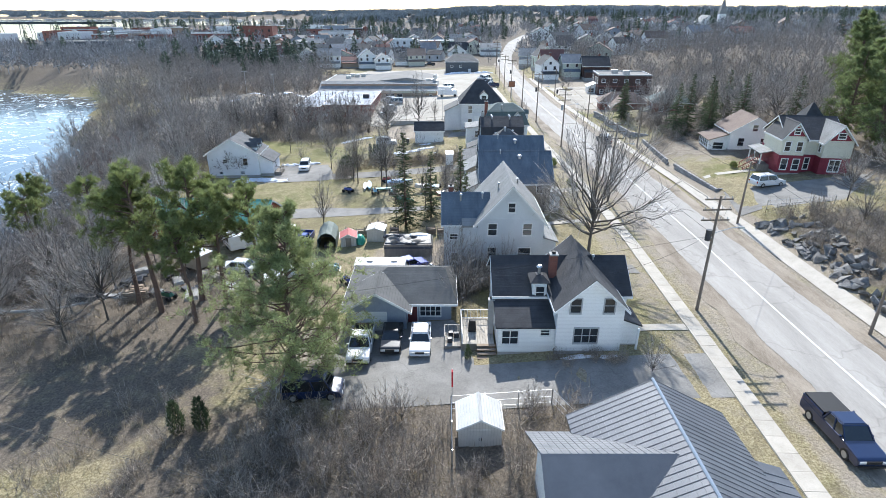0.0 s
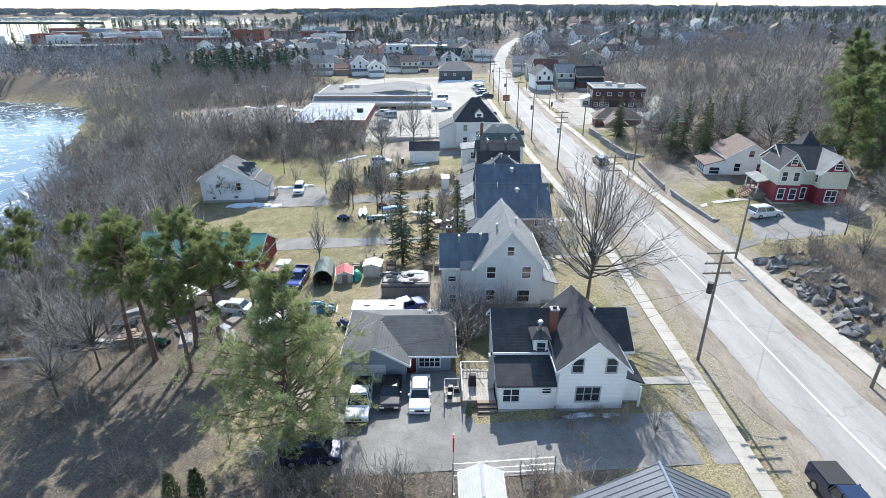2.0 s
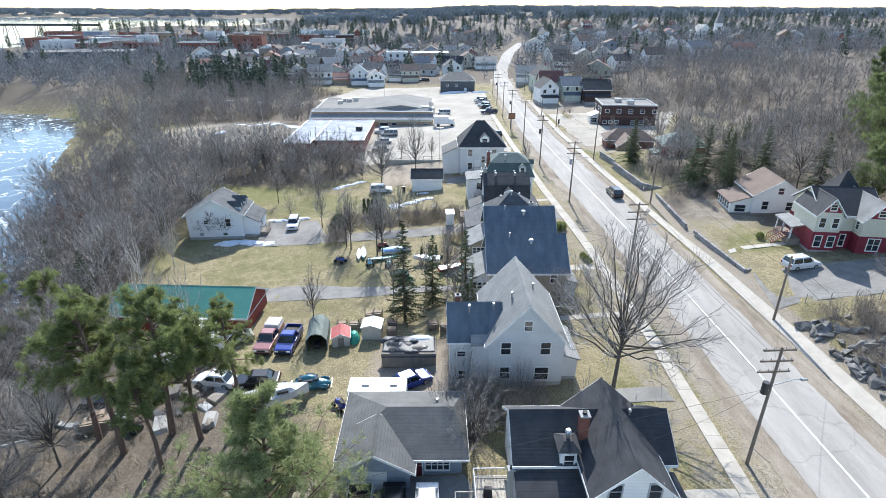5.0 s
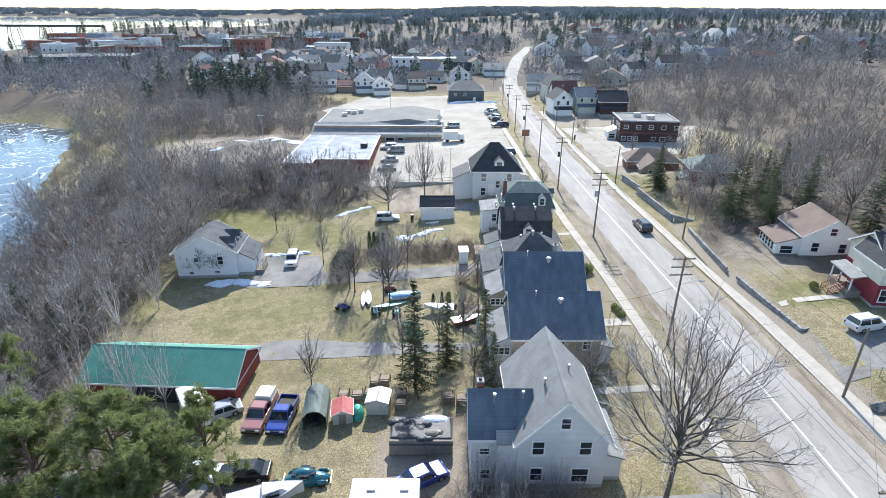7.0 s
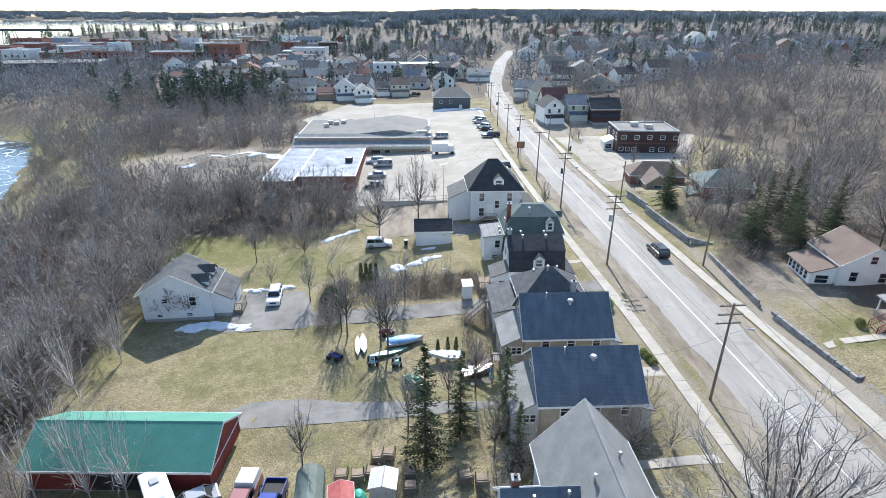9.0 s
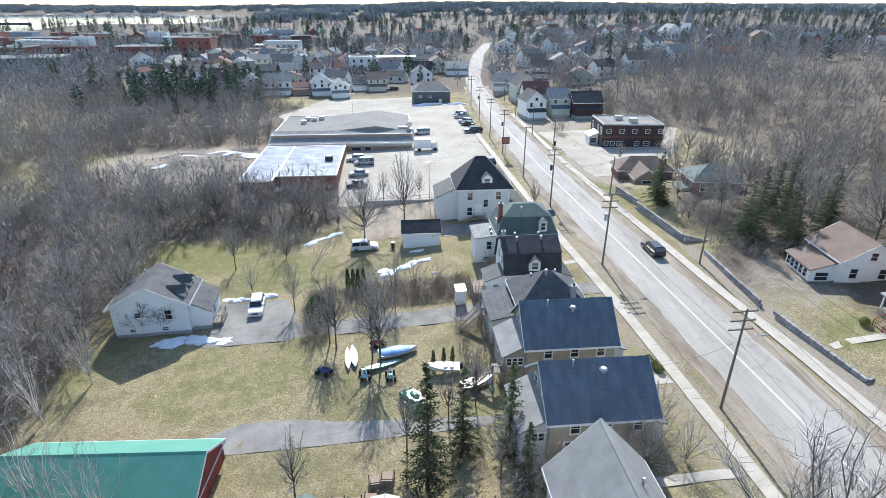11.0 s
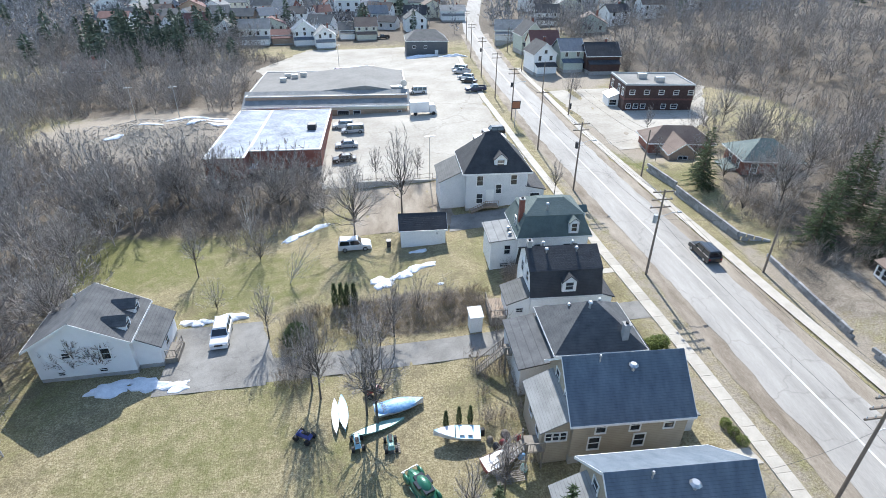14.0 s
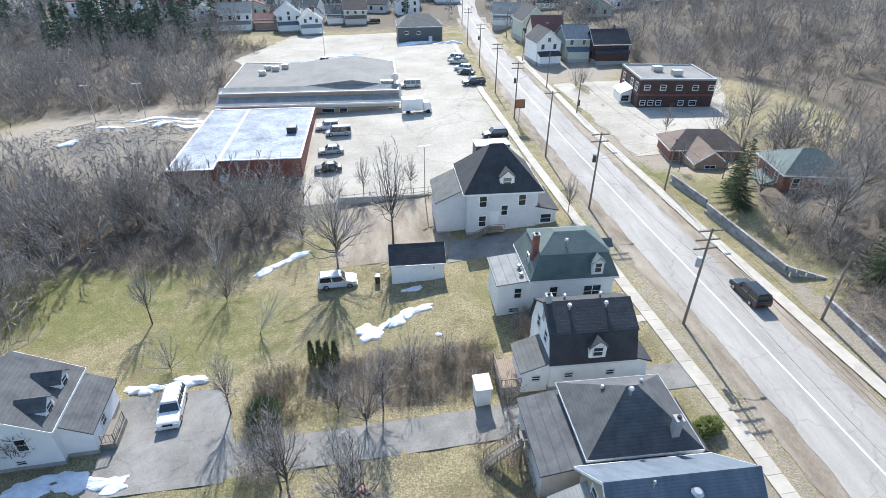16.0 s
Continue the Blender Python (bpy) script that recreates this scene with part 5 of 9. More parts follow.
def join(parts):
    vs, fs, k = [], [], 0
    for v, f in parts:
        vs.append(v), fs.append(f + k)
        k += len(v)
    return np.concatenate(vs), np.concatenate(fs)


def unit(v):
    return v / (np.linalg.norm(v) + 1e-9)


def grow(out, rng, p, d, length, r, level, spec):
    """One limb with its side branches; out[level] gathers tubes, out['tip'] the last fine twigs."""
    n, kids, spread, ratio, rise = spec[level]
    q, step = p, length / n
    for i in range(n):
        d = unit(d + rng.normal(0, 0.13, 3) + np.array([0, 0, rise]))
        e = q + d * step
        ra, rb = r * (1 - 0.8 * i / n), r * (1 - 0.8 * (i + 1) / n)
        out[level].append((q, e, ra, rb))
        for _ in range(kids if (level or i >= n * 0.22) else 0):
            side = unit(np.cross(d, rng.normal(size=3)))
            nd = unit(d * math.cos(spread) + side * math.sin(spread))
            b = q + (e - q) * rng.uniform(0.1, 1)
            ln = length * ratio * (1.1 - 0.62 * i / n) * rng.uniform(0.7, 1.25)
            if level + 1 < len(spec):
                grow(out, rng, b, nd, ln, max(rb * 0.5, 0.011), level + 1, spec)
            else:
                out["tip"].append((b, b + (nd + np.array([0, 0, 0.2])) * ln * 0.9))
        q = e
    out["tip"].append((q, q + d * step))


def bare_tree(seed, height, spec, r, forks=1, twig=0.011, fork_z=0.0):
    """Trunk and crown of a leafless tree, as two pairs of arrays."""
    rng = np.random.default_rng(seed)
    out = {k: [] for k in range(len(spec))}
    out["tip"] = []
    for k in range(forks):
        a = rng.uniform(0, 6.28)
        lean = 0.08 if forks == 1 else 0.3
        base = np.array([0, 0, -0.4]) if forks == 1 else np.array([math.cos(a) * 0.25, math.sin(a) * 0.25, -0.4])
        if fork_z:
            a = 6.28 * (k + rng.uniform(0, 0.5)) / forks
            lean, base = rng.uniform(0.3, 0.62), np.array([0, 0, fork_z * rng.uniform(0.75, 1.1)])
        grow(out, rng, base, unit(np.array([math.cos(a) * lean, math.sin(a) * lean, 1.0])), height * 0.86, r * (1 if forks == 1 else 0.7), 0, spec)
    if fork_z:
        out[0].append((np.array([0, 0, -0.4]), np.array([0, 0, fork_z * 1.1]), r * 1.25, r * 0.85))
    trunk = tube_arrays(out[0], 6)
    limbs = [tube_arrays(out[k], 3 if k == 1 and len(spec) > 2 else 2) for k in range(1, len(spec))]
    tp = out["tip"]
    limbs.append(blade_arrays(np.array([a for a, b in tp]), np.array([b for a, b in tp]), twig))
    return trunk, join(limbs)




def needles(rng, pts, n, size, width, up=0.5):
    P = np.repeat(np.array(pts), n, 0)
    P = P + rng.normal(0, size * 0.28, P.shape)
    D = rng.normal(size=P.shape)
    D /= np.linalg.norm(D, axis=1, keepdims=True)
    D[:, 2] = D[:, 2] * 0.6 + up
    return blade_arrays(P, P + D * size * rng.uniform(0.6, 1.2, (len(P), 1)), width)


def pine(seed, height, crown0, reach, n_limb, tuft, per, flat_top=True, width=0.04, size=0.42):
    """A pine: bare lower trunk, upswept limbs, clumps of needles with gaps between them."""
    rng = np.random.default_rng(seed)
    trunk, limbs, pts = [], [], []
    q, d = np.array([0, 0, -0.4]), np.array([rng.normal(0, 0.06), rng.normal(0, 0.06), 1.0])
    n = 9
    axis = [q]
    for i in range(n):
        d = unit(d + rng.normal(0, 0.05, 3) + [0, 0, 0.05])
        e = q + d * (height + 0.4) / n
        trunk.append((q, e, 0.022 * height * (1 - 0.85 * i / n), 0.022 * height * (1 - 0.85 * (i + 1) / n)))
        q = e
        axis.append(q)
    axis = np.array(axis)
    for k in range(n_limb):
        t = crown0 + (1 - crown0) * ((k + rng.uniform(0, 1)) / n_limb) ** (1.0 if flat_top else 1.35)
        b = np.array([np.interp(t * n, range(n + 1), axis[:, c]) for c in range(3)])
        a = rng.uniform(0, 6.28)
        s = (t - crown0) / (1 - crown0)
        ln = reach * (1.0 - 0.55 * s ** 2 if flat_top else (0.45 + 0.75 * math.sin(min(1, s * 1.25 + 0.25) * 2.6)) * (1.05 - s) ** 0.6) * rng.uniform(0.55, 1.15)
        d = unit(np.array([math.cos(a), math.sin(a), rng.uniform(-0.05, 0.35) + 0.35 * s]))
        p = b
        m = 4
        for i in range(m):
            d = unit(d + rng.normal(0, 0.13, 3) + [0, 0, 0.06])
            e = p + d * ln / m
            limbs.append((p, e, 0.05 * (1 - i / m) + 0.015, 0.05 * (1 - (i + 1) / m) + 0.012))
            if i >= 1:
                for _ in range(tuft):
                    sd = unit(np.cross(d, rng.normal(size=3)) + d * 0.5)
                    o = e + sd * rng.uniform(0.1, 0.3) * ln
                    limbs.append((e, o, 0.018, 0.006))
                    pts += [e + (o - e) * 0.6, o]
            p = e
    pts.append(axis[-1])
    return join([tube_arrays(trunk, 7), tube_arrays(limbs, 3)]), needles(rng, pts, per, size, width)


def spruce(seed, height, reach, gap=0.34):
    """A spruce: whorls of drooping sprays on a straight trunk, ragged in outline."""
    rng = np.random.default_rng(seed)
    trunk = [(np.array([0, 0, -0.4]), np.array([0, 0, height * 0.97]), 0.016 * height, 0.02)]
    z, P, Q, limbs = height * 0.06, [], [], []
    while z < height:
        t = z / height
        for _ in range(int(5 + 5 * (1 - t))):
            a = rng.uniform(0, 6.28)
            ln = max(0.12, reach * (1 - t) ** 0.85 * rng.uniform(0.55, 1.15))
            b = np.array([0, 0, z + rng.uniform(0, gap)])
            d = np.array([math.cos(a), math.sin(a), -0.28 + 0.5 * t])
            side = np.array([-math.sin(a), math.cos(a), 0])
            limbs.append((b, b + d * ln, 0.02, 0.005))
            for s in np.linspace(0.2, 1.0, max(3, int(ln / 0.22))):
                c = b + d * ln * s
                for g in (-1, 1):
                    P.append(c), Q.append(c + (side * g * 0.75 + d * 0.5 + np.array([0, 0, rng.uniform(-0.25, 0.1)])) * (0.28 + 0.25 * ln * (1 - s * 0.7)) * rng.uniform(0.7, 1.2))
                P.append(c), Q.append(c + d * 0.4)
        z += gap
    return join([tube_arrays(trunk, 6), tube_arrays(limbs, 3)]), blade_arrays(np.array(P), np.array(Q), 0.05)


def column(seed, height, radius, n=900, blunt=0.6):
    """A clipped or columnar evergreen of small sprays."""
    rng = np.random.default_rng(seed)
    t = rng.uniform(0.02, 1, n)
    rad = radius * np.where(t < 0.35, 0.75 + 0.7 * t, np.maximum(0.04, (1 - (t - 0.35) / 0.65)) ** blunt) * rng.uniform(0.5, 1.0, n)
    a = rng.uniform(0, 6.28, n)
    P = np.stack([np.cos(a) * rad, np.sin(a) * rad, t * height], 1)
    D = np.stack([np.cos(a) * 0.5, np.sin(a) * 0.5, np.full(n, 0.8)], 1) + rng.normal(0, 0.35, (n, 3))
    return tube_arrays([(np.array([0, 0, -0.3]), np.array([0, 0, height * 0.8]), 0.06, 0.02)], 5), blade_arrays(P, P + D * 0.24, 0.05)


def template(arrays, wood, leaf, names=("trunk", "crown")):
    return [(nm, np_mesh(nm, v, f, m)) for nm, (v, f), m in zip(names, arrays, (wood, leaf))]


def plant(name, tpl, x, y, scale, turn, label, category="tree", group="", z=None, lean=0.0):
    e = new(name)
    e.empty_display_size = 0.2
    e.matrix_world = pose(x, y, float(ground_z(x, y)) if z is None else z, lean, 0, turn) @ Matrix.Scale(scale, 4)
    for nm, me in tpl:
        ob = new(nm, me)
        ob.parent = e
    return tagged(e, label, category, group)


def scatter(name, tpl_arrays, places, material, label, category, drop=0.0):
    """Many copies joined into one object of kind stuff: places are x, y, scale, turn."""
    rng = np.random.default_rng(7)
    vs, fs, k = [], [], 0
    pick = rng.integers(0, len(tpl_arrays), len(places))
    for t, (tv, tf) in enumerate(tpl_arrays):
        pl = np.array([p for p, c in zip(places, pick) if c == t])
        if not len(pl):
            continue
        c, s = np.cos(pl[:, 3])[:, None], np.sin(pl[:, 3])[:, None]
        x = (tv[None, :, 0] * c - tv[None, :, 1] * s) * pl[:, 2:3] + pl[:, 0:1]
        y = (tv[None, :, 0] * s + tv[None, :, 1] * c) * pl[:, 2:3] + pl[:, 1:2]
        z = tv[None, :, 2] * pl[:, 2:3] + (ground_z(pl[:, 0], pl[:, 1]) - drop)[:, None]
        v = np.stack([x, y, z], -1).reshape(-1, 3)
        f = (tf[None] + (np.arange(len(pl)) * len(tv))[:, None, None]).reshape(-1, 3) + k
        vs.append(v), fs.append(f)
        k += len(v)
    ob = new(name, np_mesh(name, np.concatenate(vs), np.concatenate(fs), material))
    return tagged(ob, label, category, kind="stuff")


def dome_tree(seed, height, spread, limbs, twigs, subs, r, width, base=0.2, flare=0.5, sides=3, cuts=5):
    """A leafless tree with a rounded crown: bowed limbs from a low fork, each clad in twigs that bear finer twigs. Returns wood and crown."""
    rng = np.random.default_rng(seed)
    k = np.arange(limbs)
    a = k * 2.39996 + rng.uniform(0, 6.28) + rng.normal(0, 0.25, limbs)
    u = (k + rng.uniform(0.1, 0.9, limbs)) / limbs
    rad = spread * np.sqrt(u) * rng.uniform(0.75, 1.08, limbs)
    end = np.stack([np.cos(a) * rad, np.sin(a) * rad, height * (1 - flare * u ** 1.3) * rng.uniform(0.86, 1.0, limbs)], 1)
    lean = rng.normal(0, 0.03 * height, 2)
    end[:, :2] += lean
    start = np.stack([0 * a, 0 * a, height * base * (1 + (1.4 - 1.2 * u) * rng.uniform(0.3, 1.1, limbs))], 1)
    start[:, :2] += lean * (start[:, 2:] / height) * 0.6
    mid = start + (end - start) * 0.45 + np.stack([np.cos(a) * rad * 0.16, np.sin(a) * rad * 0.16, 0.04 * height + 0 * a], 1) + rng.normal(0, 0.03 * height, (limbs, 3))

    def at(t):
        t = np.asarray(t)[..., None]
        return (1 - t) ** 2 * start[:, None] + 2 * t * (1 - t) * mid[:, None] + t ** 2 * end[:, None]

    tt = np.broadcast_to(np.linspace(0, 1, cuts + 1), (limbs, cuts + 1))
    path = at(tt)
    path[:, 1:-1] += rng.normal(0, 0.012 * height, path[:, 1:-1].shape)
    rr0 = r * 0.5 * rng.uniform(0.7, 1.1, limbs)
    segs = [(path[i, j], path[i, j + 1], rr0[i] * (1 - 0.85 * j / cuts), rr0[i] * (1 - 0.85 * (j + 1) / cuts)) for i in range(limbs) for j in range(cuts)]
    top = np.array([lean[0] * base * 1.6, lean[1] * base * 1.6, height * base * 2.2])
    wood = join([tube_arrays([(np.array([0, 0, -0.4]), np.array([lean[0] * base * 0.6, lean[1] * base * 0.6, height * base]), r, r * 0.75), (np.array([lean[0] * base * 0.6, lean[1] * base * 0.6, height * base]), top, r * 0.75, r * 0.3)], max(3, sides + 2)), tube_arrays(segs, sides)])
    t = rng.uniform(0.22, 1.0, (limbs, twigs))
    P = at(t).reshape(-1, 3)
    tang = (at(np.minimum(1, t + 0.05)) - at(t - 0.05)).reshape(-1, 3)
    tang /= np.linalg.norm(tang, axis=1, keepdims=True) + 1e-9
    out = P - np.array([lean[0], lean[1], height * 0.4])
    out /= np.linalg.norm(out, axis=1, keepdims=True) + 1e-9
    D = 0.55 * tang + 0.45 * out + rng.normal(0, 0.42, P.shape) + np.array([0, 0, 0.18])
    D /= np.linalg.norm(D, axis=1, keepdims=True)
    L = (0.27 * spread + 0.05 * height) * (1.15 - 0.6 * t.reshape(-1, 1)) * rng.uniform(0.5, 1.25, (len(P), 1))
    blades = [blade_arrays(P, P + D * L, width * 1.8)]
    for j in range(subs):
        f = rng.uniform(0.2, 1.0, (len(P), 1))
        B = P + D * L * f
        E = D * 0.7 + rng.normal(0, 0.5, P.shape) + np.array([0, 0, 0.2])
        blades.append(blade_arrays(B, B + E * L * rng.uniform(0.25, 0.6, (len(P), 1)), width))
    return wood, join(blades)


np.random.seed(17)
BIG = [template(dome_tree(10 + k, 9.5, 4.4, 30, 16, 9, 0.125, 0.0105, 0.2, 0.58, 4), BARK, TWIG) for k in range(4)]
HIGH = [template(dome_tree(20 + k, 10.5, 2.3, 20, 13, 7, 0.12, 0.012, 0.2, 0.6), BARK, TWIG) for k in range(4)]
MULTI = [template(dome_tree(30 + k, 9, 3.6, 20, 12, 7, 0.085, 0.012, 0.04, 0.62), BARK, TWIG) for k in range(4)]
BIRCHES = [template(dome_tree(40 + k, 10.5, 2.9, 14, 12, 7, 0.1, 0.008, 0.07, 0.4), BIRCH, TWIG) for k in range(2)]
PINES = [template(pine(50 + k, 10, 0.52, 2.9, 30, 5, 22, True, 0.024, 0.27), PINEBARK, NEEDLE) for k in range(3)]
SOFTPINE = template(pine(60, 10, 0.16, 4.6, 96, 5, 17, False, 0.02, 0.3), PINEBARK, NEEDLE2)
WHITEPINES = [template(pine(62 + k, 10, 0.15, 3.2, 64, 4, 12, False, 0.034, 0.28), PINEBARK, HILLNEEDLE) for k in range(2)]
SPRUCES = [template(spruce(70 + k, 10, 2.2 + 0.4 * k, 0.3), PINEBARK, SPRUCE) for k in range(3)]
GREENSPRUCE = [template(spruce(76 + k, 10, 1.9, 0.32), PINEBARK, SPRUCE) for k in range(2)]
ROUNDBUSH = template(column(83, 2.8, 1.7, 2600, 0.45), BARK, SPRUCE)
CEDAR = template(column(80, 2.8, 0.62), BARK, SPRUCE)
THUJA = template(column(81, 3.4, 0.4), BARK, SPRUCE)
HEDGE = template(column(82, 1.2, 0.85, 900, 0.3), BARK, NEEDLE)

BARE = "leafless grey-brown deciduous tree in the yard"
rr = random.Random(3)
for x, y, s, kind in [(15.6, 53.0, 1.85, 0), (2.0, 47.6, 0.95, 2), (-15.8, 92.5, 0.95, 1), (-14.9, 91.2, 1.0, 1), (-9.4, 87.1, 1.25, 1), (-10.4, 88.4, 1.05, 1), (-12.6, 121.8, 1.25, 0), (-5.6, 127.4, 1.5, 1),
                      (-9.1, 97.8, 0.85, 2), (-11.6, 99.5, 0.7, 2), (18.7, 128.8, 0.6, 1), (16.4, 34.8, 0.42, 2), (-34, 47.2, 1.0, 0), (-38.4, 48.4, 0.9, 0), (-43, 44, 0.9, 0), (-47, 50, 1.0, 0), (-37, 54, 1.0, 1),
                      (-16.4, 69.2, 0.8, 1), (0.8, 53.6, 0.7, 2), (3.6, 51.8, 0.62, 2), (6.8, 52.6, 0.55, 2), (17.2, 68.2, 0.62, 2), (13.2, 67.2, 0.7, 0), (11.2, 66.6, 0.6, 2), (-25.5, 118.6, 0.85, 2), (-33, 115.5, 0.8, 1),
                      (-28.6, 107.6, 0.55, 2), (-44.5, 104, 1.0, 0), (-47, 97, 0.95, 0), (-46.5, 110, 1.0, 2), (-21.4, 101.0, 0.75, 1), (-17.6, 94.0, 0.6, 2), (-24.6, 131.5, 0.95, 0), (-31, 134, 1.0, 2), (-18, 131, 0.95, 2),
                      (45.6, 121.0, 0.95, 2), (47.6, 116.5, 1.05, 0), (44.5, 112.5, 0.8, 2), (50, 60, 0.7, 2), (46.5, 50, 0.7, 2), (45, 44, 0.7, 2), (52, 66, 0.75, 0), (60, 70, 0.9, 0), (62.5, 92, 1.1, 0), (61, 100, 1.1, 0),
                      (2.6, 66.8, 0.6, 2), (1.0, 63.8, 0.7, 2), (3.3, 97.2, 0.5, 2), (-1.4, 104.0, 0.5, 2), (-4.8, 103.2, 0.65, 2), (6.4, 106.6, 0.4, 2), (59.5, 158, 0.9, 2), (53, 151, 0.8, 2), (41, 192, 0.7, 2), (43.5, 194, 0.7, 2),
                      (4.6, 66.4, 0.75, 2), (9.0, 66.8, 0.7, 0), (16.6, 72.5, 0.6, 2), (0.4, 78.6, 0.7, 1), (-2.6, 76.4, 0.75, 1), (-6.8, 73.6, 0.8, 1), (1.2, 68.8, 0.8, 1), (-7.6, 99.0, 0.8, 1), (12.6, 51.2, 0.5, 2), (-0.6, 50.2, 0.7, 2), (-34, 140, 1.0, 0), (-27, 138.5, 0.9, 0), (-42, 138, 1.0, 0), (-50, 133, 1.05, 0), (-21, 137, 0.8, 2), (-55, 140, 1.0, 2), (-38, 144, 1.0, 0), (42.5, 117, 0.7, 2), (46, 128, 0.8, 2), (44, 134, 0.6, 1), (50, 121, 0.9, 0), (56, 123, 1.0, 0), (60, 131, 1.0, 2), (58, 140, 0.9, 0), (55, 146, 0.8, 2), (62, 147, 1.0, 0), (46, 156, 0.6, 1), (65, 160, 1.0, 0), (66, 176, 0.9, 2), (40.5, 140, 0.5, 1), (-14.4, 141.8, 0.8, 2), (-9.6, 142.2, 0.7, 1), (-19, 143, 0.8, 2), (-2.2, 142.2, 0.6, 1), (-42, 61, 1.0, 0), (-55, 58, 1.0, 0), (-50, 66, 1.0, 2), (-40.5, 30, 0.75, 0), (-44, 26, 0.8, 2), (-36, 24, 0.6, 2), (6.3, 30.2, 0.4, 2), (-3, 31, 0.42, 2), (-6, 30.5, 0.4, 2)]:
    plant("tree", rr.choice((BIG, HIGH, MULTI)[kind]), x, y, s * rr.uniform(0.95, 1.05), rr.uniform(0, 360), ("large spreading leafless street tree" if s > 1.5 else BARE if s > 0.75 else "small leafless tree with fine grey twigs"), group="bare yard trees")
for x, y, s, kind in [(-35.5, 43.0, 0.8, 0), (-46.5, 41.0, 0.95, 2), (-51.5, 45.5, 1.0, 0), (-52.0, 38.0, 0.9, 2), (-44.0, 54.5, 1.0, 0), (-40.5, 58.5, 0.95, 2), (-35.0, 59.5, 0.9, 1),
                      (-30.0, 56.0, 0.85, 1), (-51.0, 56.5, 1.0, 2), (-48.0, 62.5, 0.95, 0), (-43.5, 64.0, 0.9, 2), (-38.0, 64.5, 0.85, 1), (-27.5, 60.0, 0.7, 1), (-55.0, 52.0, 1.0, 0), (-57.5, 60.5, 1.0, 0), (-53.0, 67.5, 1.0, 2), (-47.5, 70.5, 0.95, 0), (-50.0, 84.0, 1.0, 0), (-53.0, 91.0, 1.0, 0), (-49.5, 118.0, 1.0, 0), (-52.0, 104.0, 1.05, 0)]:
    plant("tree", rr.choice((BIG, HIGH, MULTI)[kind]), x, y, s * rr.uniform(0.92, 1.08), rr.uniform(0, 360), "leafless tree at the edge of the riverside wood", group="wood edge trees")
for x, y, s, ln in [(-37.5, 70.0, 1.05, 6), (-34.8, 67.6, 1.0, -5), (-31.8, 67.9, 1.1, 4), (-39.8, 68, 0.9, 0), (-20.6, 112.0, 0.75, -28), (-28, 125, 0.8, 0), (-44, 82, 1.0, 3), (-42, 88, 1.0, 0)]:
    plant("birch_tree", rr.choice(BIRCHES), x, y, s, rr.uniform(0, 360), "leafless birch with pale bark and fine twigs", group="birches", lean=ln)
for x, y, s in [(-29.2, 48.6, 1.45), (-26.0, 51.0, 1.5), (-22.8, 50.0, 1.25), (-20.0, 53.0, 1.15), (-32.5, 50.5, 1.3), (-24.6, 46.2, 1.1), (-49.5, 60.5, 1.1), (-46, 66, 1.0), (-57, 72, 1.1)]:
    plant("pine_tree", rr.choice(PINES), x, y, s, rr.uniform(0, 360), "tall pine with bare trunk and clumped green crown", group="yard pines")
for x, y, s in [(-5.1, 69.2, 1.3), (-1.7, 72.7, 0.95), (2.4, 71.6, 1.0), (3.0, 67.4, 0.75)]:
    plant("spruce", rr.choice(GREENSPRUCE), x, y, s, rr.uniform(0, 360), "open-branched green spruce between the yards", group="yard spruces")
plant("pine_tree", SOFTPINE, -12.3, 36.6, 1.42, 40, "soft light-green pine beside the driveway")
for x, y, s in [(75, 92, 1.9), (82, 104, 2.0), (80, 104, 1.8), (90, 88, 2.1), (96, 112, 2.1), (89, 119, 1.8), (68, 82, 1.6), (104, 98, 2.1), (100, 134, 1.8), (66, 90, 1.5), (74, 74, 1.7), (84, 76, 1.9), (112, 128, 1.9)]:
    plant("white_pine", rr.choice(WHITEPINES), x, y, s, rr.uniform(0, 360), "tall green white pine on the wooded hillside", group="hillside pines")
for x, y, s in [(45.4, 106.4, 0.95), (48.6, 108.6, 1.05), (51.2, 104.8, 0.95), (53.8, 110.0, 0.85), (49.5, 101.5, 0.8), (57.5, 105.5, 1.0), (41.2, 126.2, 0.95), (42.6, 129.5, 0.75),
                (-49, 77.5, 0.8), (-58, 84, 0.9), (60.5, 118, 0.9), (63, 98, 1.0), (55, 114, 0.9)]:
    plant("spruce", rr.choice(SPRUCES), x, y, s, rr.uniform(0, 360), "dark green spruce with drooping branches", group="spruces")
plant("cedar_shrub", CEDAR, 2.1, 38.0, 0.5, 0, "small cedar beside the deck steps", "shrub")
plant("evergreen_shrub", ROUNDBUSH, -18.0, 99.4, 1.0, 20, "broad dark evergreen bush beside the parking pad", "shrub")
for x, y in [(-19.3, 30.6), (-17.6, 30.9)]:
    plant("cedar_shrub", CEDAR, x, y, 1.0, rr.uniform(0, 360), "small dark cone-shaped cedar on the lawn", "shrub", "cedar pair")
for x, y in [(-14.4, 105.8), (-13.6, 105.7), (-12.9, 105.5), (-12.1, 105.4), (-3.4, 85.8), (-2.2, 86.1), (-1.2, 86.0)]:
    plant("cedar_shrub", THUJA, x, y, 0.95 if y > 100 else 0.6, rr.uniform(0, 360), "slim columnar dark cedar", "shrub", "columnar cedars")
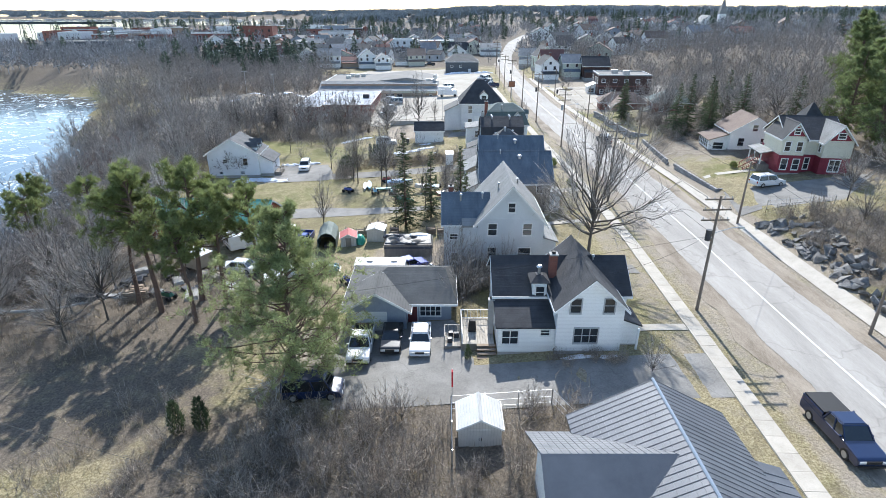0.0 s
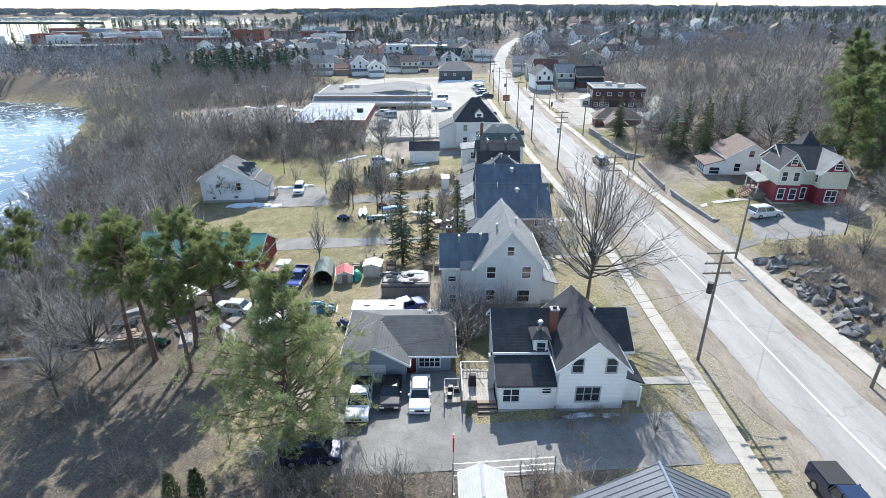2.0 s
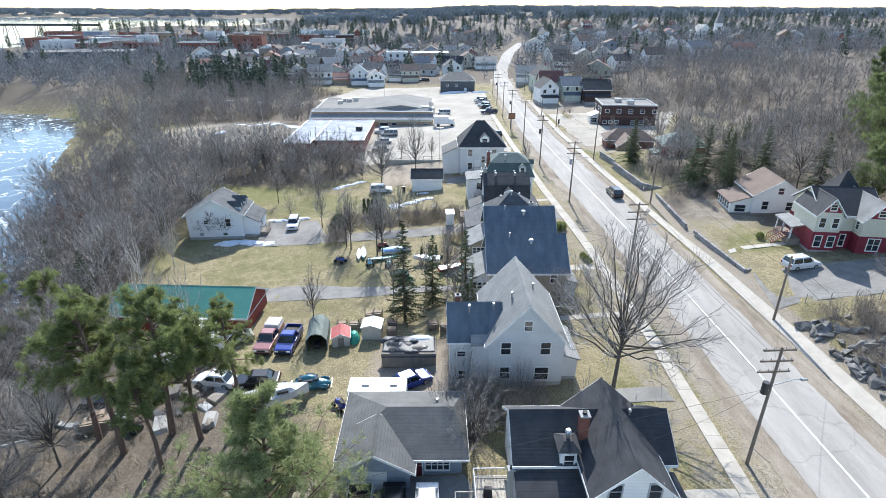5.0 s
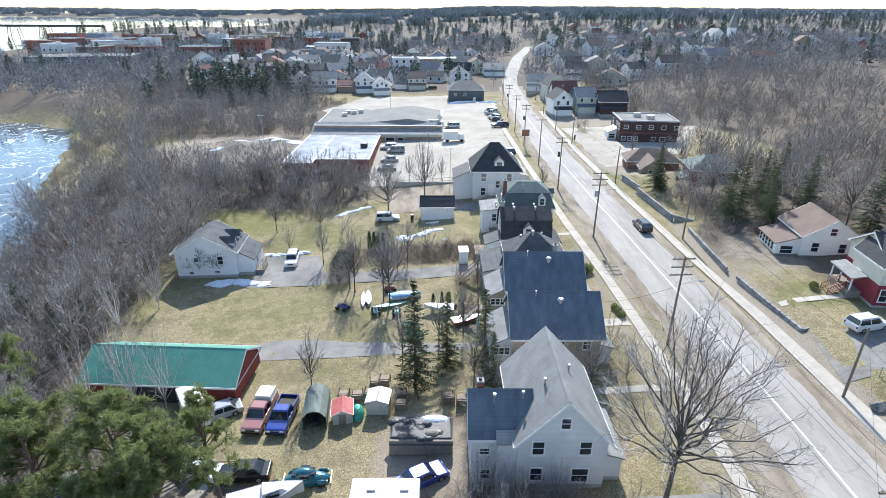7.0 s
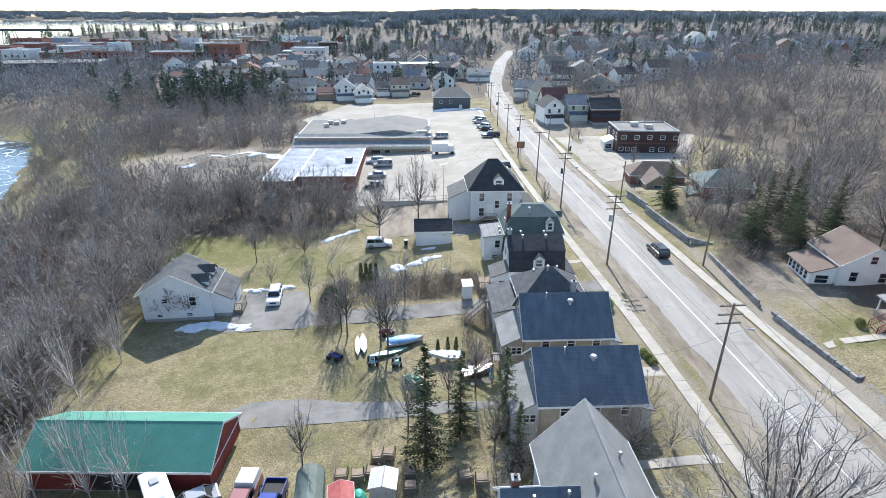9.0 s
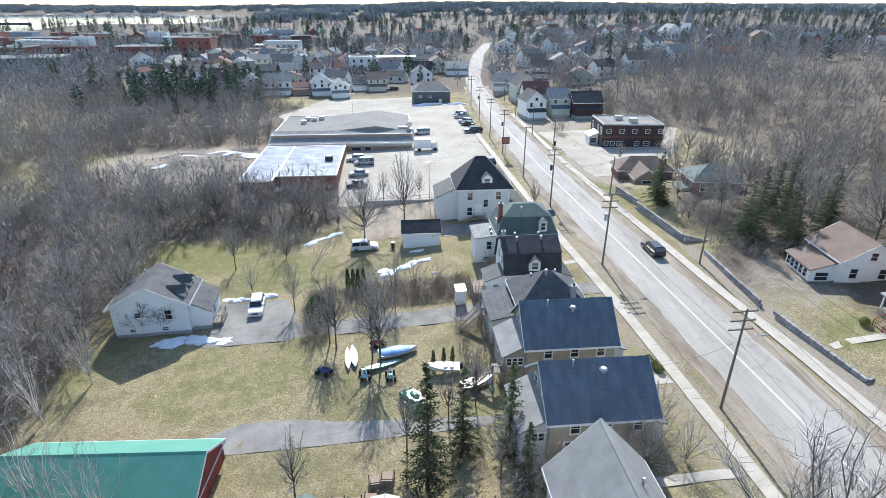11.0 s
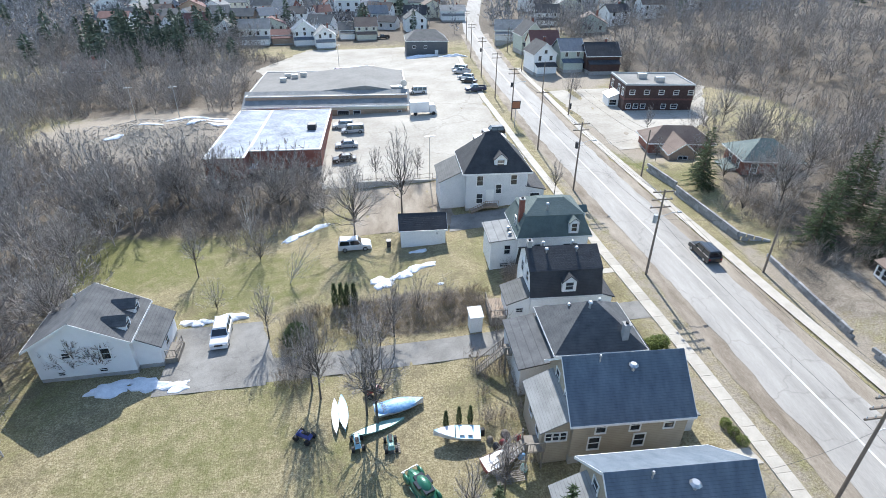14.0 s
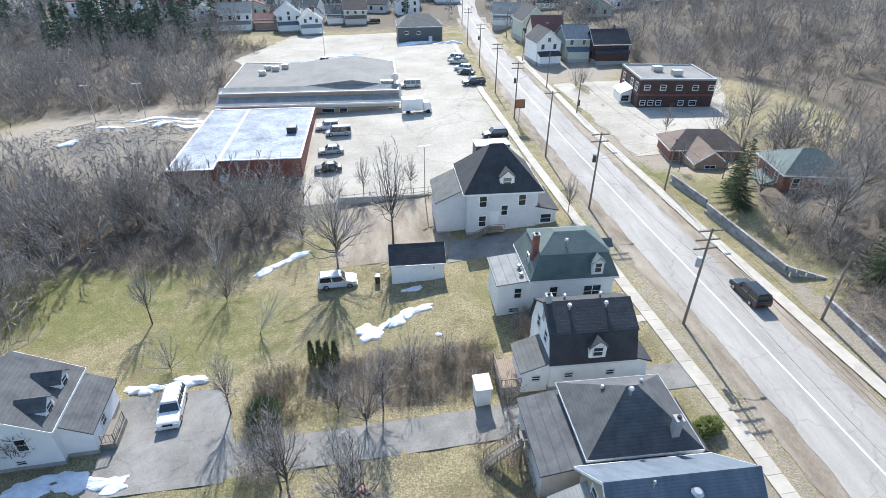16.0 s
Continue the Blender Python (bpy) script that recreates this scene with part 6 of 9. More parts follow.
for x, y, s in [(17.4, 91.6, 1.0), (18.3, 91.9, 1.0), (19.0, 92.0, 0.95), (20.3, 80.0, 0.6), (20.1, 80.9, 0.6), (19.9, 81.8, 0.6), (16.7, 43.6, 0.45), (46.0, 83.5, 0.7)]:
    plant("hedge_shrub", HEDGE, x, y, s, rr.uniform(0, 360), "clipped green garden shrub", "shrub", "hedge shrubs")

# woods and brush, too many to count
WOOD = [join(dome_tree(100 + k, 7.8 + 0.4 * k, 3.6 + 0.4 * (k % 4), 12, 8, 5, 0.1, 0.03, 0.05 + 0.04 * (k % 3), 0.66, 2, 3)) for k in range(7)]
def brush_clump(seed):
    """A clump of thin bare stems with side twigs."""
    rng = np.random.default_rng(seed)
    n = 26
    b = np.stack([rng.normal(0, 0.5, n), rng.normal(0, 0.5, n), np.full(n, -0.1)], 1)
    t = b + np.stack([rng.normal(0, 0.45, n), rng.normal(0, 0.45, n), rng.uniform(1.2, 2.9, n)], 1)
    P, Q = [b], [t]
    for _ in range(9):
        k = rng.uniform(0.25, 0.95, (n, 1))
        p = b + (t - b) * k
        P.append(p), Q.append(p + (t - b) * 0.22 + rng.normal(0, 0.32, (n, 3)))
    return blade_arrays(np.concatenate(P), np.concatenate(Q), 0.016)


BRUSH = [brush_clump(120 + k) for k in range(6)]
FAR = [join(dome_tree(140 + k, 7.6 + 0.4 * k, 3.6 + 0.4 * (k % 4), 8, 5, 2, 0.16, 0.15, 0.12, 0.66, 2, 2)) for k in range(7)]
def far_conifer(seed):
    rng = np.random.default_rng(seed)
    n = 210
    t = rng.uniform(0.04, 1, n)
    full = (1 - t) ** 0.75 if seed % 3 == 1 else 1.1 * np.sin(np.pi * np.clip(t * 0.85 + 0.12, 0, 1)) ** 0.6
    a, r = rng.uniform(0, 6.28, n), (2.0 + 0.5 * (seed % 3)) * full * rng.uniform(0.5, 1.1, n) + 0.1
    d = np.stack([np.cos(a), np.sin(a), 0 * a], 1) * r[:, None]
    z = np.stack([0 * a, 0 * a, 11 * t + 0.5], 1)
    return join([blade_arrays(z + d * 0.25, z + d + np.stack([0 * a, 0 * a, rng.uniform(-0.5, 0.35, n)], 1), 0.34), tube_arrays([(np.array([0, 0, -0.5]), np.array([0, 0, 10.5]), 0.2, 0.05)], 3)])


FARSPRUCE = [far_conifer(150 + k) for k in range(4)]
rn = np.random.default_rng(5)


def inside(n, x0, x1, y0, y1, keep, lo=0.7, hi=1.25):
    out = []
    while len(out) < n:
        x, y = rn.uniform(x0, x1), rn.uniform(y0, y1)
        if keep(x, y):
            out.append((x, y, rn.uniform(lo, hi), rn.uniform(0, 6.28)))
    return out


def bank(x, y):
    return x > river_x(y) + 3


woods = inside(185, -100, -44, 40, 140, lambda x, y: bank(x, y) and not (-46 < x < -30 and 92 < y < 108) and x < -46 + 0.1 * (y - 60))
woods += inside(48, -60, -20, 121, 148, lambda x, y: bank(x, y) and (x < -21 or y > 126) and not (x > -44 and y > 144) and y > 131 + 0.06 * (x + 60))
woods += inside(70, -95, -58, 130, 200, lambda x, y: bank(x, y) and not ((x + 50) / 34) ** 2 + ((y - 172) / 20) ** 2 < 1)
woods += inside(330, -150, -42, 186, 285, lambda x, y: bank(x, y) and not (x > -50 and 216 < y < 280) and not (x > -44 and y < 215))
woods += inside(330, 100, 260, 60, 340, lambda x, y: True) + inside(560, 58, 150, 50, 330, lambda x, y: not (x < 68 and y < 102) and not (x < 84 and 146 < y < 200) and not (x < 62 and 120 < y < 140))
woods += inside(16, 56, 66, 106, 150, lambda x, y: not (x < 62 and 120 < y < 140))
scatter("bare_woods", WOOD, woods, TWIG, "dense leafless grey-brown woodland", "woods")
brush = inside(115, -14, 9.5, 17, 32, lambda x, y: not (0 < x < 5 and y > 26.5) and not (x > 4 and y < 25), 0.5, 1.2)
brush += inside(40, -28, -12, 16, 34, lambda x, y: rn.uniform() < 0.4, 0.4, 0.9)
brush += inside(40, -18, 3, 100, 105.5, lambda x, y: True, 0.35, 0.8) + inside(26, -20, -16, 93, 104, lambda x, y: True, 0.5, 1.0)
brush += inside(50, 1.5, 9, 49, 54.4, lambda x, y: True, 0.6, 1.2) + inside(60, -60, -24, 40, 64, lambda x, y: rn.uniform() < 0.7, 0.5, 1.1)
brush += inside(110, 40, 60, 36, 64, lambda x, y: x > 41, 0.5, 1.1) + inside(50, 41, 56, 100, 122, lambda x, y: True, 0.6, 1.2)
brush += inside(220, -85, -40, 50, 125, lambda x, y: bank(x, y) and x < -46, 0.7, 1.5) + inside(60, -44, -20, 122, 147, lambda x, y: True, 0.7, 1.4)
brush += inside(60, 6.2, 8.4, 104.8, 108.6, lambda x, y: rn.uniform() < 0.7, 0.4, 0.7) + inside(26, 0, 4.5, 80, 94, lambda x, y: True, 0.4, 0.9) + inside(24, 8.5, 15, 35.8, 37.3, lambda x, y: True, 0.3, 0.5)
brush += inside(220, 58, 120, 60, 240, lambda x, y: not (x < 68 and y < 102) and not (x < 84 and 146 < y < 200), 0.8, 1.8)
brush += inside(300, -130, -42, 140, 260, lambda x, y: bank(x, y) and not ((x + 50) / 34) ** 2 + ((y - 172) / 20) ** 2 < 1 and not 220 < y < 248, 0.8, 1.6)
scatter("dry_brush", BRUSH, brush, BUSHTWIG, "tangled leafless brush and saplings", "brush")
scatter("red_brush", BRUSH, inside(60, -84, -58, 108, 150, lambda x, y: bank(x, y) and x < river_x(y) + 20, 0.8, 1.5), REDTWIG, "reddish dogwood brush along the river bank", "brush")


def open_town(x, y):
    return not abs(x - float(np.interp(y, *zip(*CENTRE)))) < 8 and not (y > 1230 and x < -330 - 0.12 * (y - 640)) and x > river_x(y) + 6 and not (-78 < x < 20 and 216 < y < 275)


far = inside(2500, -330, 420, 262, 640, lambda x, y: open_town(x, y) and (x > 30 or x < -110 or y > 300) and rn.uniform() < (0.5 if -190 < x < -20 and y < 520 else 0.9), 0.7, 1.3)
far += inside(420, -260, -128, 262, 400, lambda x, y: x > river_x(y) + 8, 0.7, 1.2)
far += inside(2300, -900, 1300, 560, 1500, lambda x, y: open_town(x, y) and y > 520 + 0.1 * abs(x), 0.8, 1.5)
# the pale grey of these trees includes painted distance haze
scatter("far_woods", FAR, far, HAZETWIG, "leafless trees among distant houses, haze painted into their grey", "woods")
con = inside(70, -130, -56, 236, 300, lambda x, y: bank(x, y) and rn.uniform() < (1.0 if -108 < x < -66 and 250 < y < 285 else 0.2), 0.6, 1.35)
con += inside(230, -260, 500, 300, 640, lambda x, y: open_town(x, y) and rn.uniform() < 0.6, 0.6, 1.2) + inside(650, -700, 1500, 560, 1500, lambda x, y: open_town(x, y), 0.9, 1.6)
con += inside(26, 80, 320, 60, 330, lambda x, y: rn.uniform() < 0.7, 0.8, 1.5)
# these conifers get the green that is paled for haze
scatter("far_conifers", FARSPRUCE, con, HAZEGREEN, "dark distant spruces and pines, green paled by painted haze", "woods")
# wooded hills at the horizon; the blue-grey colour has distance haze painted in
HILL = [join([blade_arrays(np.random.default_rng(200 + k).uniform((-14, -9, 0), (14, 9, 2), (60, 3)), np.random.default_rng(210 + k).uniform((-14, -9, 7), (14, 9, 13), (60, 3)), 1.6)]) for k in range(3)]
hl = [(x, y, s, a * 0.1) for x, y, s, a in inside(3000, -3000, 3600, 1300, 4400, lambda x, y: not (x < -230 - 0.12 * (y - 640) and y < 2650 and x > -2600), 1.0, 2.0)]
scatter("horizon_forest", HILL, hl, mat("hazed_distant_forest", (0.2, 0.225, 0.24), (0.28, 0.3, 0.31), 0.95, scale=0.01, fine=0.1, bump=0), "forest along the horizon, blue-grey from haze painted into its colour", "woods")
# tufts of dry grass where the yards are rough
TUFT = [needles(np.random.default_rng(300 + k), [(0, 0, 0.02)] * 1, 9, 0.45, 0.018, 0.9) for k in range(3)]
tu = inside(1500, -20, 4, 99, 106, lambda x, y: True, 0.6, 1.5) + inside(1500, -30, 10, 16, 33, lambda x, y: not (0 < x < 5 and y > 26.5) and not (x > 4 and y < 25), 0.5, 1.2) + inside(900, 39.5, 58, 38, 66, lambda x, y: True, 0.6, 1.4) + inside(800, -60, -24, 38, 62, lambda x, y: True, 0.6, 1.3)
scatter("grass_tufts", TUFT, tu, DRYGRASS, "tufts of dry winter grass", "grass")

# ---- street furniture ----
def local(name, label="", category="", group="", kind=""):
    """A thing built round its own origin; place it with put()."""
    e = new(name)
    e.empty_display_size = 0.2
    ORIGIN[e] = Vector((0, 0, 0))
    return tagged(e, label, category, group, kind)


def put(e, x, y, turn=0.0, z=None, lift=0.0):
    e.matrix_world = pose(x, y, (float(ground_z(x, y)) if z is None else z) + lift, 0, 0, turn)
    return e


def utility_pole(h, arms, can, lamp, label):
    e = local("utility_pole", label, "utility pole", "utility poles")
    part("shaft", MB().tube((0, 0, -0.5), (0, 0, h), 0.15, 0.1, 10), POLEWOOD, e)
    for k in range(arms):
        z = h - 0.35 - 0.95 * k
        a = part("crossarm", MB().box(-1.25, 1.25, 0.1, 0.22, z - 0.07, z + 0.07), POLEWOOD, e)
        for x in (-1.1, -0.45, 0.45, 1.1):
            part("insulator", MB().tube((x, 0.16, z + 0.07), (x, 0.16, z + 0.26), 0.045, 0.03, 6), GREYTRIM, a)
    if can:
        t = part("transformer", MB().tube((-0.42, 0, h - 4.1), (-0.42, 0, h - 3.1), 0.25, n=12), GREYTRIM if can == 2 else DARKTRIM, e)
        part("bracket", MB().box(-0.3, 0, -0.06, 0.06, h - 3.9, h - 3.75), GALV, t)
    if lamp:
        a = part("lamp_arm", MB().tube((0.1, 0, h - 3.4), (1.6, 0, h - 2.95), 0.035).tube((1.6, 0, h - 2.95), (2.3, 0, h - 2.95), 0.035), GALV, e)
        part("lamp_head", MB().hexa([(2.2, -0.12, h - 3.05), (2.75, -0.08, h - 3.05), (2.75, 0.08, h - 3.05), (2.2, 0.12, h - 3.05)], [(2.2, -0.1, h - 2.88), (2.7, -0.05, h - 2.9), (2.7, 0.05, h - 2.9), (2.2, 0.1, h - 2.88)]), GALV, a)
    return e


LEFT = [(24.2, 8), (23.8, 44.0), (23.8, 74.1), (23.1, 104.7), (22.2, 130.1), (21.4, 149.5), (20.8, 170.4), (20.7, 189.4), (21.6, 216), (23.0, 246), (27, 285)]
RIGHT = [(36.9, 12), (37.0, 39.8), (37.9, 64.9), (37.6, 103.7), (35.6, 134.6), (34.6, 172.3), (34.1, 193.1), (35.3, 222), (38, 256)]
for k, (x, y) in enumerate(LEFT):
    put(utility_pole(11.2, 1 if k == 5 else 3 if k in (1, 2, 3) else 2, (0, 1, 0, 2, 1, 0, 1, 0, 1, 0, 0)[k], k in (1, 2, 3, 4, 6, 8), "weathered wooden utility pole with crossarms beside the pavement"), x, y, 3)
for k, (x, y) in enumerate(RIGHT):
    put(utility_pole(8.2, 0, 0, k == 8, "plain weathered wooden pole on the hill side"), x, y, 180)


def wire(p, q, sag, r=0.012):
    mb, n = MB(), 8
    pts = [Vector(p).lerp(Vector(q), i / n) - Vector((0, 0, sag * 4 * (i / n) * (1 - i / n))) for i in range(n + 1)]
    mb.polytube(pts, r, 3)
    e = thing("overhead_wire", tuple(p), "thin dark overhead power cable between poles", "cable", "overhead wires")
    part("cable", mb, WIRE, e)


def gz(x, y):
    return float(ground_z(x, y))


for (x0, y0), (x1, y1) in zip(LEFT[1:6], LEFT[2:7]):
    for dx, dz in ((-1.1, 11.1), (1.1, 11.1), (0.45, 10.15), (0.1, 7.6)):
        wire((x0 + dx, y0, gz(x0, y0) + dz), (x1 + dx, y1, gz(x1, y1) + dz), 0.5)
for (x0, y0), (x1, y1) in zip(RIGHT[1:5], RIGHT[2:6]):
    for dz in (8.0, 6.6):
        wire((x0, y0, gz(x0, y0) + dz), (x1, y1, gz(x1, y1) + dz), 0.6, 0.016)
for a, b in (((23.8, 44, 8.4), (37.9, 64.9, 9.5)), ((23.8, 44, 8.3), (-36, 31.5, 5.2)), ((23.8, 44, 8.6), (14.5, 41.5, 5.8)), ((23.8, 74.1, 9.2), (14.8, 73, 7.6)), ((23.1, 104.7, 9.6), (37.6, 103.7, 10.0)), ((22.2, 130.1, 9.6), (36.0, 134.6, 9.6)), ((24.2, 8, 7.6), (-30, 26, 4.4))):
    wire(a, b, 0.5)


def board_sign(x, y, h, w, bh, label, face, turn=0):
    e = local("pole_sign", label, "sign")
    part("post", MB().tube((0, 0, -0.3), (0, 0, h), 0.09, n=8), GALV, e)
    b = part("sign_board", MB().box(-w / 2, w / 2, -0.12, 0.12, h - bh, h), DARKTRIM, e, bevel=0.03)
    part("panel", MB().box(-w / 2 + 0.15, w / 2 - 0.15, -0.14, -0.12, h - bh + 0.15, h - 0.15), face, b)
    put(e, x, y, turn)


board_sign(20.2, 164.5, 5.6, 1.9, 1.7, "square dark pole sign at the lot entrance", plain("sign_brown", (0.3, 0.12, 0.06), 0.5))
board_sign(36.0, 175.5, 1.9, 0.5, 1.3, "small dark roadside post sign", DARKTRIM)
for x, y, h in ((-0.2, 140.3, 8), (-30, 180, 0.1), (-21, 228, 9), (-55, 182, 7), (-62, 176, 7)):
    if h > 1:
        e = local("lamp_post", "slim metal lamp post with two heads", "lamp post", "lamp posts")
        part("post", MB().tube((0, 0, -0.3), (0, 0, h), 0.08, 0.06, 8), GALV, e)
        for s in (-1, 1):
            part("lamp_head", MB().box(s * 0.1, s * 0.9, -0.12, 0.12, h, h + 0.12) if s > 0 else MB().box(-0.9, -0.1, -0.12, 0.12, h, h + 0.12), GALV, e)
        put(e, x, y, 15)


# ---- vehicles ----
def paint(name, c):
    m = mat(name, c, tuple(v * 0.85 for v in c), 0.3, 0.15, 1.0, 20.0, 0.0)
    m.node_tree.nodes["Principled BSDF"].inputs["Coat Weight"].default_value = 0.6
    m.node_tree.nodes["Principled BSDF"].inputs["Coat Roughness"].default_value = 0.08
    return m


PW, PB, PBLUE, PSIL, PDKBLUE = paint("paint_white", (0.75, 0.75, 0.75)), paint("paint_black", (0.012, 0.012, 0.014)), paint("paint_blue", (0.03, 0.06, 0.3)), paint("paint_silver", (0.42, 0.43, 0.45)), paint("paint_navy", (0.012, 0.025, 0.075))
PGREEN, PTEAL, PROSE, PBURG = paint("paint_green", (0.02, 0.13, 0.07)), paint("paint_teal", (0.02, 0.12, 0.16)), paint("paint_faded_rose", (0.36, 0.16, 0.15)), paint("paint_burgundy", (0.13, 0.02, 0.025))
LAMPC, TAILC = plain("headlamp_lens", (0.7, 0.7, 0.68), 0.15), plain("tail_lamp_lens", (0.35, 0.02, 0.02), 0.2)


def car(label, category, L, W, H, p, cab, style="car", roof=None):
    """A road vehicle with its front towards +y. cab: rear and front of the cabin at the belt and at the roof, as parts of the length."""
    e = local("parked_" + category.replace(" ", "_"), label, category)
    belt, g = H * (0.6 if style != "van" else 0.5), 0.24 * (1.35 if style == "pickup" else 1)
    h = W / 2
    nose = belt * 0.86
    prof = [(-L / 2 + 0.06, g), (L / 2 - 0.1, g), (L / 2, g + 0.22), (L / 2 - 0.04, nose - 0.1), (L / 2 - 0.22, nose), (cab[1] * L, belt), (-L / 2 + 0.1, belt), (-L / 2, belt - 0.2), (-L / 2, g + 0.2)]
    part("body", MB().prism(prof, "x", -h, h), p, e, bevel=0.09)
    r0, r1, t0, t1 = cab[0] * L, cab[1] * L, cab[2] * L, cab[3] * L
    k, kt = h - 0.07, h - 0.24
    z0, z1 = belt - 0.03, H - 0.05
    glass = MB().hexa([(-k, r0, z0), (k, r0, z0), (k, r1, z0), (-k, r1, z0)], [(-kt, t0, z1), (kt, t0, z1), (kt, t1, z1), (-kt, t1, z1)])
    part("glasshouse", glass, CARGLASS, e, "dark tinted glass")
    part("roof", MB().hexa([(-kt - 0.05, t0 - 0.08, H - 0.11), (kt + 0.05, t0 - 0.08, H - 0.11), (kt + 0.05, t1 + 0.08, H - 0.11), (-kt - 0.05, t1 + 0.08, H - 0.11)],
                           [(-kt + 0.08, t0 + 0.06, H), (kt - 0.08, t0 + 0.06, H), (kt - 0.08, t1 - 0.08, H), (-kt + 0.08, t1 - 0.08, H)]), roof or p, e)
    mid = [0.5] if style != "van" else [0.33, 0.66]
    for s in (-1, 1):
        for m, r in [(0, 0.07), (1, 0.05)] + [(m, 0.05) for m in mid]:
            part("pillar", MB().tube((s * (k + 0.01), r0 + (r1 - r0) * m, z0), (s * (kt + 0.02), t0 + (t1 - t0) * m, z1), r, n=5), p, e)
        part("mirror", MB().box(s * (h + 0.02) - 0.09, s * (h + 0.02) + 0.09, r1 - 0.45, r1 - 0.3, belt, belt + 0.15), p, e, bevel=0.03)
        part("headlight", MB().box(s * (h - 0.3) - 0.2, s * (h - 0.3) + 0.2, L / 2 - 0.14, L / 2 + 0.005, nose - 0.3, nose - 0.13), LAMPC, e)
        part("tail_light", MB().box(s * (h - 0.16) - 0.1, s * (h - 0.16) + 0.1, -L / 2 - 0.012, -L / 2 + 0.1, belt - 0.38, belt - 0.14), TAILC, e)
        for y in (-L * 0.3, L * 0.31):
            r = 0.33 if style == "car" else 0.38
            x = s * (h - 0.1)
            ty = part("wheel", MB().tube((x - 0.12, y, r), (x + 0.12, y, r), r, n=16), BLACKRUB, e, "black rubber tyre")
            part("rim", MB().tube((x + s * 0.115, y, r), (x + s * 0.135, y, r), r * 0.62, n=12), GALV, ty)
    part("bumper", MB().box(-h + 0.05, h - 0.05, L / 2 - 0.03, L / 2 + 0.05, g + 0.02, g + 0.2), BLACKRUB if style == "pickup" else p, e, bevel=0.03)
    part("grille", MB().box(-h * 0.45, h * 0.45, L / 2 - 0.06, L / 2 + 0.012, nose - 0.32, nose - 0.12), BLACKRUB, e)
    if style == "pickup":
        z = belt
        b0, b1 = -L / 2 + 0.06, r0 - 0.06
        part("bed", MB().box(-h + 0.1, h - 0.1, b0 + 0.08, b1, z - 0.02, z + 0.02), BLACKRUB, e)
        part("bed_side", MB().box(-h + 0.02, -h + 0.1, b0, b1, z - 0.05, z + 0.3), p, e)
        part("bed_side", MB().box(h - 0.1, h - 0.02, b0, b1, z - 0.05, z + 0.3), p, e)
        part("tailgate", MB().box(-h + 0.1, h - 0.1, b0, b0 + 0.07, z - 0.05, z + 0.3), p, e)
    return e


SEDAN, SUV, PICK, VAN = (-0.36, 0.24, -0.24, 0.1), (-0.47, 0.22, -0.42, 0.1), (-0.12, 0.25, -0.08, 0.13), (-0.49, 0.33, -0.47, 0.22)


def sedan(label, p, L=4.6, roof=None):
    return car(label, "car", L, 1.8, 1.45, p, SEDAN, roof=roof)


def suv(label, p, L=4.7, roof=None):
    return car(label, "suv", L, 1.88, 1.72, p, SUV, roof=roof)


def pickup(label, p, L=5.6, roof=None):
    return car(label, "pickup truck", L, 1.98, 1.85, p, PICK, "pickup", roof)


def van(label, p, L=4.9, roof=None):
    return car(label, "van", L, 1.9, 1.85, p, VAN, "van", roof)


put(pickup("white pickup truck parked on the driveway", PW, 5.5), -7.2, 40.3, 180, lift=0.05)
put(sedan("black sedan parked by the bungalow door", PB, 4.3), -4.6, 41.2, 180, lift=0.05)
put(sedan("white sedan with dark sunroof on the driveway", PW, 4.7), -2.0, 40.8, 180, lift=0.05)
put(van("navy minivan parked under the pine", PDKBLUE, 4.7), -10.2, 34.4, -86, lift=0.04)
t = pickup("navy pickup truck with covered bed parked on the shoulder", PDKBLUE, 5.8)
part("bed_cover", MB().box(-0.9, 0.9, -2.8, -0.8, 1.42, 1.5), BLACKRUB, t)
put(t, 26.0, 27.4, 180, lift=0.05)
put(suv("black suv on the street", PB, 4.8), 32.4, 108.2, 1, lift=0.07)
put(suv("white suv parked on the pad beside the house", PW, 4.5), -26.7, 102.0, 186, lift=0.05)
put(suv("white station wagon standing under a bare tree", PW, 4.6), -12.6, 119.4, -86)
put(suv("white station wagon in the red house driveway", PW, 4.7), 46.2, 74.2, -78, lift=0.05)
put(pickup("faded rose pickup with white cap", PROSE, 5.6, PROSE), -21.0, 65.9, 176)
cap = part("cap", MB().hexa([(-0.92, -2.75, 1.4), (0.92, -2.75, 1.4), (0.92, -0.8, 1.4), (-0.92, -0.8, 1.4)], [(-0.8, -2.65, 2.0), (0.8, -2.65, 2.0), (0.8, -0.9, 2.0), (-0.8, -0.9, 2.0)]), PW, bpy.data.objects["parked_pickup_truck.002"], "white fibreglass truck cap", bevel=0.06)
put(pickup("bright blue pickup truck on the grass", PBLUE, 5.0), -18.5, 65.3, 176)
put(sedan("old grey car beside the green-roofed shed", PSIL, 4.5), -25.4, 66.4, 120)
put(sedan("blue car under a pale sheet", PBLUE, 4.6), -4.0, 56.6, -60)
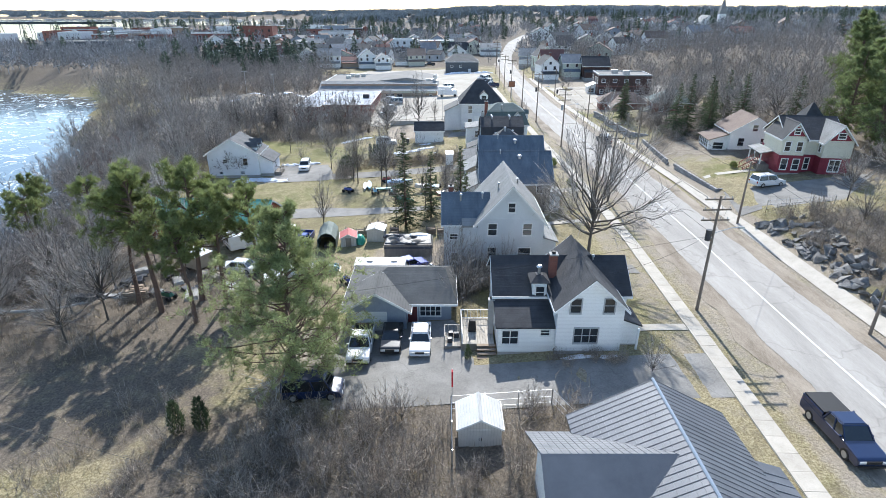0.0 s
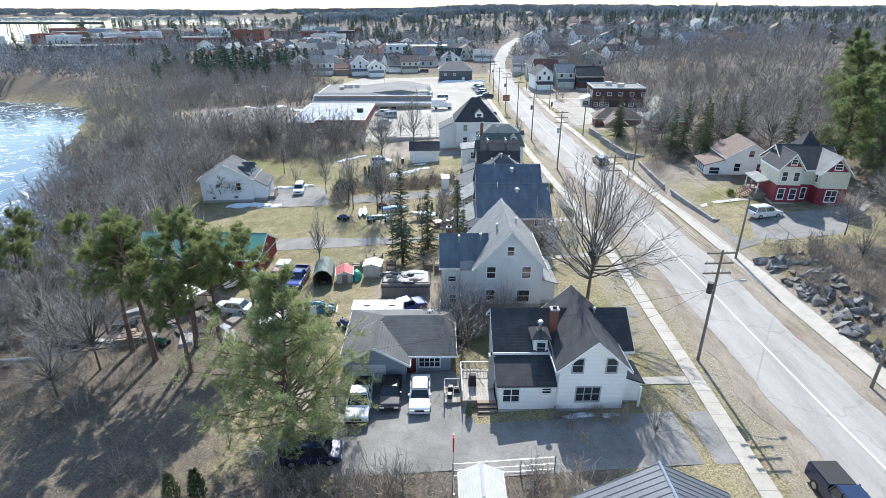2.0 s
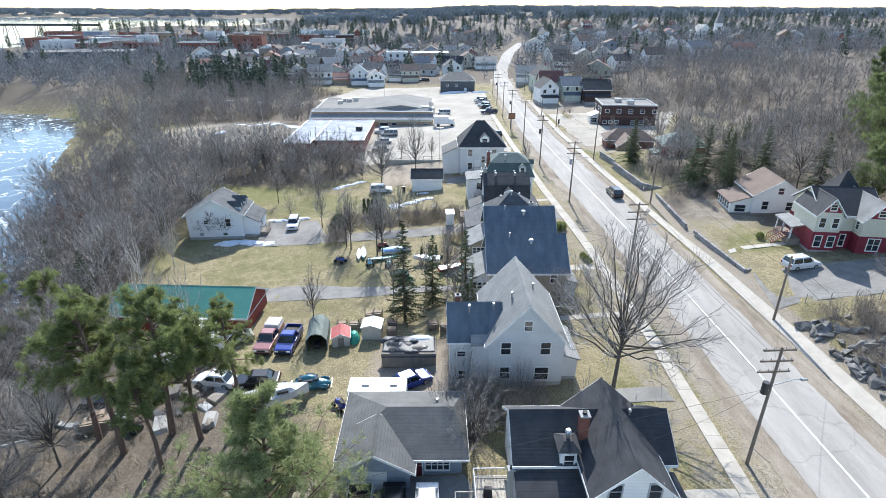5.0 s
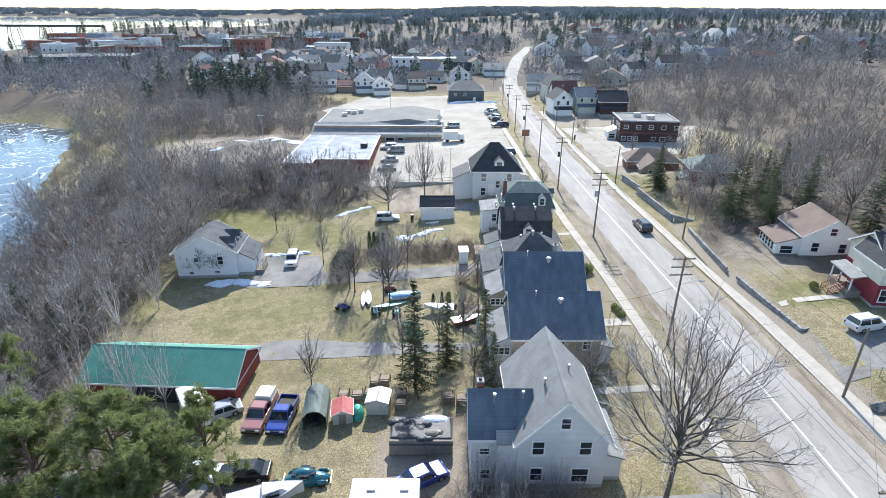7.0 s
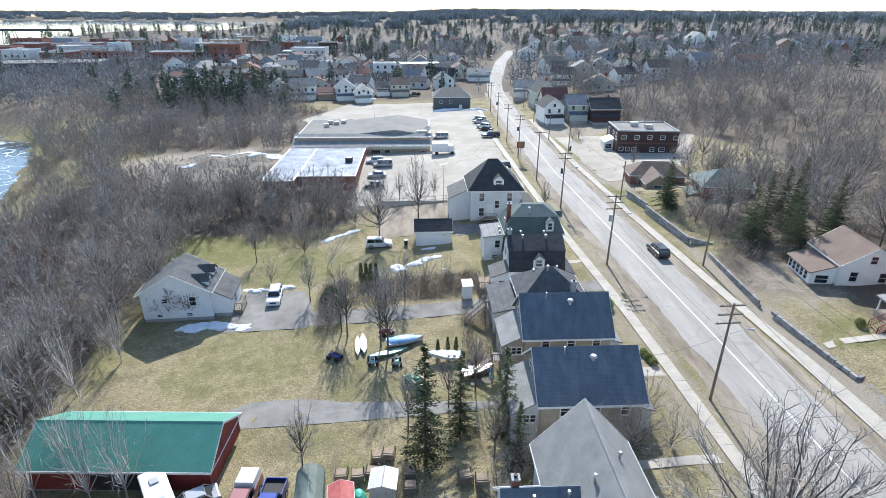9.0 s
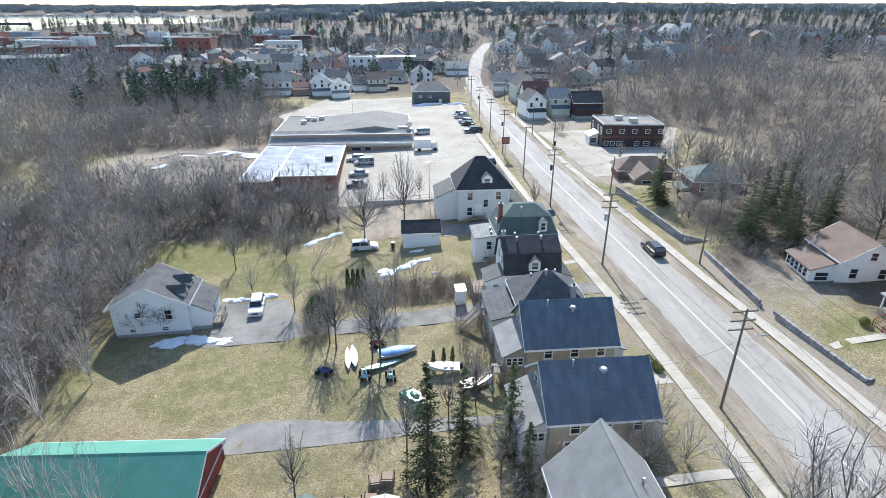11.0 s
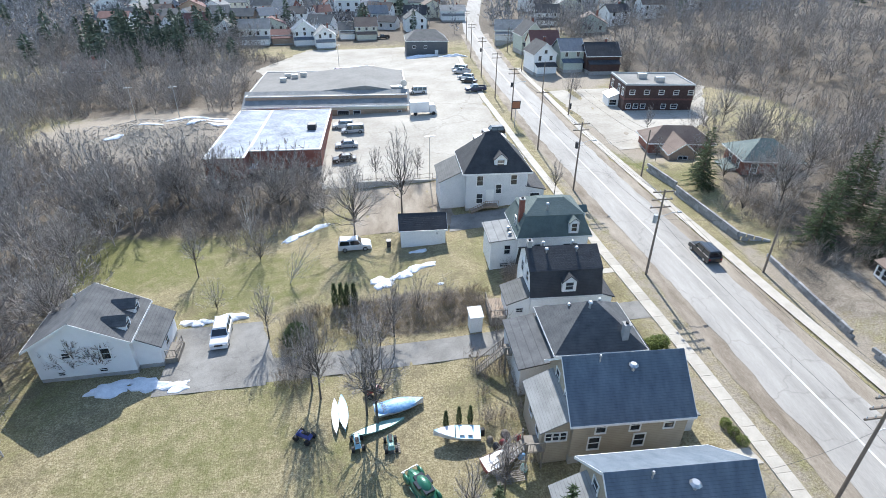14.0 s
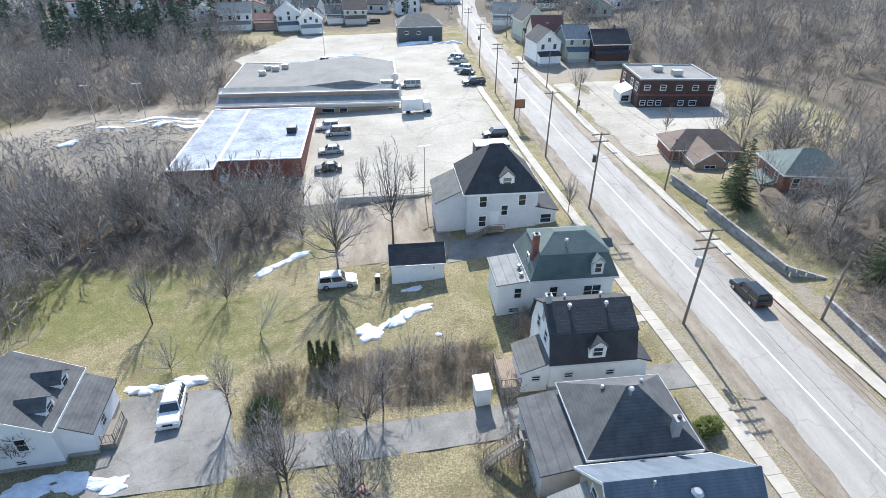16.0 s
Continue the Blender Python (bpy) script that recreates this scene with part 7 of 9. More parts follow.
LOTCARS = [(suv, PW, -16.9, 171.6, 95, "white suv in the store lot"), (van, PSIL, -14.6, 168.2, 95, "silver minivan in the store lot"), (sedan, PSIL, -15.6, 159.8, 95, "grey car with sun glare"), (sedan, PB, -15.7, 152.6, 95, "dark car in the store lot"),
           (van, PW, 1.5, 199.6, 95, "white van in the store lot"), (van, PW, 16.4, 226, 60, "white camper van by the kerb"), (pickup, PSIL, 16.4, 221, 60, "silver pickup by the kerb"), (suv, PW, 16.5, 213, 60, "white suv by the kerb"),
           (sedan, PB, 16.8, 208.5, 60, "dark car by the kerb"), (pickup, PDKBLUE, 17.0, 197.8, 95, "navy pickup in the lot"), (suv, PB, 14.8, 160.5, 95, "black suv beside the dark kiosk"),
           (sedan, PBURG, -22, 232, 95, "dark red car on the side street"), (pickup, PB, -7, 296, 100, "dark pickup by the junction"), (suv, PSIL, 8, 300, 70, "silver suv by the junction"), (sedan, PB, 2.0, 136.5, 10, "dark car in the paved yard"), (sedan, PB, -20, 58, 95, "black old car among the yard clutter"), (sedan, PW, -24.5, 58.4, 80, "white car half hidden by pines")]
for fn, p, x, y, a, lb in LOTCARS:
    put(fn(lb, p), x, y, a, lift=0.05)


def box_truck():
    e = local("box_truck", "white box truck in the store lot", "truck")
    part("box", MB().box(-1.15, 1.15, -3.3, 1.2, 0.75, 3.2), PW, e, bevel=0.05)
    part("cab", MB().hexa([(-1.05, 1.25, 0.5), (1.05, 1.25, 0.5), (1.05, 3.1, 0.5), (-1.05, 3.1, 0.5)], [(-0.95, 1.25, 2.4), (0.95, 1.25, 2.4), (0.95, 2.5, 2.4), (-0.95, 2.5, 2.4)]), PW, e, bevel=0.08)
    part("windscreen", MB().hexa([(-0.9, 2.86, 1.45), (0.9, 2.86, 1.45), (0.9, 2.9, 1.45), (-0.9, 2.9, 1.45)], [(-0.85, 2.56, 2.25), (0.85, 2.56, 2.25), (0.85, 2.62, 2.25), (-0.85, 2.62, 2.25)]), CARGLASS, e)
    for s in (-1, 1):
        for y in (-2.0, 2.2):
            part("wheel", MB().tube((s * 0.95 - 0.14, y, 0.45), (s * 0.95 + 0.14, y, 0.45), 0.45, n=14), BLACKRUB, e)
    return e


put(box_truck(), 1.6, 178.6, -88, lift=0.05)


def ball(mb, c, r, lo=0.0, n=14, m=7):
    """Half or whole ellipsoid."""
    vs, fs = [], []
    for j in range(m + 1):
        t = lo + (math.pi / 2 - lo) * j / m
        for i in range(n):
            a = 2 * math.pi * i / n
            vs.append((c[0] + r[0] * math.cos(t) * math.cos(a), c[1] + r[1] * math.cos(t) * math.sin(a), c[2] + r[2] * math.sin(t)))
    for j in range(m):
        for i in range(n):
            fs.append((j * n + i, j * n + (i + 1) % n, (j + 1) * n + (i + 1) % n, (j + 1) * n + i))
    fs.append(tuple(range(n - 1, -1, -1)))
    return mb.add(vs, fs)


def beetle(label, p):
    e = local("vintage_car", label, "car")
    part("body", ball(MB(), (0, 0, 0.35), (0.78, 2.05, 0.62)), p, e)
    part("cabin", ball(MB(), (0, -0.25, 0.7), (0.66, 1.15, 0.8)), p, e)
    part("glazing", MB().box(-0.67, 0.67, -0.55, 0.25, 1.0, 1.28).box(-0.42, 0.42, -1.22, 0.72, 1.02, 1.25), CARGLASS, e)
    for s in (-1, 1):
        part("running_board", MB().box(s * 0.72 - 0.12, s * 0.72 + 0.12, -0.7, 0.7, 0.28, 0.34), p, e)
        for y in (-1.25, 1.3):
            part("fender", ball(MB(), (s * 0.68, y, 0.36), (0.22, 0.55, 0.42)), p, e)
            part("wheel", MB().tube((s * 0.7 - 0.09, y, 0.32), (s * 0.7 + 0.09, y, 0.32), 0.32, n=14), BLACKRUB, e)
        part("headlight", MB().tube((s * 0.66, 1.75, 0.62), (s * 0.66, 1.86, 0.62), 0.1, n=10), LAMPC, e)
    for y in (-2.08, 2.08):
        part("bumper", MB().tube((-0.75, y, 0.4), (0.75, y, 0.4), 0.05, n=6), GALV, e)
    return e


put(beetle("rounded teal vintage car on the grass", PTEAL), -14.2, 57.2, -85)
put(beetle("rounded green vintage car on the lawn", PGREEN), -5.9, 80.0, 28)


def trailer(label, L, W, H, name="camper_trailer"):
    e = local(name, label, "camper")
    part("body", MB().box(-W / 2, W / 2, -L / 2, L / 2, 0.55, H), plain("camper_white", (0.74, 0.73, 0.7), 0.4), e, bevel=0.16)
    part("stripe", MB().box(-W / 2 - 0.008, W / 2 + 0.008, -L / 2 + 0.25, L / 2 - 0.25, 1.05, 1.2), DECKWOOD, e)
    for s in (-1, 1):
        for y in (-0.3, 0.25):
            part("window", MB().box(s * W / 2 - 0.02, s * W / 2 + 0.02, y * L - 0.5, y * L + 0.5, 1.5, 2.1), CARGLASS, e)
        part("wheel", MB().tube((s * (W / 2 - 0.2) - 0.1, -0.2, 0.35), (s * (W / 2 - 0.2) + 0.1, -0.2, 0.35), 0.35, n=14), BLACKRUB, e)
    for y in (-0.28, 0.2):
        part("roof_vent", MB().box(-0.35, 0.35, y * L - 0.35, y * L + 0.35, H, H + 0.14), GREYTRIM, e, bevel=0.03)
    part("hitch", MB().tube((0, L / 2 - 0.1, 0.5), (0, L / 2 + 0.9, 0.45), 0.05, n=6), DARKTRIM, e)
    return e


put(trailer("long white camper trailer behind the bungalow", 5.6, 2.2, 2.5), -6.9, 53.75, 90)
put(trailer("boxy white motor camper by the green-roofed shed", 5.4, 2.1, 2.5, "camper_van"), -28.0, 66.2, 35)


def boat(label, L, W, D, hull, deck, name="boat", both=False, open_top=True):
    """A small hull with its bow towards +y; both: pointed at either end."""
    e = local(name, label, name)
    st, vs = 11, []
    for i in range(st):
        s = i / (st - 1)
        w = W / 2 * ((1 - abs(2 * s - 1) ** 2.4) if both else (1 - max(0, s - 0.35) ** 2 * 2.35) * (1 if s < 0.98 else 0.04))
        w = max(w, 0.02)
        y, rise = -L / 2 + L * s, (0.25 * D * (2 * s - 1) ** 2 if both else 0.35 * D * s ** 2)
        vs += [(-w, y, D + rise), (-w * 0.72, y, D * 0.3 + rise * 0.6), (0, y, rise * 0.8), (w * 0.72, y, D * 0.3 + rise * 0.6), (w, y, D + rise)]
    fs = [(i * 5 + k, i * 5 + k + 1, i * 5 + k + 6, i * 5 + k + 5) for i in range(st - 1) for k in range(4)] + [(0, 1, 2, 3, 4), tuple(st * 5 - 5 + k for k in (4, 3, 2, 1, 0))]
    part("hull", MB().add(vs, fs), hull, e)
    top = [(vs[i * 5][0] * 0.97, vs[i * 5][1], vs[i * 5][2] - 0.03) for i in range(st)] + [(vs[i * 5 + 4][0] * 0.97, vs[i * 5 + 4][1], vs[i * 5 + 4][2] - 0.03) for i in range(st - 1, -1, -1)]
    part("deck", MB().add(top, [(i, i + 1, 2 * st - 2 - i, 2 * st - 1 - i) for i in range(st - 1)]), deck, e)
    return e


BLUETARP, AQUA = mat("blue_tarpaulin", (0.06, 0.22, 0.5), (0.35, 0.55, 0.75), 0.5, scale=1.2, fine=4, bump=0.8), mat("faded_green_hull", (0.2, 0.38, 0.33), (0.32, 0.5, 0.44), 0.4)
PALEBLUE, WHITEH, REDH = plain("pale_blue_hull", (0.3, 0.55, 0.68), 0.35), plain("white_hull", (0.72, 0.7, 0.7), 0.3), plain("dull_red_hull", (0.28, 0.05, 0.05), 0.4)
put(boat("upturned pale blue canoe in the yard", 4.4, 0.9, 0.4, PALEBLUE, PALEBLUE, "canoe", True), -12.6, 88.9, 8)
put(boat("white canoe lying on its side", 4.3, 0.7, 0.35, WHITEH, WHITEH, "canoe", True), -13.3, 88.6, 6)
put(boat("faded green canoe on the grass", 5.0, 0.9, 0.4, AQUA, AQUA, "canoe", True), -9.4, 86.6, -72)
b = boat("boat under a bright blue tarpaulin", 4.6, 1.6, 0.7, WHITEH, BLUETARP)
part("tarpaulin", ball(MB(), (0, -0.3, 0.66), (0.85, 2.1, 0.42)), BLUETARP, b, "crumpled blue tarpaulin")
put(b, -7.4, 88.6, -78)
b = boat("white open runabout with blue interior on a trailer", 4.6, 1.75, 0.75, WHITEH, PALEBLUE)
part("foredeck", MB().hexa([(-0.78, 0.2, 0.74), (0.78, 0.2, 0.74), (0.3, 1.9, 0.86), (-0.3, 1.9, 0.86)], [(-0.74, 0.3, 0.85), (0.74, 0.3, 0.85), (0.26, 1.8, 0.95), (-0.26, 1.8, 0.95)]), WHITEH, b)
part("windscreen", MB().box(-0.7, 0.7, 0.15, 0.2, 0.8, 1.15), CARGLASS, b)
for y in (-0.5, -1.3):
    part("seat", MB().box(-0.55, 0.55, y - 0.22, y + 0.22, 0.6, 0.95), WHITEH, b, bevel=0.05)
part("outboard_motor", MB().box(-0.2, 0.2, -2.7, -2.3, 0.3, 1.2), BLACKRUB, b, bevel=0.08)
put(b, -2.6, 84.4, 84, lift=0.35).scale = (0.88, 0.88, 0.88)
put(boat("red and white rowing boat by the fence", 4.0, 1.5, 0.6, REDH, WHITEH), 1.0, 81.6, -70)
b = boat("white cabin cruiser on blocks behind the bungalow", 6.2, 2.3, 1.2, WHITEH, WHITEH)
part("cabin", MB().hexa([(-0.85, -0.4, 1.15), (0.85, -0.4, 1.15), (0.55, 2.0, 1.3), (-0.55, 2.0, 1.3)], [(-0.7, -0.2, 1.9), (0.7, -0.2, 1.9), (0.4, 1.3, 1.75), (-0.4, 1.3, 1.75)]), WHITEH, b, bevel=0.06)
part("glazing", MB().box(-0.82, 0.82, 0.0, 1.1, 1.45, 1.7), CARGLASS, b)
put(b, -17.0, 54.6, -70, lift=0.3)


def atv(label, p, x, y, a):
    e = local("quad_bike", label, "quad bike", "quad bikes")
    part("body", MB().hexa([(-0.3, -0.8, 0.45), (0.3, -0.8, 0.45), (0.3, 0.8, 0.45), (-0.3, 0.8, 0.45)], [(-0.18, -0.6, 0.85), (0.18, -0.6, 0.85), (0.2, 0.6, 0.8), (-0.2, 0.6, 0.8)]), p, e, bevel=0.06)
    part("seat", MB().box(-0.16, 0.16, -0.6, 0.15, 0.82, 0.95), BLACKRUB, e, bevel=0.04)
    part("handlebar", MB().tube((-0.4, 0.35, 1.05), (0.4, 0.35, 1.05), 0.025, n=5).tube((0, 0.45, 0.8), (0, 0.35, 1.05), 0.03, n=5), BLACKRUB, e)
    for s in (-1, 1):
        for yy in (-0.6, 0.6):
            part("wheel", MB().tube((s * 0.45 - 0.12, yy, 0.28), (s * 0.45 + 0.12, yy, 0.28), 0.28, n=12), BLACKRUB, e)
    put(e, x, y, a)


atv("blue quad bike under the bare trees", PBLUE, -15.9, 86.6, 60)
atv("small pale blue garden tractor on the lawn", PALEBLUE, -11.2, 85.2, 10)
atv("black snowmobile with aqua cover on a pallet", AQUA, -8.3, 84.6, 185)
atv("dark quad bike beside the camper trailer", PBLUE, -10.6, 53.6, 40)
atv("old red and white snowmobile lying by the canoes", REDH, -9.8, 91.0, -60)
atv("dark green garden tractor among the scrap", PGREEN, -30.0, 51.6, 70)
e = local("tool_trailer", "tan box trailer with pale roof under the pines", "trailer")
part("box", MB().box(-1.2, 1.2, -1.8, 1.8, 0.4, 2.0), mat("tan_panel", (0.34, 0.28, 0.2), (0.44, 0.37, 0.28), 0.8), e, bevel=0.05)
part("roof", MB().box(-1.28, 1.28, -1.9, 1.9, 2.0, 2.08), TRIM, e)
for side in (-1, 1):
    part("wheel", MB().tube((side * 1.05 - 0.1, 0, 0.33), (side * 1.05 + 0.1, 0, 0.33), 0.33, n=14), BLACKRUB, e)
put(e, -30.5, 60.2, 62)

# ---- yard sheds and clutter ----
CANVAS = mat("grey_green_canvas", (0.12, 0.15, 0.13), (0.2, 0.23, 0.2), 0.8, scale=1.2, bump=0.5)
GREENTARP = mat("green_tarpaulin", (0.03, 0.3, 0.2), (0.08, 0.42, 0.3), 0.5, scale=1.5, fine=4, bump=0.8)
DARKTARP = mat("dark_wet_tarpaulin", (0.02, 0.021, 0.025), (0.07, 0.075, 0.08), 0.55, scale=1.2, fine=4, bump=0.8)
SILVERTARP = mat("silver_tarpaulin", (0.4, 0.45, 0.52), (0.7, 0.74, 0.8), 0.3, scale=1.6, fine=5, bump=0.9)

e = local("canvas_shelter", "grey-green canvas garage shelter, open at the front", "shelter")
arch = [(-1.4, 0), (-1.4, 1.7), (-0.75, 2.5), (0, 2.75), (0.75, 2.5), (1.4, 1.7), (1.4, 0)]
inner = [(x * 0.95, z * 0.97) for x, z in arch]
mb = MB()
for k in range(6):
    (a, za), (b, zb) = arch[k], arch[k + 1]
    (c, zc), (d, zd) = inner[k], inner[k + 1]
    mb.hexa([(c, -2.6, zc), (a, -2.6, za), (a, 2.6, za), (c, 2.6, zc)], [(d, -2.6, zd), (b, -2.6, zb), (b, 2.6, zb), (d, 2.6, zd)])
part("canvas", mb, CANVAS, e)
part("back_panel", MB().prism(inner, "y", 2.5, 2.58), CANVAS, e)
part("stored_mower", MB().box(-0.5, 0.4, -2.2, -0.9, 0.05, 0.7), DARKTRIM, e, bevel=0.08)
put(e, -15.2, 66.0, 6).scale = (0.86, 0.86, 0.84)
e = local("garden_shed", "small white shed with dull red roof", "shed")
gable(e, -1.1, 1.1, -1.2, 1.2, 0, 1.7, 2.35, "y", TIN, mat("rusty_red_roof", (0.35, 0.06, 0.06), (0.5, 0.16, 0.14), 0.7), 0.15, 0.05, TRIM, 0.06)
part("shed_door", MB().box(-0.4, 0.4, -1.24, -1.2, 0.08, 1.65), WOODGREY, e)
put(e, -12.4, 65.4, 8).scale = (0.9, 0.9, 0.75)
e = local("tarp_heap", "heap of goods under a bright green tarpaulin", "tarpaulin")
part("tarpaulin", ball(MB(), (0, 0, 0), (0.7, 1.2, 1.3), n=9, m=4), GREENTARP, e)
put(e, -10.9, 65.6, 10).scale = (1.0, 0.9, 0.9)
e = local("garden_shed", "pale metal shed with low gable roof", "shed")
gable(e, -1.4, 1.4, -1.3, 1.3, 0, 1.9, 2.3, "y", TIN, TIN, 0.1, 0.05, TRIM, 0.05)
part("shed_door", MB().box(-0.85, 0.85, -1.34, -1.3, 0.06, 1.75), TIN, e)
put(e, -8.8, 66.4, -4).scale = (0.8, 0.8, 0.85)
e = local("white_shed", "narrow white garden shed by the lane", "shed")
shed_roof(e, -0.65, 0.65, -0.7, 0.7, 0, (2.0, 2.0, 2.3, 2.3), WHITE, TRIM, 0.12, 0.05)
put(e, 1.2, 98.6, 4)


def crate(x, y, a, w=1.1, h=0.9, label="stacked weathered wooden pallet crate"):
    e = local("pallet_crate", label, "crate", "pallet crates")
    for k in range(5):
        z = h * k / 4
        part("slat", MB().box(-w / 2, w / 2, -w / 2, -w / 2 + 0.03, z, z + h * 0.13), WOODGREY, e)
        part("slat", MB().box(-w / 2, -w / 2 + 0.03, -w / 2, w / 2, z, z + h * 0.13), WOODGREY, e)
    for sx in (-1, 1):
        for sy in (-1, 1):
            part("post", MB().box(sx * w / 2 - 0.05, sx * w / 2 + 0.05, sy * w / 2 - 0.05, sy * w / 2 + 0.05, 0, h), WOODGREY, e)
    part("load", MB().box(-w / 2 + 0.08, w / 2 - 0.08, -w / 2 + 0.08, w / 2 - 0.08, 0.05, h * 0.8), DECKWOOD, e)
    put(e, x, y, a)


for x, y, a in [(-11.3, 68.2, 5), (-10.0, 68.4, -5), (-6.6, 68.0, 3), (-6.5, 66.4, 0), (-12.8, 68.4, 0), (-9.6, 70.2, 8), (-8.6, 70.4, -6), (-1.6, 67.0, 10), (-0.2, 66.4, 0), (-5.0, 43.0, 12), (1.2, 38.4, 20), (0.6, 40.0, -15)][:-3]:
    crate(x, y, a)
for x, y, a in ((-34.2, 52.0, 15), (-33.0, 52.4, 10), (-34.0, 53.2, 20)):
    crate(x, y, a, 1.3, 1.0, "open grey slatted crate among the scrap")
# odds and ends against the tan house
for x, y, c in ((0.6, 82.9, DARKTRIM), (1.3, 83.3, REDH), (2.0, 82.6, DARKTRIM), (2.5, 81.7, BLUETARP), (1.6, 84.1, WOODGREY), (2.6, 83.5, REDH), (0.2, 83.8, WOODGREY), (2.4, 80.6, AQUA)):
    e = local("yard_bundle", "loose yard gear heaped against the house wall", "yard gear", "yard gear")
    part("bundle", ball(MB(), (0, 0, 0), (rr.uniform(0.3, 0.55), rr.uniform(0.25, 0.45), rr.uniform(0.4, 0.8)), n=9, m=4), c, e)
    put(e, x, y, rr.uniform(0, 180))
# fallen trunk at the wood edge
ft = np_mesh("fallen_log", *tube_arrays([(np.array([0, 0, 0.35]), np.array([4.5, 0.6, 0.3]), 0.2, 0.17), (np.array([4.5, 0.6, 0.3]), np.array([8.0, 2.0, 0.5]), 0.17, 0.1), (np.array([0, 0, 0.35]), np.array([-1.4, 0.7, 1.3]), 0.14, 0.05), (np.array([0, 0, 0.35]), np.array([-1.8, -0.6, 0.7]), 0.12, 0.04)], 8), BIRCH)
ob = new("fallen_log", ft)
ob.location = (-46.0, 49.0, gz(-43, 49.5) - 0.1)
tagged(ob, "fallen pale tree trunk lying in leaf litter", "log")
# woodpile and covered stack beside the pale house
e = local("covered_stack", "long stack under dark wet tarpaulins", "tarpaulin")
part("stack", MB().box(-3.2, 2.6, -1.6, 1.6, 0, 1.7), WOODGREY, e)
part("tarpaulin", MB().hexa([(-3.3, -1.75, 1.25), (2.7, -1.75, 1.25), (2.7, 1.7, 1.5), (-3.3, 1.7, 1.5)], [(-3.1, -1.2, 1.85), (2.5, -1.3, 1.8), (2.4, 1.3, 2.0), (-3.0, 1.3, 2.05)]), DARKTARP, e, bevel=0.12)
part("silver_sheet", ball(MB(), (0.9, 1.1, 1.85), (1.5, 0.6, 0.3), n=10, m=4), SILVERTARP, e)
for k in range(14):
    x, y, w = rr.uniform(-3.0, 2.4), rr.uniform(-1.5, 1.2), rr.uniform(0.2, 0.55)
    part("bundle", ball(MB(), (x, y, 1.75), (w * 1.5, w, rr.uniform(0.2, 0.5)), n=8, m=3), rr.choice((DARKTARP, DARKTRIM, WOODGREY)), e)
put(e, -3.9, 61.2, 0)


def pallet(x, y, a, tilt=0.0, label="loose weathered wooden pallet"):
    e = local("pallet", label, "pallet", "loose pallets")
    for k in range(6):
        part("slat", MB().box(-0.6, 0.6, -0.5 + k * 0.185, -0.4 + k * 0.185, 0.1, 0.13), WOODGREY, e)
    for k in (-0.5, 0, 0.5):
        part("runner", MB().box(k - 0.04, k + 0.04, -0.5, 0.53, 0, 0.1), WOODGREY, e)
    e.matrix_world = pose(x, y, gz(x, y), tilt, 0, a)


for x, y, a, t in [(-13.6, 35.0, 20, 12), (-14.6, 34.6, -30, 0), (-13.0, 35.9, 50, 25), (-8.1, 84.3, 5, 0), (0.6, 79.9, 0, 0), (1.8, 80.0, 4, 0), (-29, 53.5, 20, 20)]:
    pallet(x, y, a, t)
# branch heap beside the pallets
rng = np.random.default_rng(9)
pp = rng.uniform((-1.4, -1.0, 0), (1.4, 1.0, 0.4), (60, 3))
qq = pp + rng.normal(0, 0.7, (60, 3)) * (1, 1, 0.35)
me = np_mesh("branch_heap", *tube_arrays([(p, np.maximum(q, (-9, -9, 0.02)), 0.035, 0.02) for p, q in zip(pp, qq)], 4), BIRCH)
ob = new("branch_heap", me)
ob.location = (-13.8, 35.4, gz(-13.8, 35.4))
tagged(ob, "heap of pale cut branches and boards", "wood heap")
# wooden stairs down to the yards
for (x, y, top) in ((3.5, 91.5, 2.6), (2.9, 80.5, 2.2)):
    e = thing("wooden_stairs", (x, y, 0.2), "weathered wooden stair and landing behind a house", "stairs")
    b = gz(x - 3.2, y)
    steps(e, x - 3.2, x - 0.6, y, y + 1.1, b, top, 11, "x", WOODGREY)
    part("landing", MB().box(x - 0.6, x + 0.9, y - 0.2, y + 1.5, top - 0.12, top), WOODGREY, e)
    for px, py in ((x - 0.5, y - 0.1), (x + 0.8, y - 0.1), (x - 0.5, y + 1.4), (x + 0.8, y + 1.4)):
        part("post", MB().box(px - 0.06, px + 0.06, py - 0.06, py + 0.06, b - 0.5, top + 0.95), WOODGREY, e)
    railing(e, (x - 3.2, y, b + 0.1), (x - 0.6, y, top)), railing(e, (x - 0.6, y - 0.2, top), (x + 0.9, y - 0.2, top)), railing(e, (x - 3.2, y + 1.1, b + 0.1), (x - 0.6, y + 1.1, top))
e = thing("deck", (4.3, 101, 0.6), "small weathered back deck with rail", "deck")
for k in range(10):
    part("board", MB().box(2.9 + k * 0.18, 2.9 + k * 0.18 + 0.16, 98.6, 102.2, 1.5, 1.55), DECKWOOD, e)
part("frame", MB().box(2.95, 4.65, 98.65, 102.15, 0.0, 1.49), WOODGREY, e)
railing(e, (2.9, 98.6, 1.55), (4.7, 98.6, 1.55)), railing(e, (2.9, 98.6, 1.55), (2.9, 102.2, 1.55))


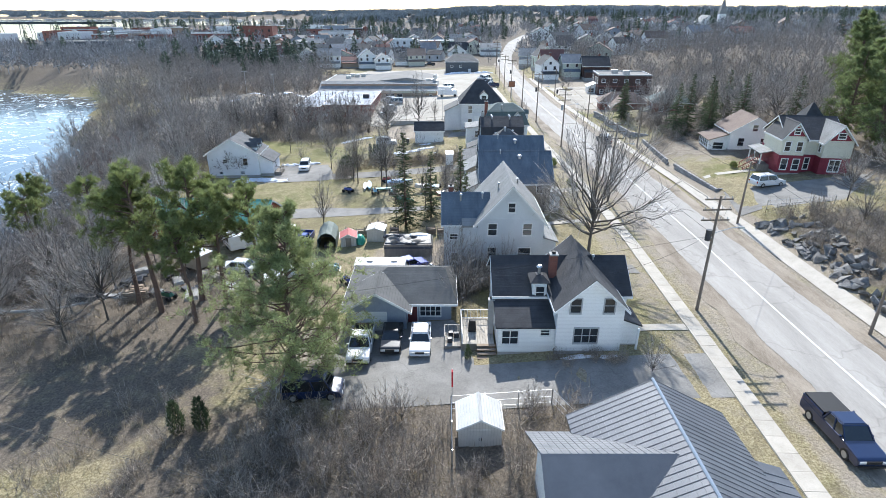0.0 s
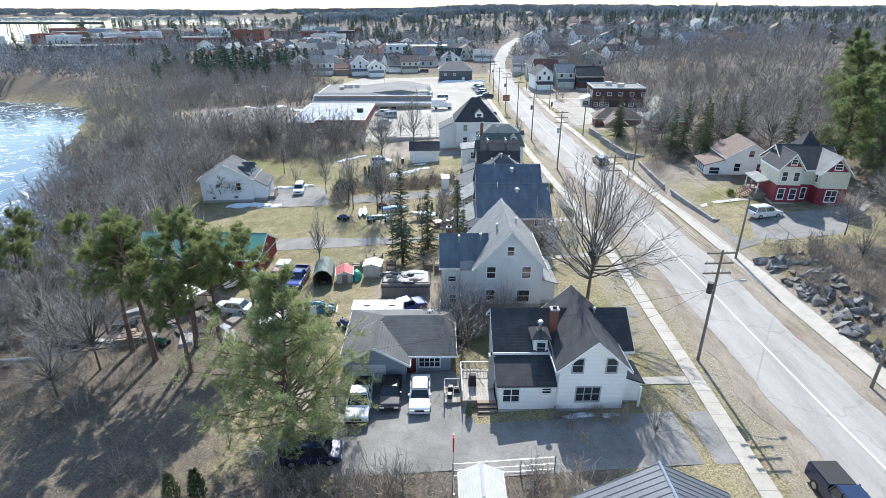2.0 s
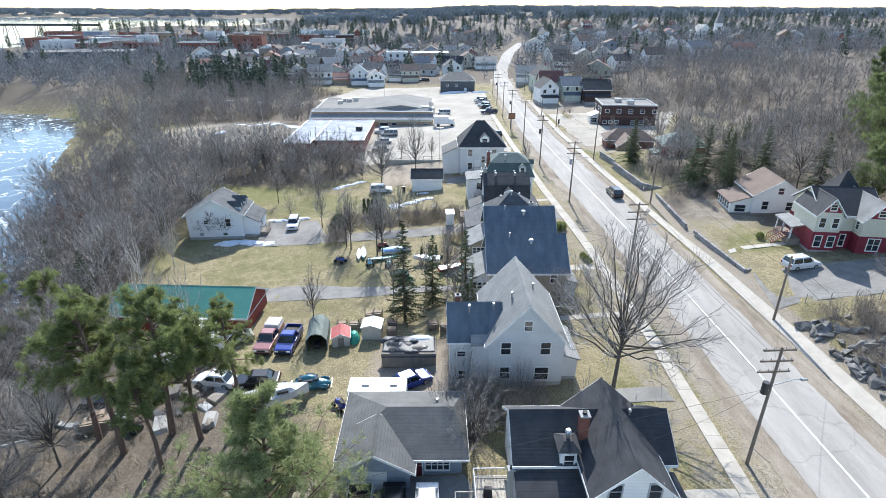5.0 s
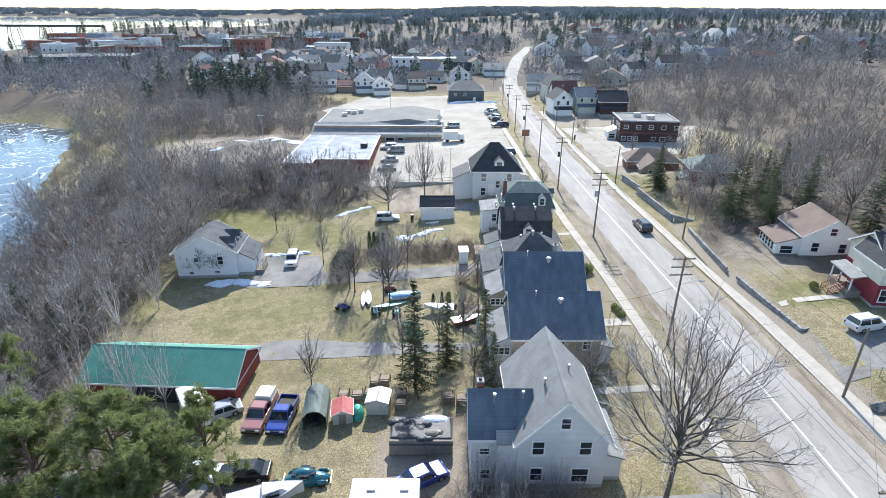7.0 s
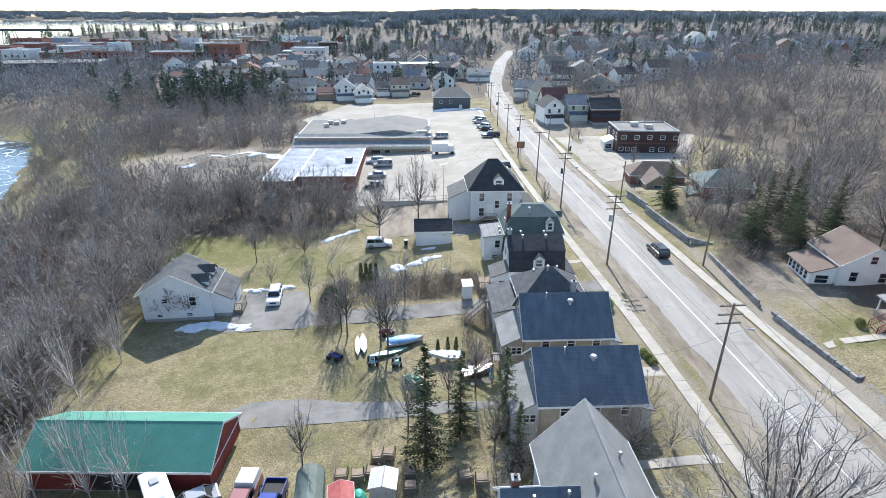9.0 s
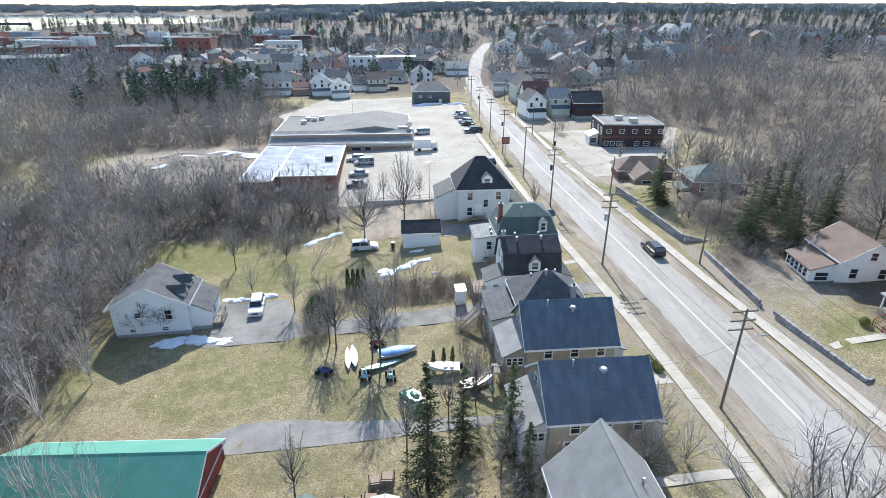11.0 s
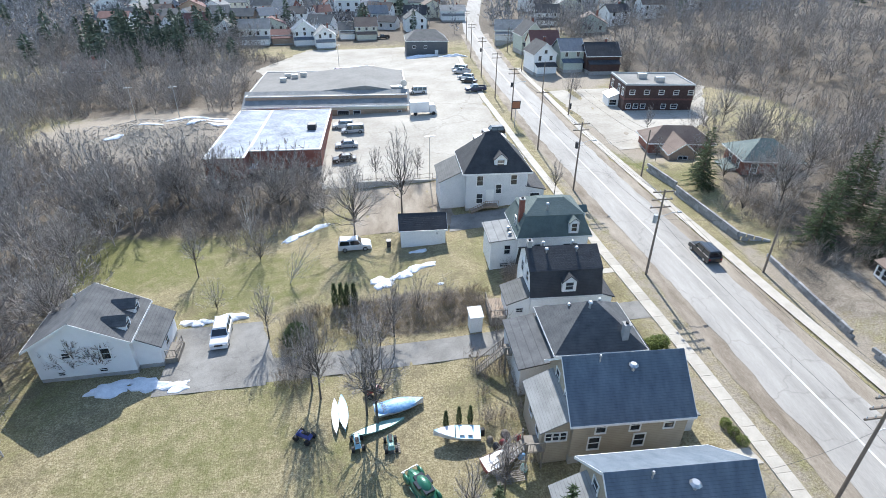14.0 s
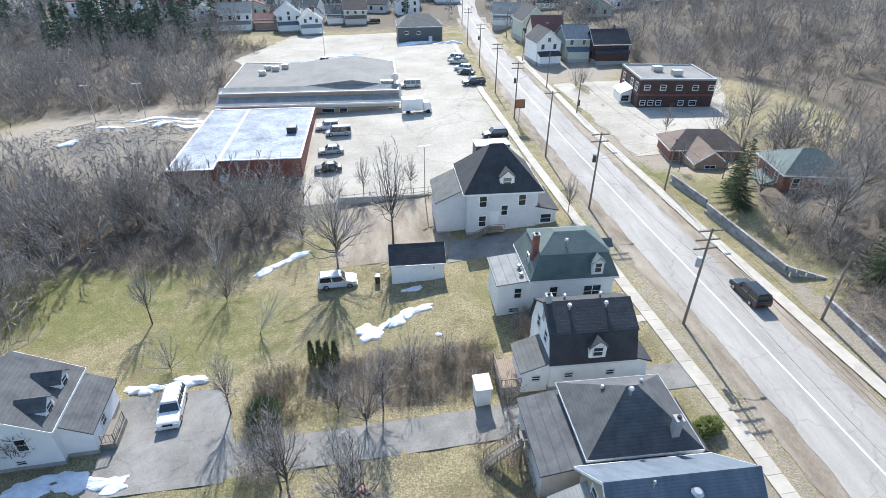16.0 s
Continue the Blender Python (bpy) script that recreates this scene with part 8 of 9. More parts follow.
def fence(pts, h, label, rail=True, gap=2.2, mesh_wire=False):
    e = thing("fence", (pts[0][0], pts[0][1], gz(*pts[0])), label, "fence")
    for (x0, y0), (x1, y1) in zip(pts, pts[1:]):
        n = max(1, int(math.hypot(x1 - x0, y1 - y0) / gap))
        for i in range(n + 1):
            x, y = x0 + (x1 - x0) * i / n, y0 + (y1 - y0) * i / n
            part("post", MB().tube((x, y, gz(x, y) - 0.2), (x, y, gz(x, y) + h), 0.05, n=6), GALV if mesh_wire else WOODGREY, e)
        for z in ((0.35, 0.9) if not mesh_wire else (0.1, 0.5, 0.98)):
            part("rail", MB().tube((x0, y0, gz(x0, y0) + h * z), (x1, y1, gz(x1, y1) + h * z), 0.035 if not mesh_wire else 0.018, n=5), GALV if mesh_wire else WOODGREY, e)


fence([(0.6, 31.8), (8.0, 31.8), (9.3, 28.8)], 1.3, "low white wire fence round the brush", mesh_wire=True)
fence([(-13.2, 141.0), (2.6, 140.6)], 1.3, "dark board fence along the paved yard")
fence([(42, 66.2), (50, 65.4)], 1.2, "chain-link fence by the driveway", mesh_wire=True)
fence([(0.6, 31.8), (0.6, 26.5)], 1.3, "short wire fence beside the tin shed", mesh_wire=True)
e = thing("wall_low", (-5, 140.4, -0.3), "low concrete wall behind the paved yard", "wall", kind="structure")
part("wall", MB().box(-13.5, 2.4, 140.2, 140.45, -1.2, 0.6), KERB, e)
e = local("flag", "red and white striped marker on a pole", "flag")
part("pole", MB().tube((0, 0, 0), (0, 0, 2.4), 0.03, n=6), GALV, e)
part("cloth", MB().box(-0.06, 0.06, -0.3, 0.0, 0.9, 2.3), plain("flag_red", (0.5, 0.02, 0.03), 0.7), e)
put(e, 0.7, 33.6)
# dark kiosk with a lettered side, drawn as bars
e = local("kiosk", "dark kiosk with pale roof and lettered side", "kiosk")
part("body", MB().box(-2.9, 2.9, -1.4, 1.4, 0, 2.6), DARKTRIM, e, bevel=0.04)
part("roof", MB().box(-3.0, 3.0, -1.5, 1.5, 2.6, 2.78), TRIM, e)
for k, w in enumerate((0.9, 1.2, 1.3)):
    part("sign_bar", MB().box(-2.2 + 1.5 * k, -2.2 + 1.5 * k + w, -1.43, -1.4, 1.5, 2.0), TRIM, e)
put(e, 12.2, 151.4, 3)
# bins in the paved yard
for x, y in ((-3.6, 124.6), (-7.8, 118.8)):
    e = local("rubbish_bin", "dark wheeled rubbish bin", "bin", "bins")
    part("bin", MB().hexa([(-0.25, -0.3, 0.08), (0.25, -0.3, 0.08), (0.25, 0.3, 0.08), (-0.25, 0.3, 0.08)], [(-0.32, -0.38, 1.0), (0.32, -0.38, 1.0), (0.32, 0.38, 1.0), (-0.32, 0.38, 1.0)]), DARKTRIM, e)
    part("lid", MB().box(-0.34, 0.34, -0.4, 0.4, 1.0, 1.08), DARKTRIM, e, bevel=0.02)
    put(e, x, y)
# scrap and machinery under the pines
for k in range(26):
    x, y = rr.uniform(-40, -22), rr.uniform(51, 59)
    e = local("scrap_item", rr.choice(("grey metal scrap panel", "weathered machine part", "dark discarded scrap box")) + " lying among leaf litter", "scrap", "yard scrap")
    c = rr.choice((FOUND, WOODGREY, WOODGREY, DARKTRIM, DARKTRIM, GREYTRIM))
    w, d, hh = rr.uniform(0.4, 1.6), rr.uniform(0.3, 0.9), rr.uniform(0.2, 0.8)
    part("panel", MB().hexa([(-w, -d, 0), (w, -d, 0), (w, d, 0), (-w, d, 0)], [(-w * 0.9, -d * 0.8, hh), (w * 0.8, -d * 0.9, hh * 0.9), (w * 0.7, d * 0.8, hh), (-w, d * 0.7, hh * 0.7)]), c, e, bevel=0.04)
    put(e, x, y, rr.uniform(0, 360))


# bare vine on the stucco gable
v, f = bare_tree(400, 5.2, [(6, 2, 0.9, 0.5, 0.0), (4, 2, 0.8, 0.5, 0.0)], 0.07, 3, 0.03)[1]
v2, f2 = bare_tree(401, 4.6, [(6, 3, 0.9, 0.5, 0.0), (4, 2, 0.8, 0.5, 0.0)], 0.06, 2, 0.03)[1]
for k, (vx, fx, x) in enumerate(((v, f, -40.4), (v2, f2, -37.6))):
    vx = vx.copy()
    vx[:, 1] = np.clip(vx[:, 1] * 0.02, -0.06, 0.0)
    vx[:, 0] = np.clip(vx[:, 0], -2.2, 2.6)
    vx[:, 2] = np.clip(vx[:, 2], 0, 5.6 - np.abs(vx[:, 0]) * 0.6)
    ob = new("climbing_vine", np_mesh("climbing_vine", vx, fx, BARK))
    ob.matrix_world = pose(-38, 100, -1.9, 0, 0, 4) @ pose(x + 38, -2.85, 0.2)
    tagged(ob, "leafless climbing vine spread over the stucco wall", "vine", "wall vines")


# ---- snow ----
def snow(x, y, rx, ry, h, turn, seed, label="patch of old melting snow"):
    rng, n, m = np.random.default_rng(seed), 34, 8
    ph = rng.uniform(0, 6.28, 5)
    c, s = math.cos(radians(turn)), math.sin(radians(turn))
    vs, fs = [], []
    for j in range(m + 1):
        t = j / m
        for i in range(n):
            a = 2 * math.pi * i / n
            edge = 1 + 0.2 * math.sin(2 * a + ph[0]) + 0.16 * math.sin(3 * a + ph[1]) + 0.12 * math.sin(5 * a + ph[2]) + 0.1 * math.sin(9 * a + ph[3])
            u, v = rx * t * edge * math.cos(a), ry * t * edge * math.sin(a)
            px, py = x + u * c - v * s, y + u * s + v * c
            bump = h * (1 - t ** 2) * (0.75 + 0.5 * noise.noise((px * 1.1, py * 1.1, seed)))
            vs.append((px, py, gz(px, py) + 0.06 + max(0, bump) - (0.14 if j == m else 0)))
    for j in range(m):
        for i in range(n):
            fs.append((j * n + i, j * n + (i + 1) % n, (j + 1) * n + (i + 1) % n, (j + 1) * n + i))
    mb = MB()
    mb.v, mb.f = vs, fs
    me = mb.mesh("snow_patch")
    me.materials.append(SNOW)
    tagged(new("snow_patch", me), label, "snow", "snow patches")


for k, a in enumerate([(-8.8, 109.8, 1.7, 1.3, 0.35, 10), (-6.2, 111.0, 1.5, 0.9, 0.3, 40), (-4.0, 112.4, 2.0, 0.9, 0.3, 20), (-21.5, 124.4, 2.2, 0.8, 0.25, 35), (-18.4, 126.8, 2.2, 0.7, 0.25, 30), (-36.0, 95.3, 2.4, 1.0, 0.5, 8), (-32.6, 95.6, 2.2, 1.0, 0.5, 0),
                         (-29.6, 94.9, 1.6, 0.8, 0.3, 10), (-30.4, 105.2, 1.8, 0.7, 0.4, 0), (-26.5, 105.6, 2.2, 0.8, 0.4, 0), (6.0, 252.5, 6.5, 1.6, 0.9, 8), (17.5, 250.5, 4.5, 1.4, 0.8, -5), (-17, 240, 5.5, 1.5, 0.5, 10), (-24, 226.5, 5.0, 1.2, 0.4, 5),
                         (-14, 214.5, 7, 1.0, 0.5, 0), (-3.8, 116.6, 1.6, 0.35, 0.15, 10), (11.2, 37.2, 1.6, 0.28, 0.12, 5), (13.6, 37.0, 0.9, 0.25, 0.1, 0), (66.5, 190, 4.5, 1.2, 0.7, 15), (-44, 176, 3, 1.4, 0.2, 25), (-50, 173, 2.6, 1.0, 0.2, 15), (-56, 168, 2.5, 0.9, 0.2, 30), (-47, 169, 2.0, 0.7, 0.15, 60), (-62, 164, 2.4, 0.7, 0.15, 10), (-50, 177, 5.0, 1.2, 0.3, 20), (-42, 171, 3.0, 1.0, 0.25, 40), (-1.6, 108.0, 0.4, 0.3, 0.2, 0)]):
    snow(*a, k)

# ---- stone ----
rg = random.Random(11)
ROCKS = []
for k in range(5):
    bm = bmesh.new()
    pts = [bm.verts.new((rg.uniform(-0.6, 0.6), rg.uniform(-0.6, 0.6), rg.uniform(-0.4, 0.4))) for _ in range(14)]
    res = bmesh.ops.convex_hull(bm, input=pts)
    bmesh.ops.delete(bm, geom=[g for g in res["geom_interior"] if isinstance(g, bmesh.types.BMVert)], context="VERTS")
    bmesh.ops.recalc_face_normals(bm, faces=bm.faces)
    m = bpy.data.meshes.new("rock")
    bm.to_mesh(m)
    bm.free()
    m.materials.append(ROCK)
    ROCKS.append(m)
for k in range(150):
    y = rg.uniform(36, 63)
    x = 39.8 + rg.uniform(0, 1) ** 1.5 * 5
    ob = new("boulder", rg.choice(ROCKS))
    s = rg.uniform(0.5, 1.7)
    ob.matrix_world = pose(x, y, gz(x, y) + 0.1 * s, rg.uniform(0, 40), rg.uniform(0, 40), rg.uniform(0, 360)) @ Matrix.Diagonal((s, s * rg.uniform(0.6, 1), s * 0.8, 1))
    tagged(ob, "dark angular boulder on the roadside bank", "rock", "roadside boulders")


rub = []
for k in range(4):
    m = ROCKS[k]
    m.calc_loop_triangles()
    rub.append((np.array([v.co[:] for v in m.vertices]) * (1, 1, 0.6), np.array([t.vertices[:] for t in m.loop_triangles])))
scatter("rubble", rub, inside(3200, -82, -30, 148, 190, lambda x, y: ((x + 53) / 22) ** 2 + ((y - 168) / 13) ** 2 < rn.uniform(0.1, 1.2), 0.08, 0.34), mat("pale_rubble", (0.22, 0.2, 0.175), (0.4, 0.37, 0.33), 0.9, scale=0.8, fine=5, bump=0.7), "mound of pale rubble and dirty snow", "rubble", -0.05)


def block_wall(pts, h, label, courses, size=0.85):
    e = thing("retaining_wall", (pts[0][0], pts[0][1], gz(*pts[0])), label, "wall", kind="structure")
    bl = [MB().box(-size / 2 + 0.015, size / 2 - 0.015, -0.16, 0.16, 0.01, h / courses - 0.01).mesh("block") for _ in range(1)]
    bl[0].materials.append(STONE)
    for (x0, y0), (x1, y1) in zip(pts, pts[1:]):
        L = math.hypot(x1 - x0, y1 - y0)
        n = max(1, int(L / size))
        a = math.degrees(math.atan2(y1 - y0, x1 - x0))
        for i in range(n):
            for c in range(courses):
                t = (i + 0.5 + 0.5 * (c % 2)) / n
                x, y = x0 + (x1 - x0) * t, y0 + (y1 - y0) * t
                ob = new("block", bl[0])
                ob.parent = e
                ob.matrix_parent_inverse = e.matrix_world.inverted()
                ob.matrix_basis = pose(x + rg.uniform(-0.02, 0.02), y, road_z(y) + 0.02 + h / courses * c, 0, 0, a + rg.uniform(-1.5, 1.5))


block_wall([(37.7, 137), (38.6, 128.4)], 1.5, "low concrete block retaining wall by the pavement", 3)
block_wall([(37.8, 127), (38.2, 119), (38.6, 111.2), (41.4, 108.6)], 1.6, "grey block retaining wall below the garden", 3)
block_wall([(39.4, 106), (38.9, 98), (38.6, 91.0)], 1.3, "weathered stone retaining wall along the pavement", 3)
block_wall([(38.8, 88.5), (39.2, 83), (39.9, 75.4), (43.0, 76.4)], 1.3, "low stone garden wall by the driveway", 3)


# ---- the town ----
rt = random.Random(21)
WALLS, ROOFS = (WHITE, WHITE, GREYW, CREAM, BLUEGREY, GREENW, TANBRICK, BRICK), (SH_GREY, SH_BLACK, SH_PALE, SH_BROWN, SH_RED, SH_BLUE)


def far_house(x, y, w, d, ze, zr, wall, roof, turn, axis, label):
    """A house in the distance: walls, one roof, its windows and sometimes a chimney."""
    z = gz(x, y)
    e = thing("house", (x, y, z), label, "house", rot=turn)
    x0, x1, y0, y1 = x - w / 2, x + w / 2, y - d / 2, y + d / 2
    a, b, p, q = (x0, x1, y0, y1) if axis == "y" else (y0, y1, x0, x1)
    m = (a + b) / 2
    part("wall", MB().prism([(a, z - 1), (b, z - 1), (b, z + ze), (m, z + zr), (a, z + ze)], axis, p, q), wall, e)
    k = (zr - ze) / (m - a) * 0.4
    part("roof", MB().prism([(a - 0.4, z + ze - k), (m, z + zr), (b + 0.4, z + ze - k), (b + 0.4, z + ze - k + 0.2), (m, z + zr + 0.22), (a - 0.4, z + ze - k + 0.2)], axis, p - 0.4, q + 0.4), roof, e)
    for u in ((-0.28, 0.28) if w < 11 else (-0.32, 0, 0.32)):
        for zz in ((1.7, 4.3) if ze > 5 else (1.8,)):
            part("window", MB().box(x + w * u - 0.5, x + w * u + 0.5, y0 - 0.04, y0 + 0.1, z + zz - 0.7, z + zz + 0.7), GLASS, e)
    if rt.random() < 0.4:
        part("chimney", MB().box(x + w * 0.2 - 0.35, x + w * 0.2 + 0.35, y + 0.3, y + 1.0, z + ze, z + zr + 0.9), CHIMNEY, e)


def town_house(x, y, w, d, ze, zr, wall, roof, turn, axis, label="distant gabled timber house", z=None, wing=True):
    z = gz(x, y) if z is None else z
    e = thing("house", (x, y, z), label, "house", rot=turn)
    x0, x1, y0, y1 = x - w / 2, x + w / 2, y - d / 2, y + d / 2
    gable(e, x0, x1, y0, y1, z, z + ze, z + zr, axis, wall, roof, 0.4)
    n = max(2, int(w / 3))
    for k in range(n):
        for zz in ([1.8, 4.4] if ze > 4.5 else [1.8]):
            window(e, "S", y0, x0 + w * (k + 0.5) / n, z + zz, 0.9, 1.3, plain_sash=True)
    if axis == "y":
        window(e, "S", y0, x, z + ze + 0.6, 0.9, 1.0, plain_sash=True)
    if wing:
        shed_roof(e, x0 + 0.4, x1 - 0.6, y0 - 2.2, y0, z, (z + 2.4, z + 2.4, z + 3.1, z + 3.1), wall, roof, 0.25)
    if rt.random() < 0.5:
        chimney(e, x + w * 0.2, y + d * 0.15, z + ze, z + zr + 0.9, 0.6)


for x, y, w, d, ze, zr, wall, roof, turn, ax, lb in [
    (40.5, 221, 7, 9, 5.6, 8.6, WHITE, SH_BLACK, 6, "y", "white gabled house with dark roof by the street"), (49.5, 222, 7, 9, 5.4, 8.2, GREENW, SH_BLUE, 0, "x", "pale house with blue roof behind the trees"), (44, 232, 9, 8, 5.4, 9, CREAM, SH_RED, 0, "x", "cream house with dull red roof"),
    (58, 218, 10, 8, 4.5, 7.5, BROWNB, SH_BLACK, 0, "x", "dark house among bare trees"), (44, 250, 8, 10, 5.6, 9.5, GREENW, SH_BLACK, 5, "y", "green-grey gabled house by the street"), (43, 275, 12, 9, 4, 7, GREYW, SH_PALE, -12, "x", "pale grey house with light roof"),
    (-68, 287, 9, 10, 6, 9.5, WHITE, SH_GREY, 8, "y", "large white house with twin gables"), (-58, 290, 12, 9, 6, 9, WHITE, SH_PALE, 8, "x", "large white house with pale roof"), (-38.5, 289, 9, 9, 5.5, 9, WHITE, SH_BLUE, 10, "y", "white gabled house on the side street"), (-30, 283, 8, 9, 4.6, 7.4, WHITE, SH_PALE, 10, "y", "small white house on the side street"),
    (-47, 292, 10, 7, 3.4, 5.0, TANBRICK, SH_RED, 8, "x", "low house with rust-coloured roof"), (-14, 300, 9, 9, 5.2, 8.2, CREAM, SH_BROWN, 5, "x", "cream house at the junction"), (-22, 302, 7, 8, 3.6, 6, WHITE, SH_GREY, 5, "x", "small white house at the junction"), (28, 342, 12, 9, 4.5, 6.6, WHITE, SH_PALE, 0, "x", "white corner shop at the junction"),
    (-143, 362, 12, 10, 5.5, 9.5, WHITE, SH_GREY, 30, "y", "white hall with steep gable roof"), (-95, 228, 11, 8, 3.4, 5.6, TANBRICK, SH_BROWN, 10, "x", "low tan house hidden in bare trees"), (-122, 330, 9, 8, 4.8, 7.6, GREYW, SH_GREY, 20, "x", "grey house in the trees"), (-96, 335, 8, 8, 4.6, 7.4, WHITE, SH_BLACK, -10, "y", "white house with dark roof"),
    (-84, 318, 8, 7, 4.2, 6.6, WHITE, SH_PALE, 15, "x", "white house with light roof"), (64, 300, 10, 9, 5, 8, WHITE, SH_BLACK, -10, "x", "white house on the wooded slope"), (92, 330, 10, 9, 5, 8, GREYW, SH_GREY, -15, "y", "grey house on the wooded slope")]:
    town_house(x, y, w, d, ze, zr, wall, roof, turn, ax, lb)
HOMES = (WHITE, WHITE, WHITE, WHITE, WHITE, WHITE, CREAM, GREYW, GREYW, BRICK, GREENW, BLUEGREY, TANBRICK)


def place_homes(n, x0, x1, y0, y1, label, keep=None):
    """Scatter houses, 11 m apart at least, clear of the street."""
    k = 0
    while k < n:
        x, y = rt.uniform(x0, x1), rt.uniform(y0, y1)
        if abs(x - float(np.interp(y, *zip(*CENTRE)))) < 15 or not open_town(x, y) or (keep and not keep(x, y)) or any(math.hypot(x - u, y - v) < 11 for u, v in HOMESITES):
            k += 0.02
            continue
        HOMESITES.append((x, y))
        ze = rt.choice((3.4, 5.2, 5.8))
        far_house(x, y, rt.uniform(8, 13), rt.uniform(7, 10), ze, ze + rt.uniform(2, 3.6), rt.choice(HOMES), rt.choice(ROOFS), rt.uniform(-25, 25), rt.choice("xy"), label)
        k += 1


HOMESITES = [(-68, 287), (-58, 290), (-38, 289), (-30, 283), (-47, 292), (-14, 300), (-22, 302), (28, 342), (64, 300), (92, 330), (-3, 368), (-24, 352), (44, 250), (43, 275), (224, 480), (216, 484)]
place_homes(62, -125, 24, 306, 430, "gabled timber house in the near town")
place_homes(44, 60, 330, 285, 560, "gabled timber house on the wooded hillside")
place_homes(7, 42, 130, 240, 330, "gabled timber house among bare trees beside the street")
place_homes(60, -420, 400, 560, 900, "small distant house among trees")


def block(x, y, w, d, h, wall, roof, turn, floors, label):
    z = gz(x, y)
    e = thing("commercial_building", (x, y, z), label, "building", rot=turn)
    flat(e, x - w / 2, x + w / 2, y - d / 2, y + d / 2, z, z + h, wall, roof, rt.choice((TRIM, GREYTRIM, wall)), 0.3, 0.5)
    n = max(3, int(w / 4.2))
    for f in range(floors):
        for k in range(n):
            u, c = x - w / 2 + w * (k + 0.5) / n, z + 1.9 + f * (h - 0.6) / floors
            part("window", MB().box(u - 0.65, u + 0.65, y - d / 2 - 0.04, y - d / 2 + 0.1, c - 0.8, c + 0.8), GLASS, e)
    if rt.random() < 0.6:
        part("roof_unit", MB().box(x - 1.5, x + 1.2, y - 1, y + 1, z + h, z + h + 1.6), GALV, e)


block(-168, 432, 34, 14, 7.5, BRICK, MEMBRANE, 4, 2, "long red brick block with flat roof")
block(-138, 436, 24, 16, 12, BRICK, SH_GREY, 2, 3, "three-storey red brick block")
block(-3, 368, 26, 16, 7, GREENW, TRIM, 8, 2, "green-grey shop block with pale roof")
block(-24, 352, 12, 12, 9.5, GREYW, MEMBRANE, 8, 3, "pale three-storey block with flat roof")
block(-230, 392, 60, 34, 6, DARKSIDE, MEMBRANE, 12, 1, "long grey industrial shed by the river")
for k in range(44):
    while True:
        x, y = rt.uniform(-420, -80), rt.uniform(440, 720)
        if x > river_x(y) + 40 and x < -60 - 0.1 * (y - 440):
            break
    wl = rt.choice((BRICK, BRICK, BRICK, TANBRICK, BROWNB, GREYW, WHITE, BLUEGREY))
    block(x, y, rt.uniform(14, 32), rt.uniform(10, 18), rt.choice((5, 7, 9, 11)), wl, rt.choice((MEMBRANE, WETROOF, TRIM, SH_GREY)), rt.uniform(-6, 10), rt.choice((1, 2, 3)), "flat-roofed block in the distant town")
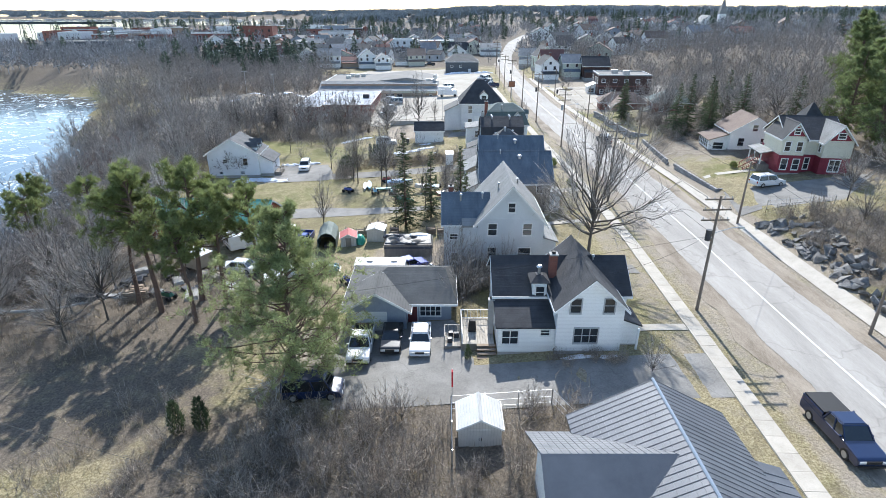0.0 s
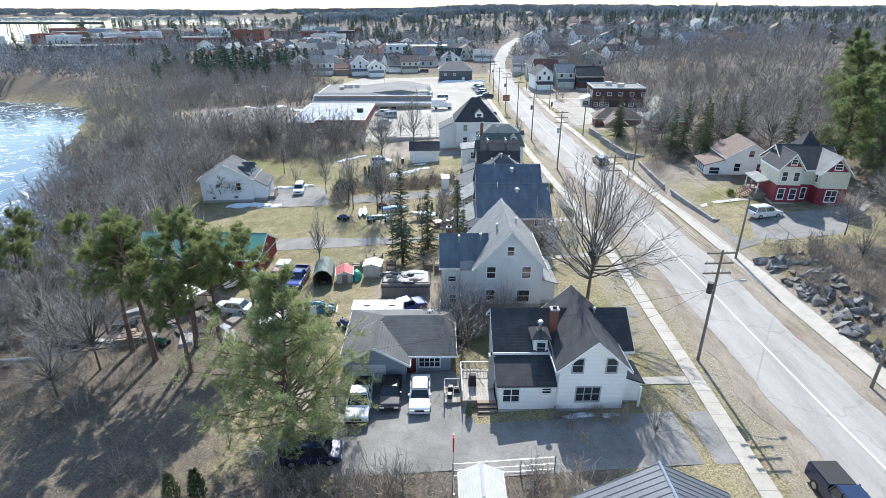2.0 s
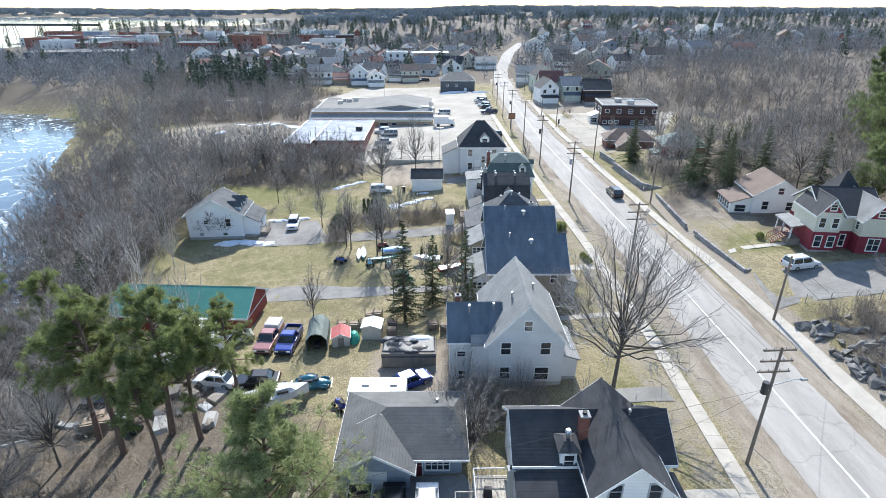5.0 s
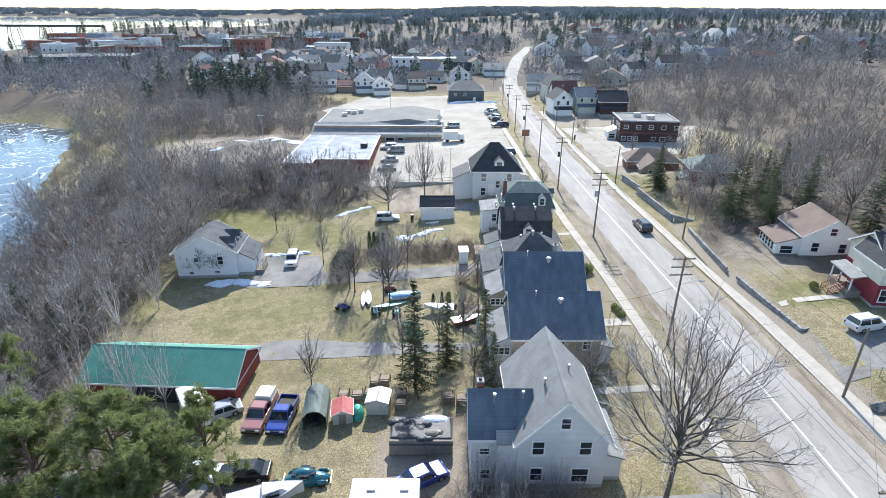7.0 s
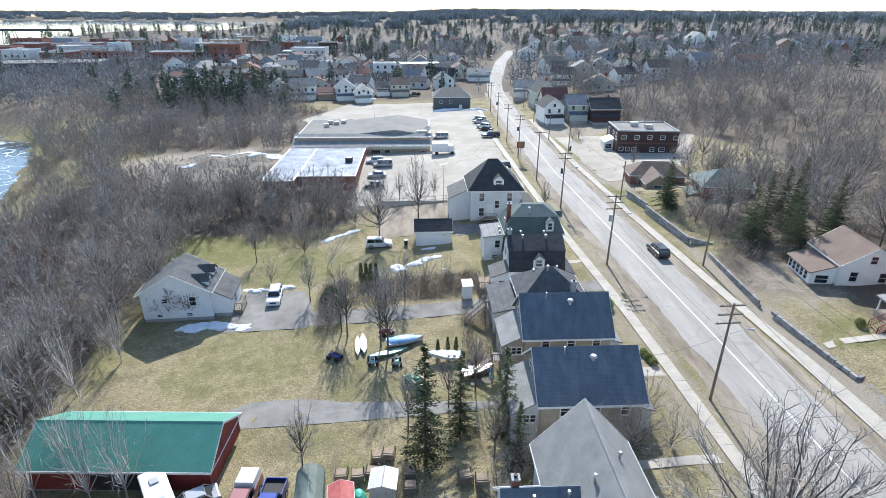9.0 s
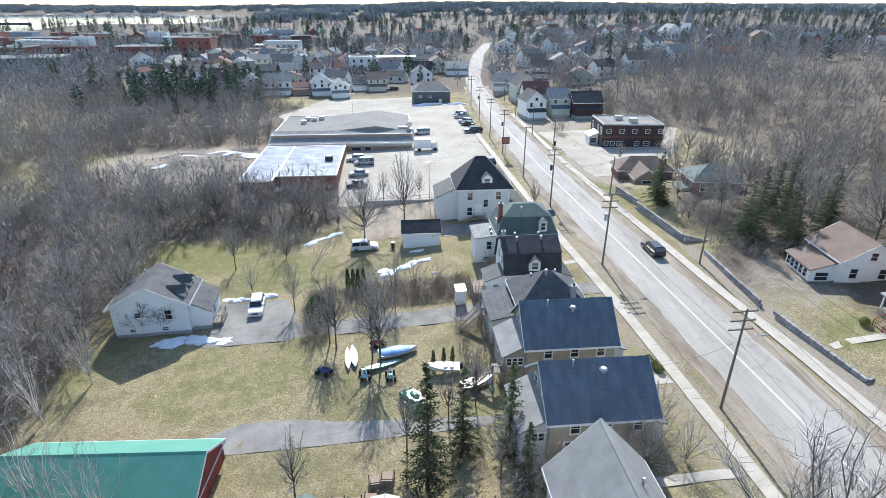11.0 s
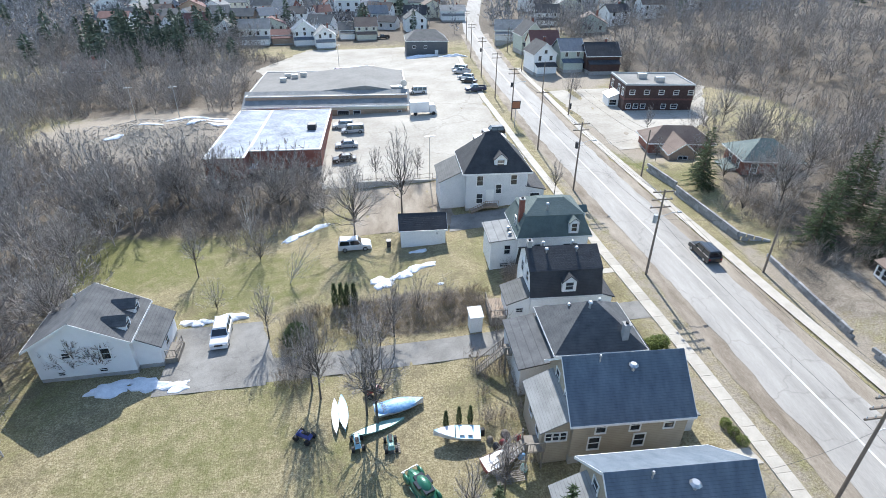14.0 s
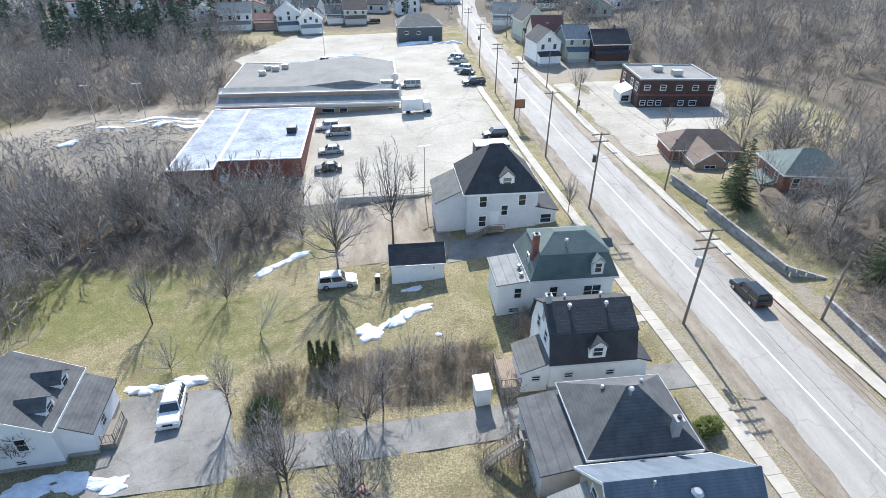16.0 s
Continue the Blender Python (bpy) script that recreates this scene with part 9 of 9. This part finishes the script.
# white church with spire
z = gz(224, 480)
e = thing("church", (224, 480, z), "white church with slender pale spire", "church", rot=-6)
gable(e, 210, 222, 474, 492, z, z + 7, z + 12, "y", WHITE, SH_PALE, 0.4)
part("tower", MB().box(224.5, 229.5, 476, 481, z - 1, z + 13), WHITE, e)
part("spire", MB().hexa([(224.2, 475.7, z + 13), (229.8, 475.7, z + 13), (229.8, 481.3, z + 13), (224.2, 481.3, z + 13)], [(226.9, 478.4, z + 26), (227.1, 478.4, z + 26), (227.1, 478.6, z + 26), (226.9, 478.6, z + 26)]), SH_PALE, e)
wins(e, "S", 474, [(213, z + 3.5, 1.2, 2.6), (216, z + 3.5, 1.2, 2.6), (219, z + 3.5, 1.2, 2.6)])
wins(e, "S", 476, [(227, z + 9, 1.4, 2.2)])
# railway bridge over the river
BSTEEL, BSTONE = plain("bridge_steel", (0.035, 0.045, 0.05), 0.7), mat("bridge_stone", (0.2, 0.15, 0.12), (0.3, 0.24, 0.2), 0.9)
e = thing("railway_bridge", (-430, 660, -7), "dark steel railway truss bridge on stone piers", "bridge")
part("deck", MB().box(-760, -250, 658.5, 663.5, 5.2, 7.4), BSTEEL, e)
for x0 in (-672, -624, -576, -528, -480):
    tr = MB()
    for yy in (659, 663):
        tr.box(x0, x0 + 48, yy - 0.3, yy + 0.3, -2.6, -1.7)
        for k in range(9):
            a = x0 + 6 * k
            tr.tube((a, yy, -2), (a, yy, 6), 0.35, n=4)
            if k < 8:
                tr.tube((a, yy, -2 if k % 2 else 6), (a + 6, yy, 6 if k % 2 else -2), 0.35, n=4)
    part("truss", tr, BSTEEL, e)
for x in (-672, -624, -576, -528, -480, -432):
    part("pier", MB().hexa([(x - 2.6, 657, -12), (x + 2.6, 657, -12), (x + 2.6, 665, -12), (x - 2.6, 665, -12)], [(x - 2.2, 658.5, -2), (x + 2.2, 658.5, -2), (x + 2.2, 663.5, -2), (x - 2.2, 663.5, -2)]), BSTONE, e)
for x in (-414, -385, -350, -315):
    tw = MB()
    for s in (-1, 1):
        for yy in (658, 664):
            tw.tube((x + s * 7, yy, -8), (x + s * 5, 661 + (yy - 661) * 0.6, 6), 0.35, n=4)
        tw.tube((x - s * 7, 658, -8), (x + s * 5, 659, 6), 0.2, n=4)
    part("trestle", tw, BSTEEL, e)
e.matrix_world = Matrix.Translation((-765, 914, -9)) @ Matrix.Scale(1.38, 4)
# radio mast
e = local("radio_mast", "slim lattice radio mast on the skyline", "mast")
part("mast", MB().tube((0, 0, 0), (0, 0, 42), 0.5, 0.2, 4), GALV, e)
put(e, -330, 900)
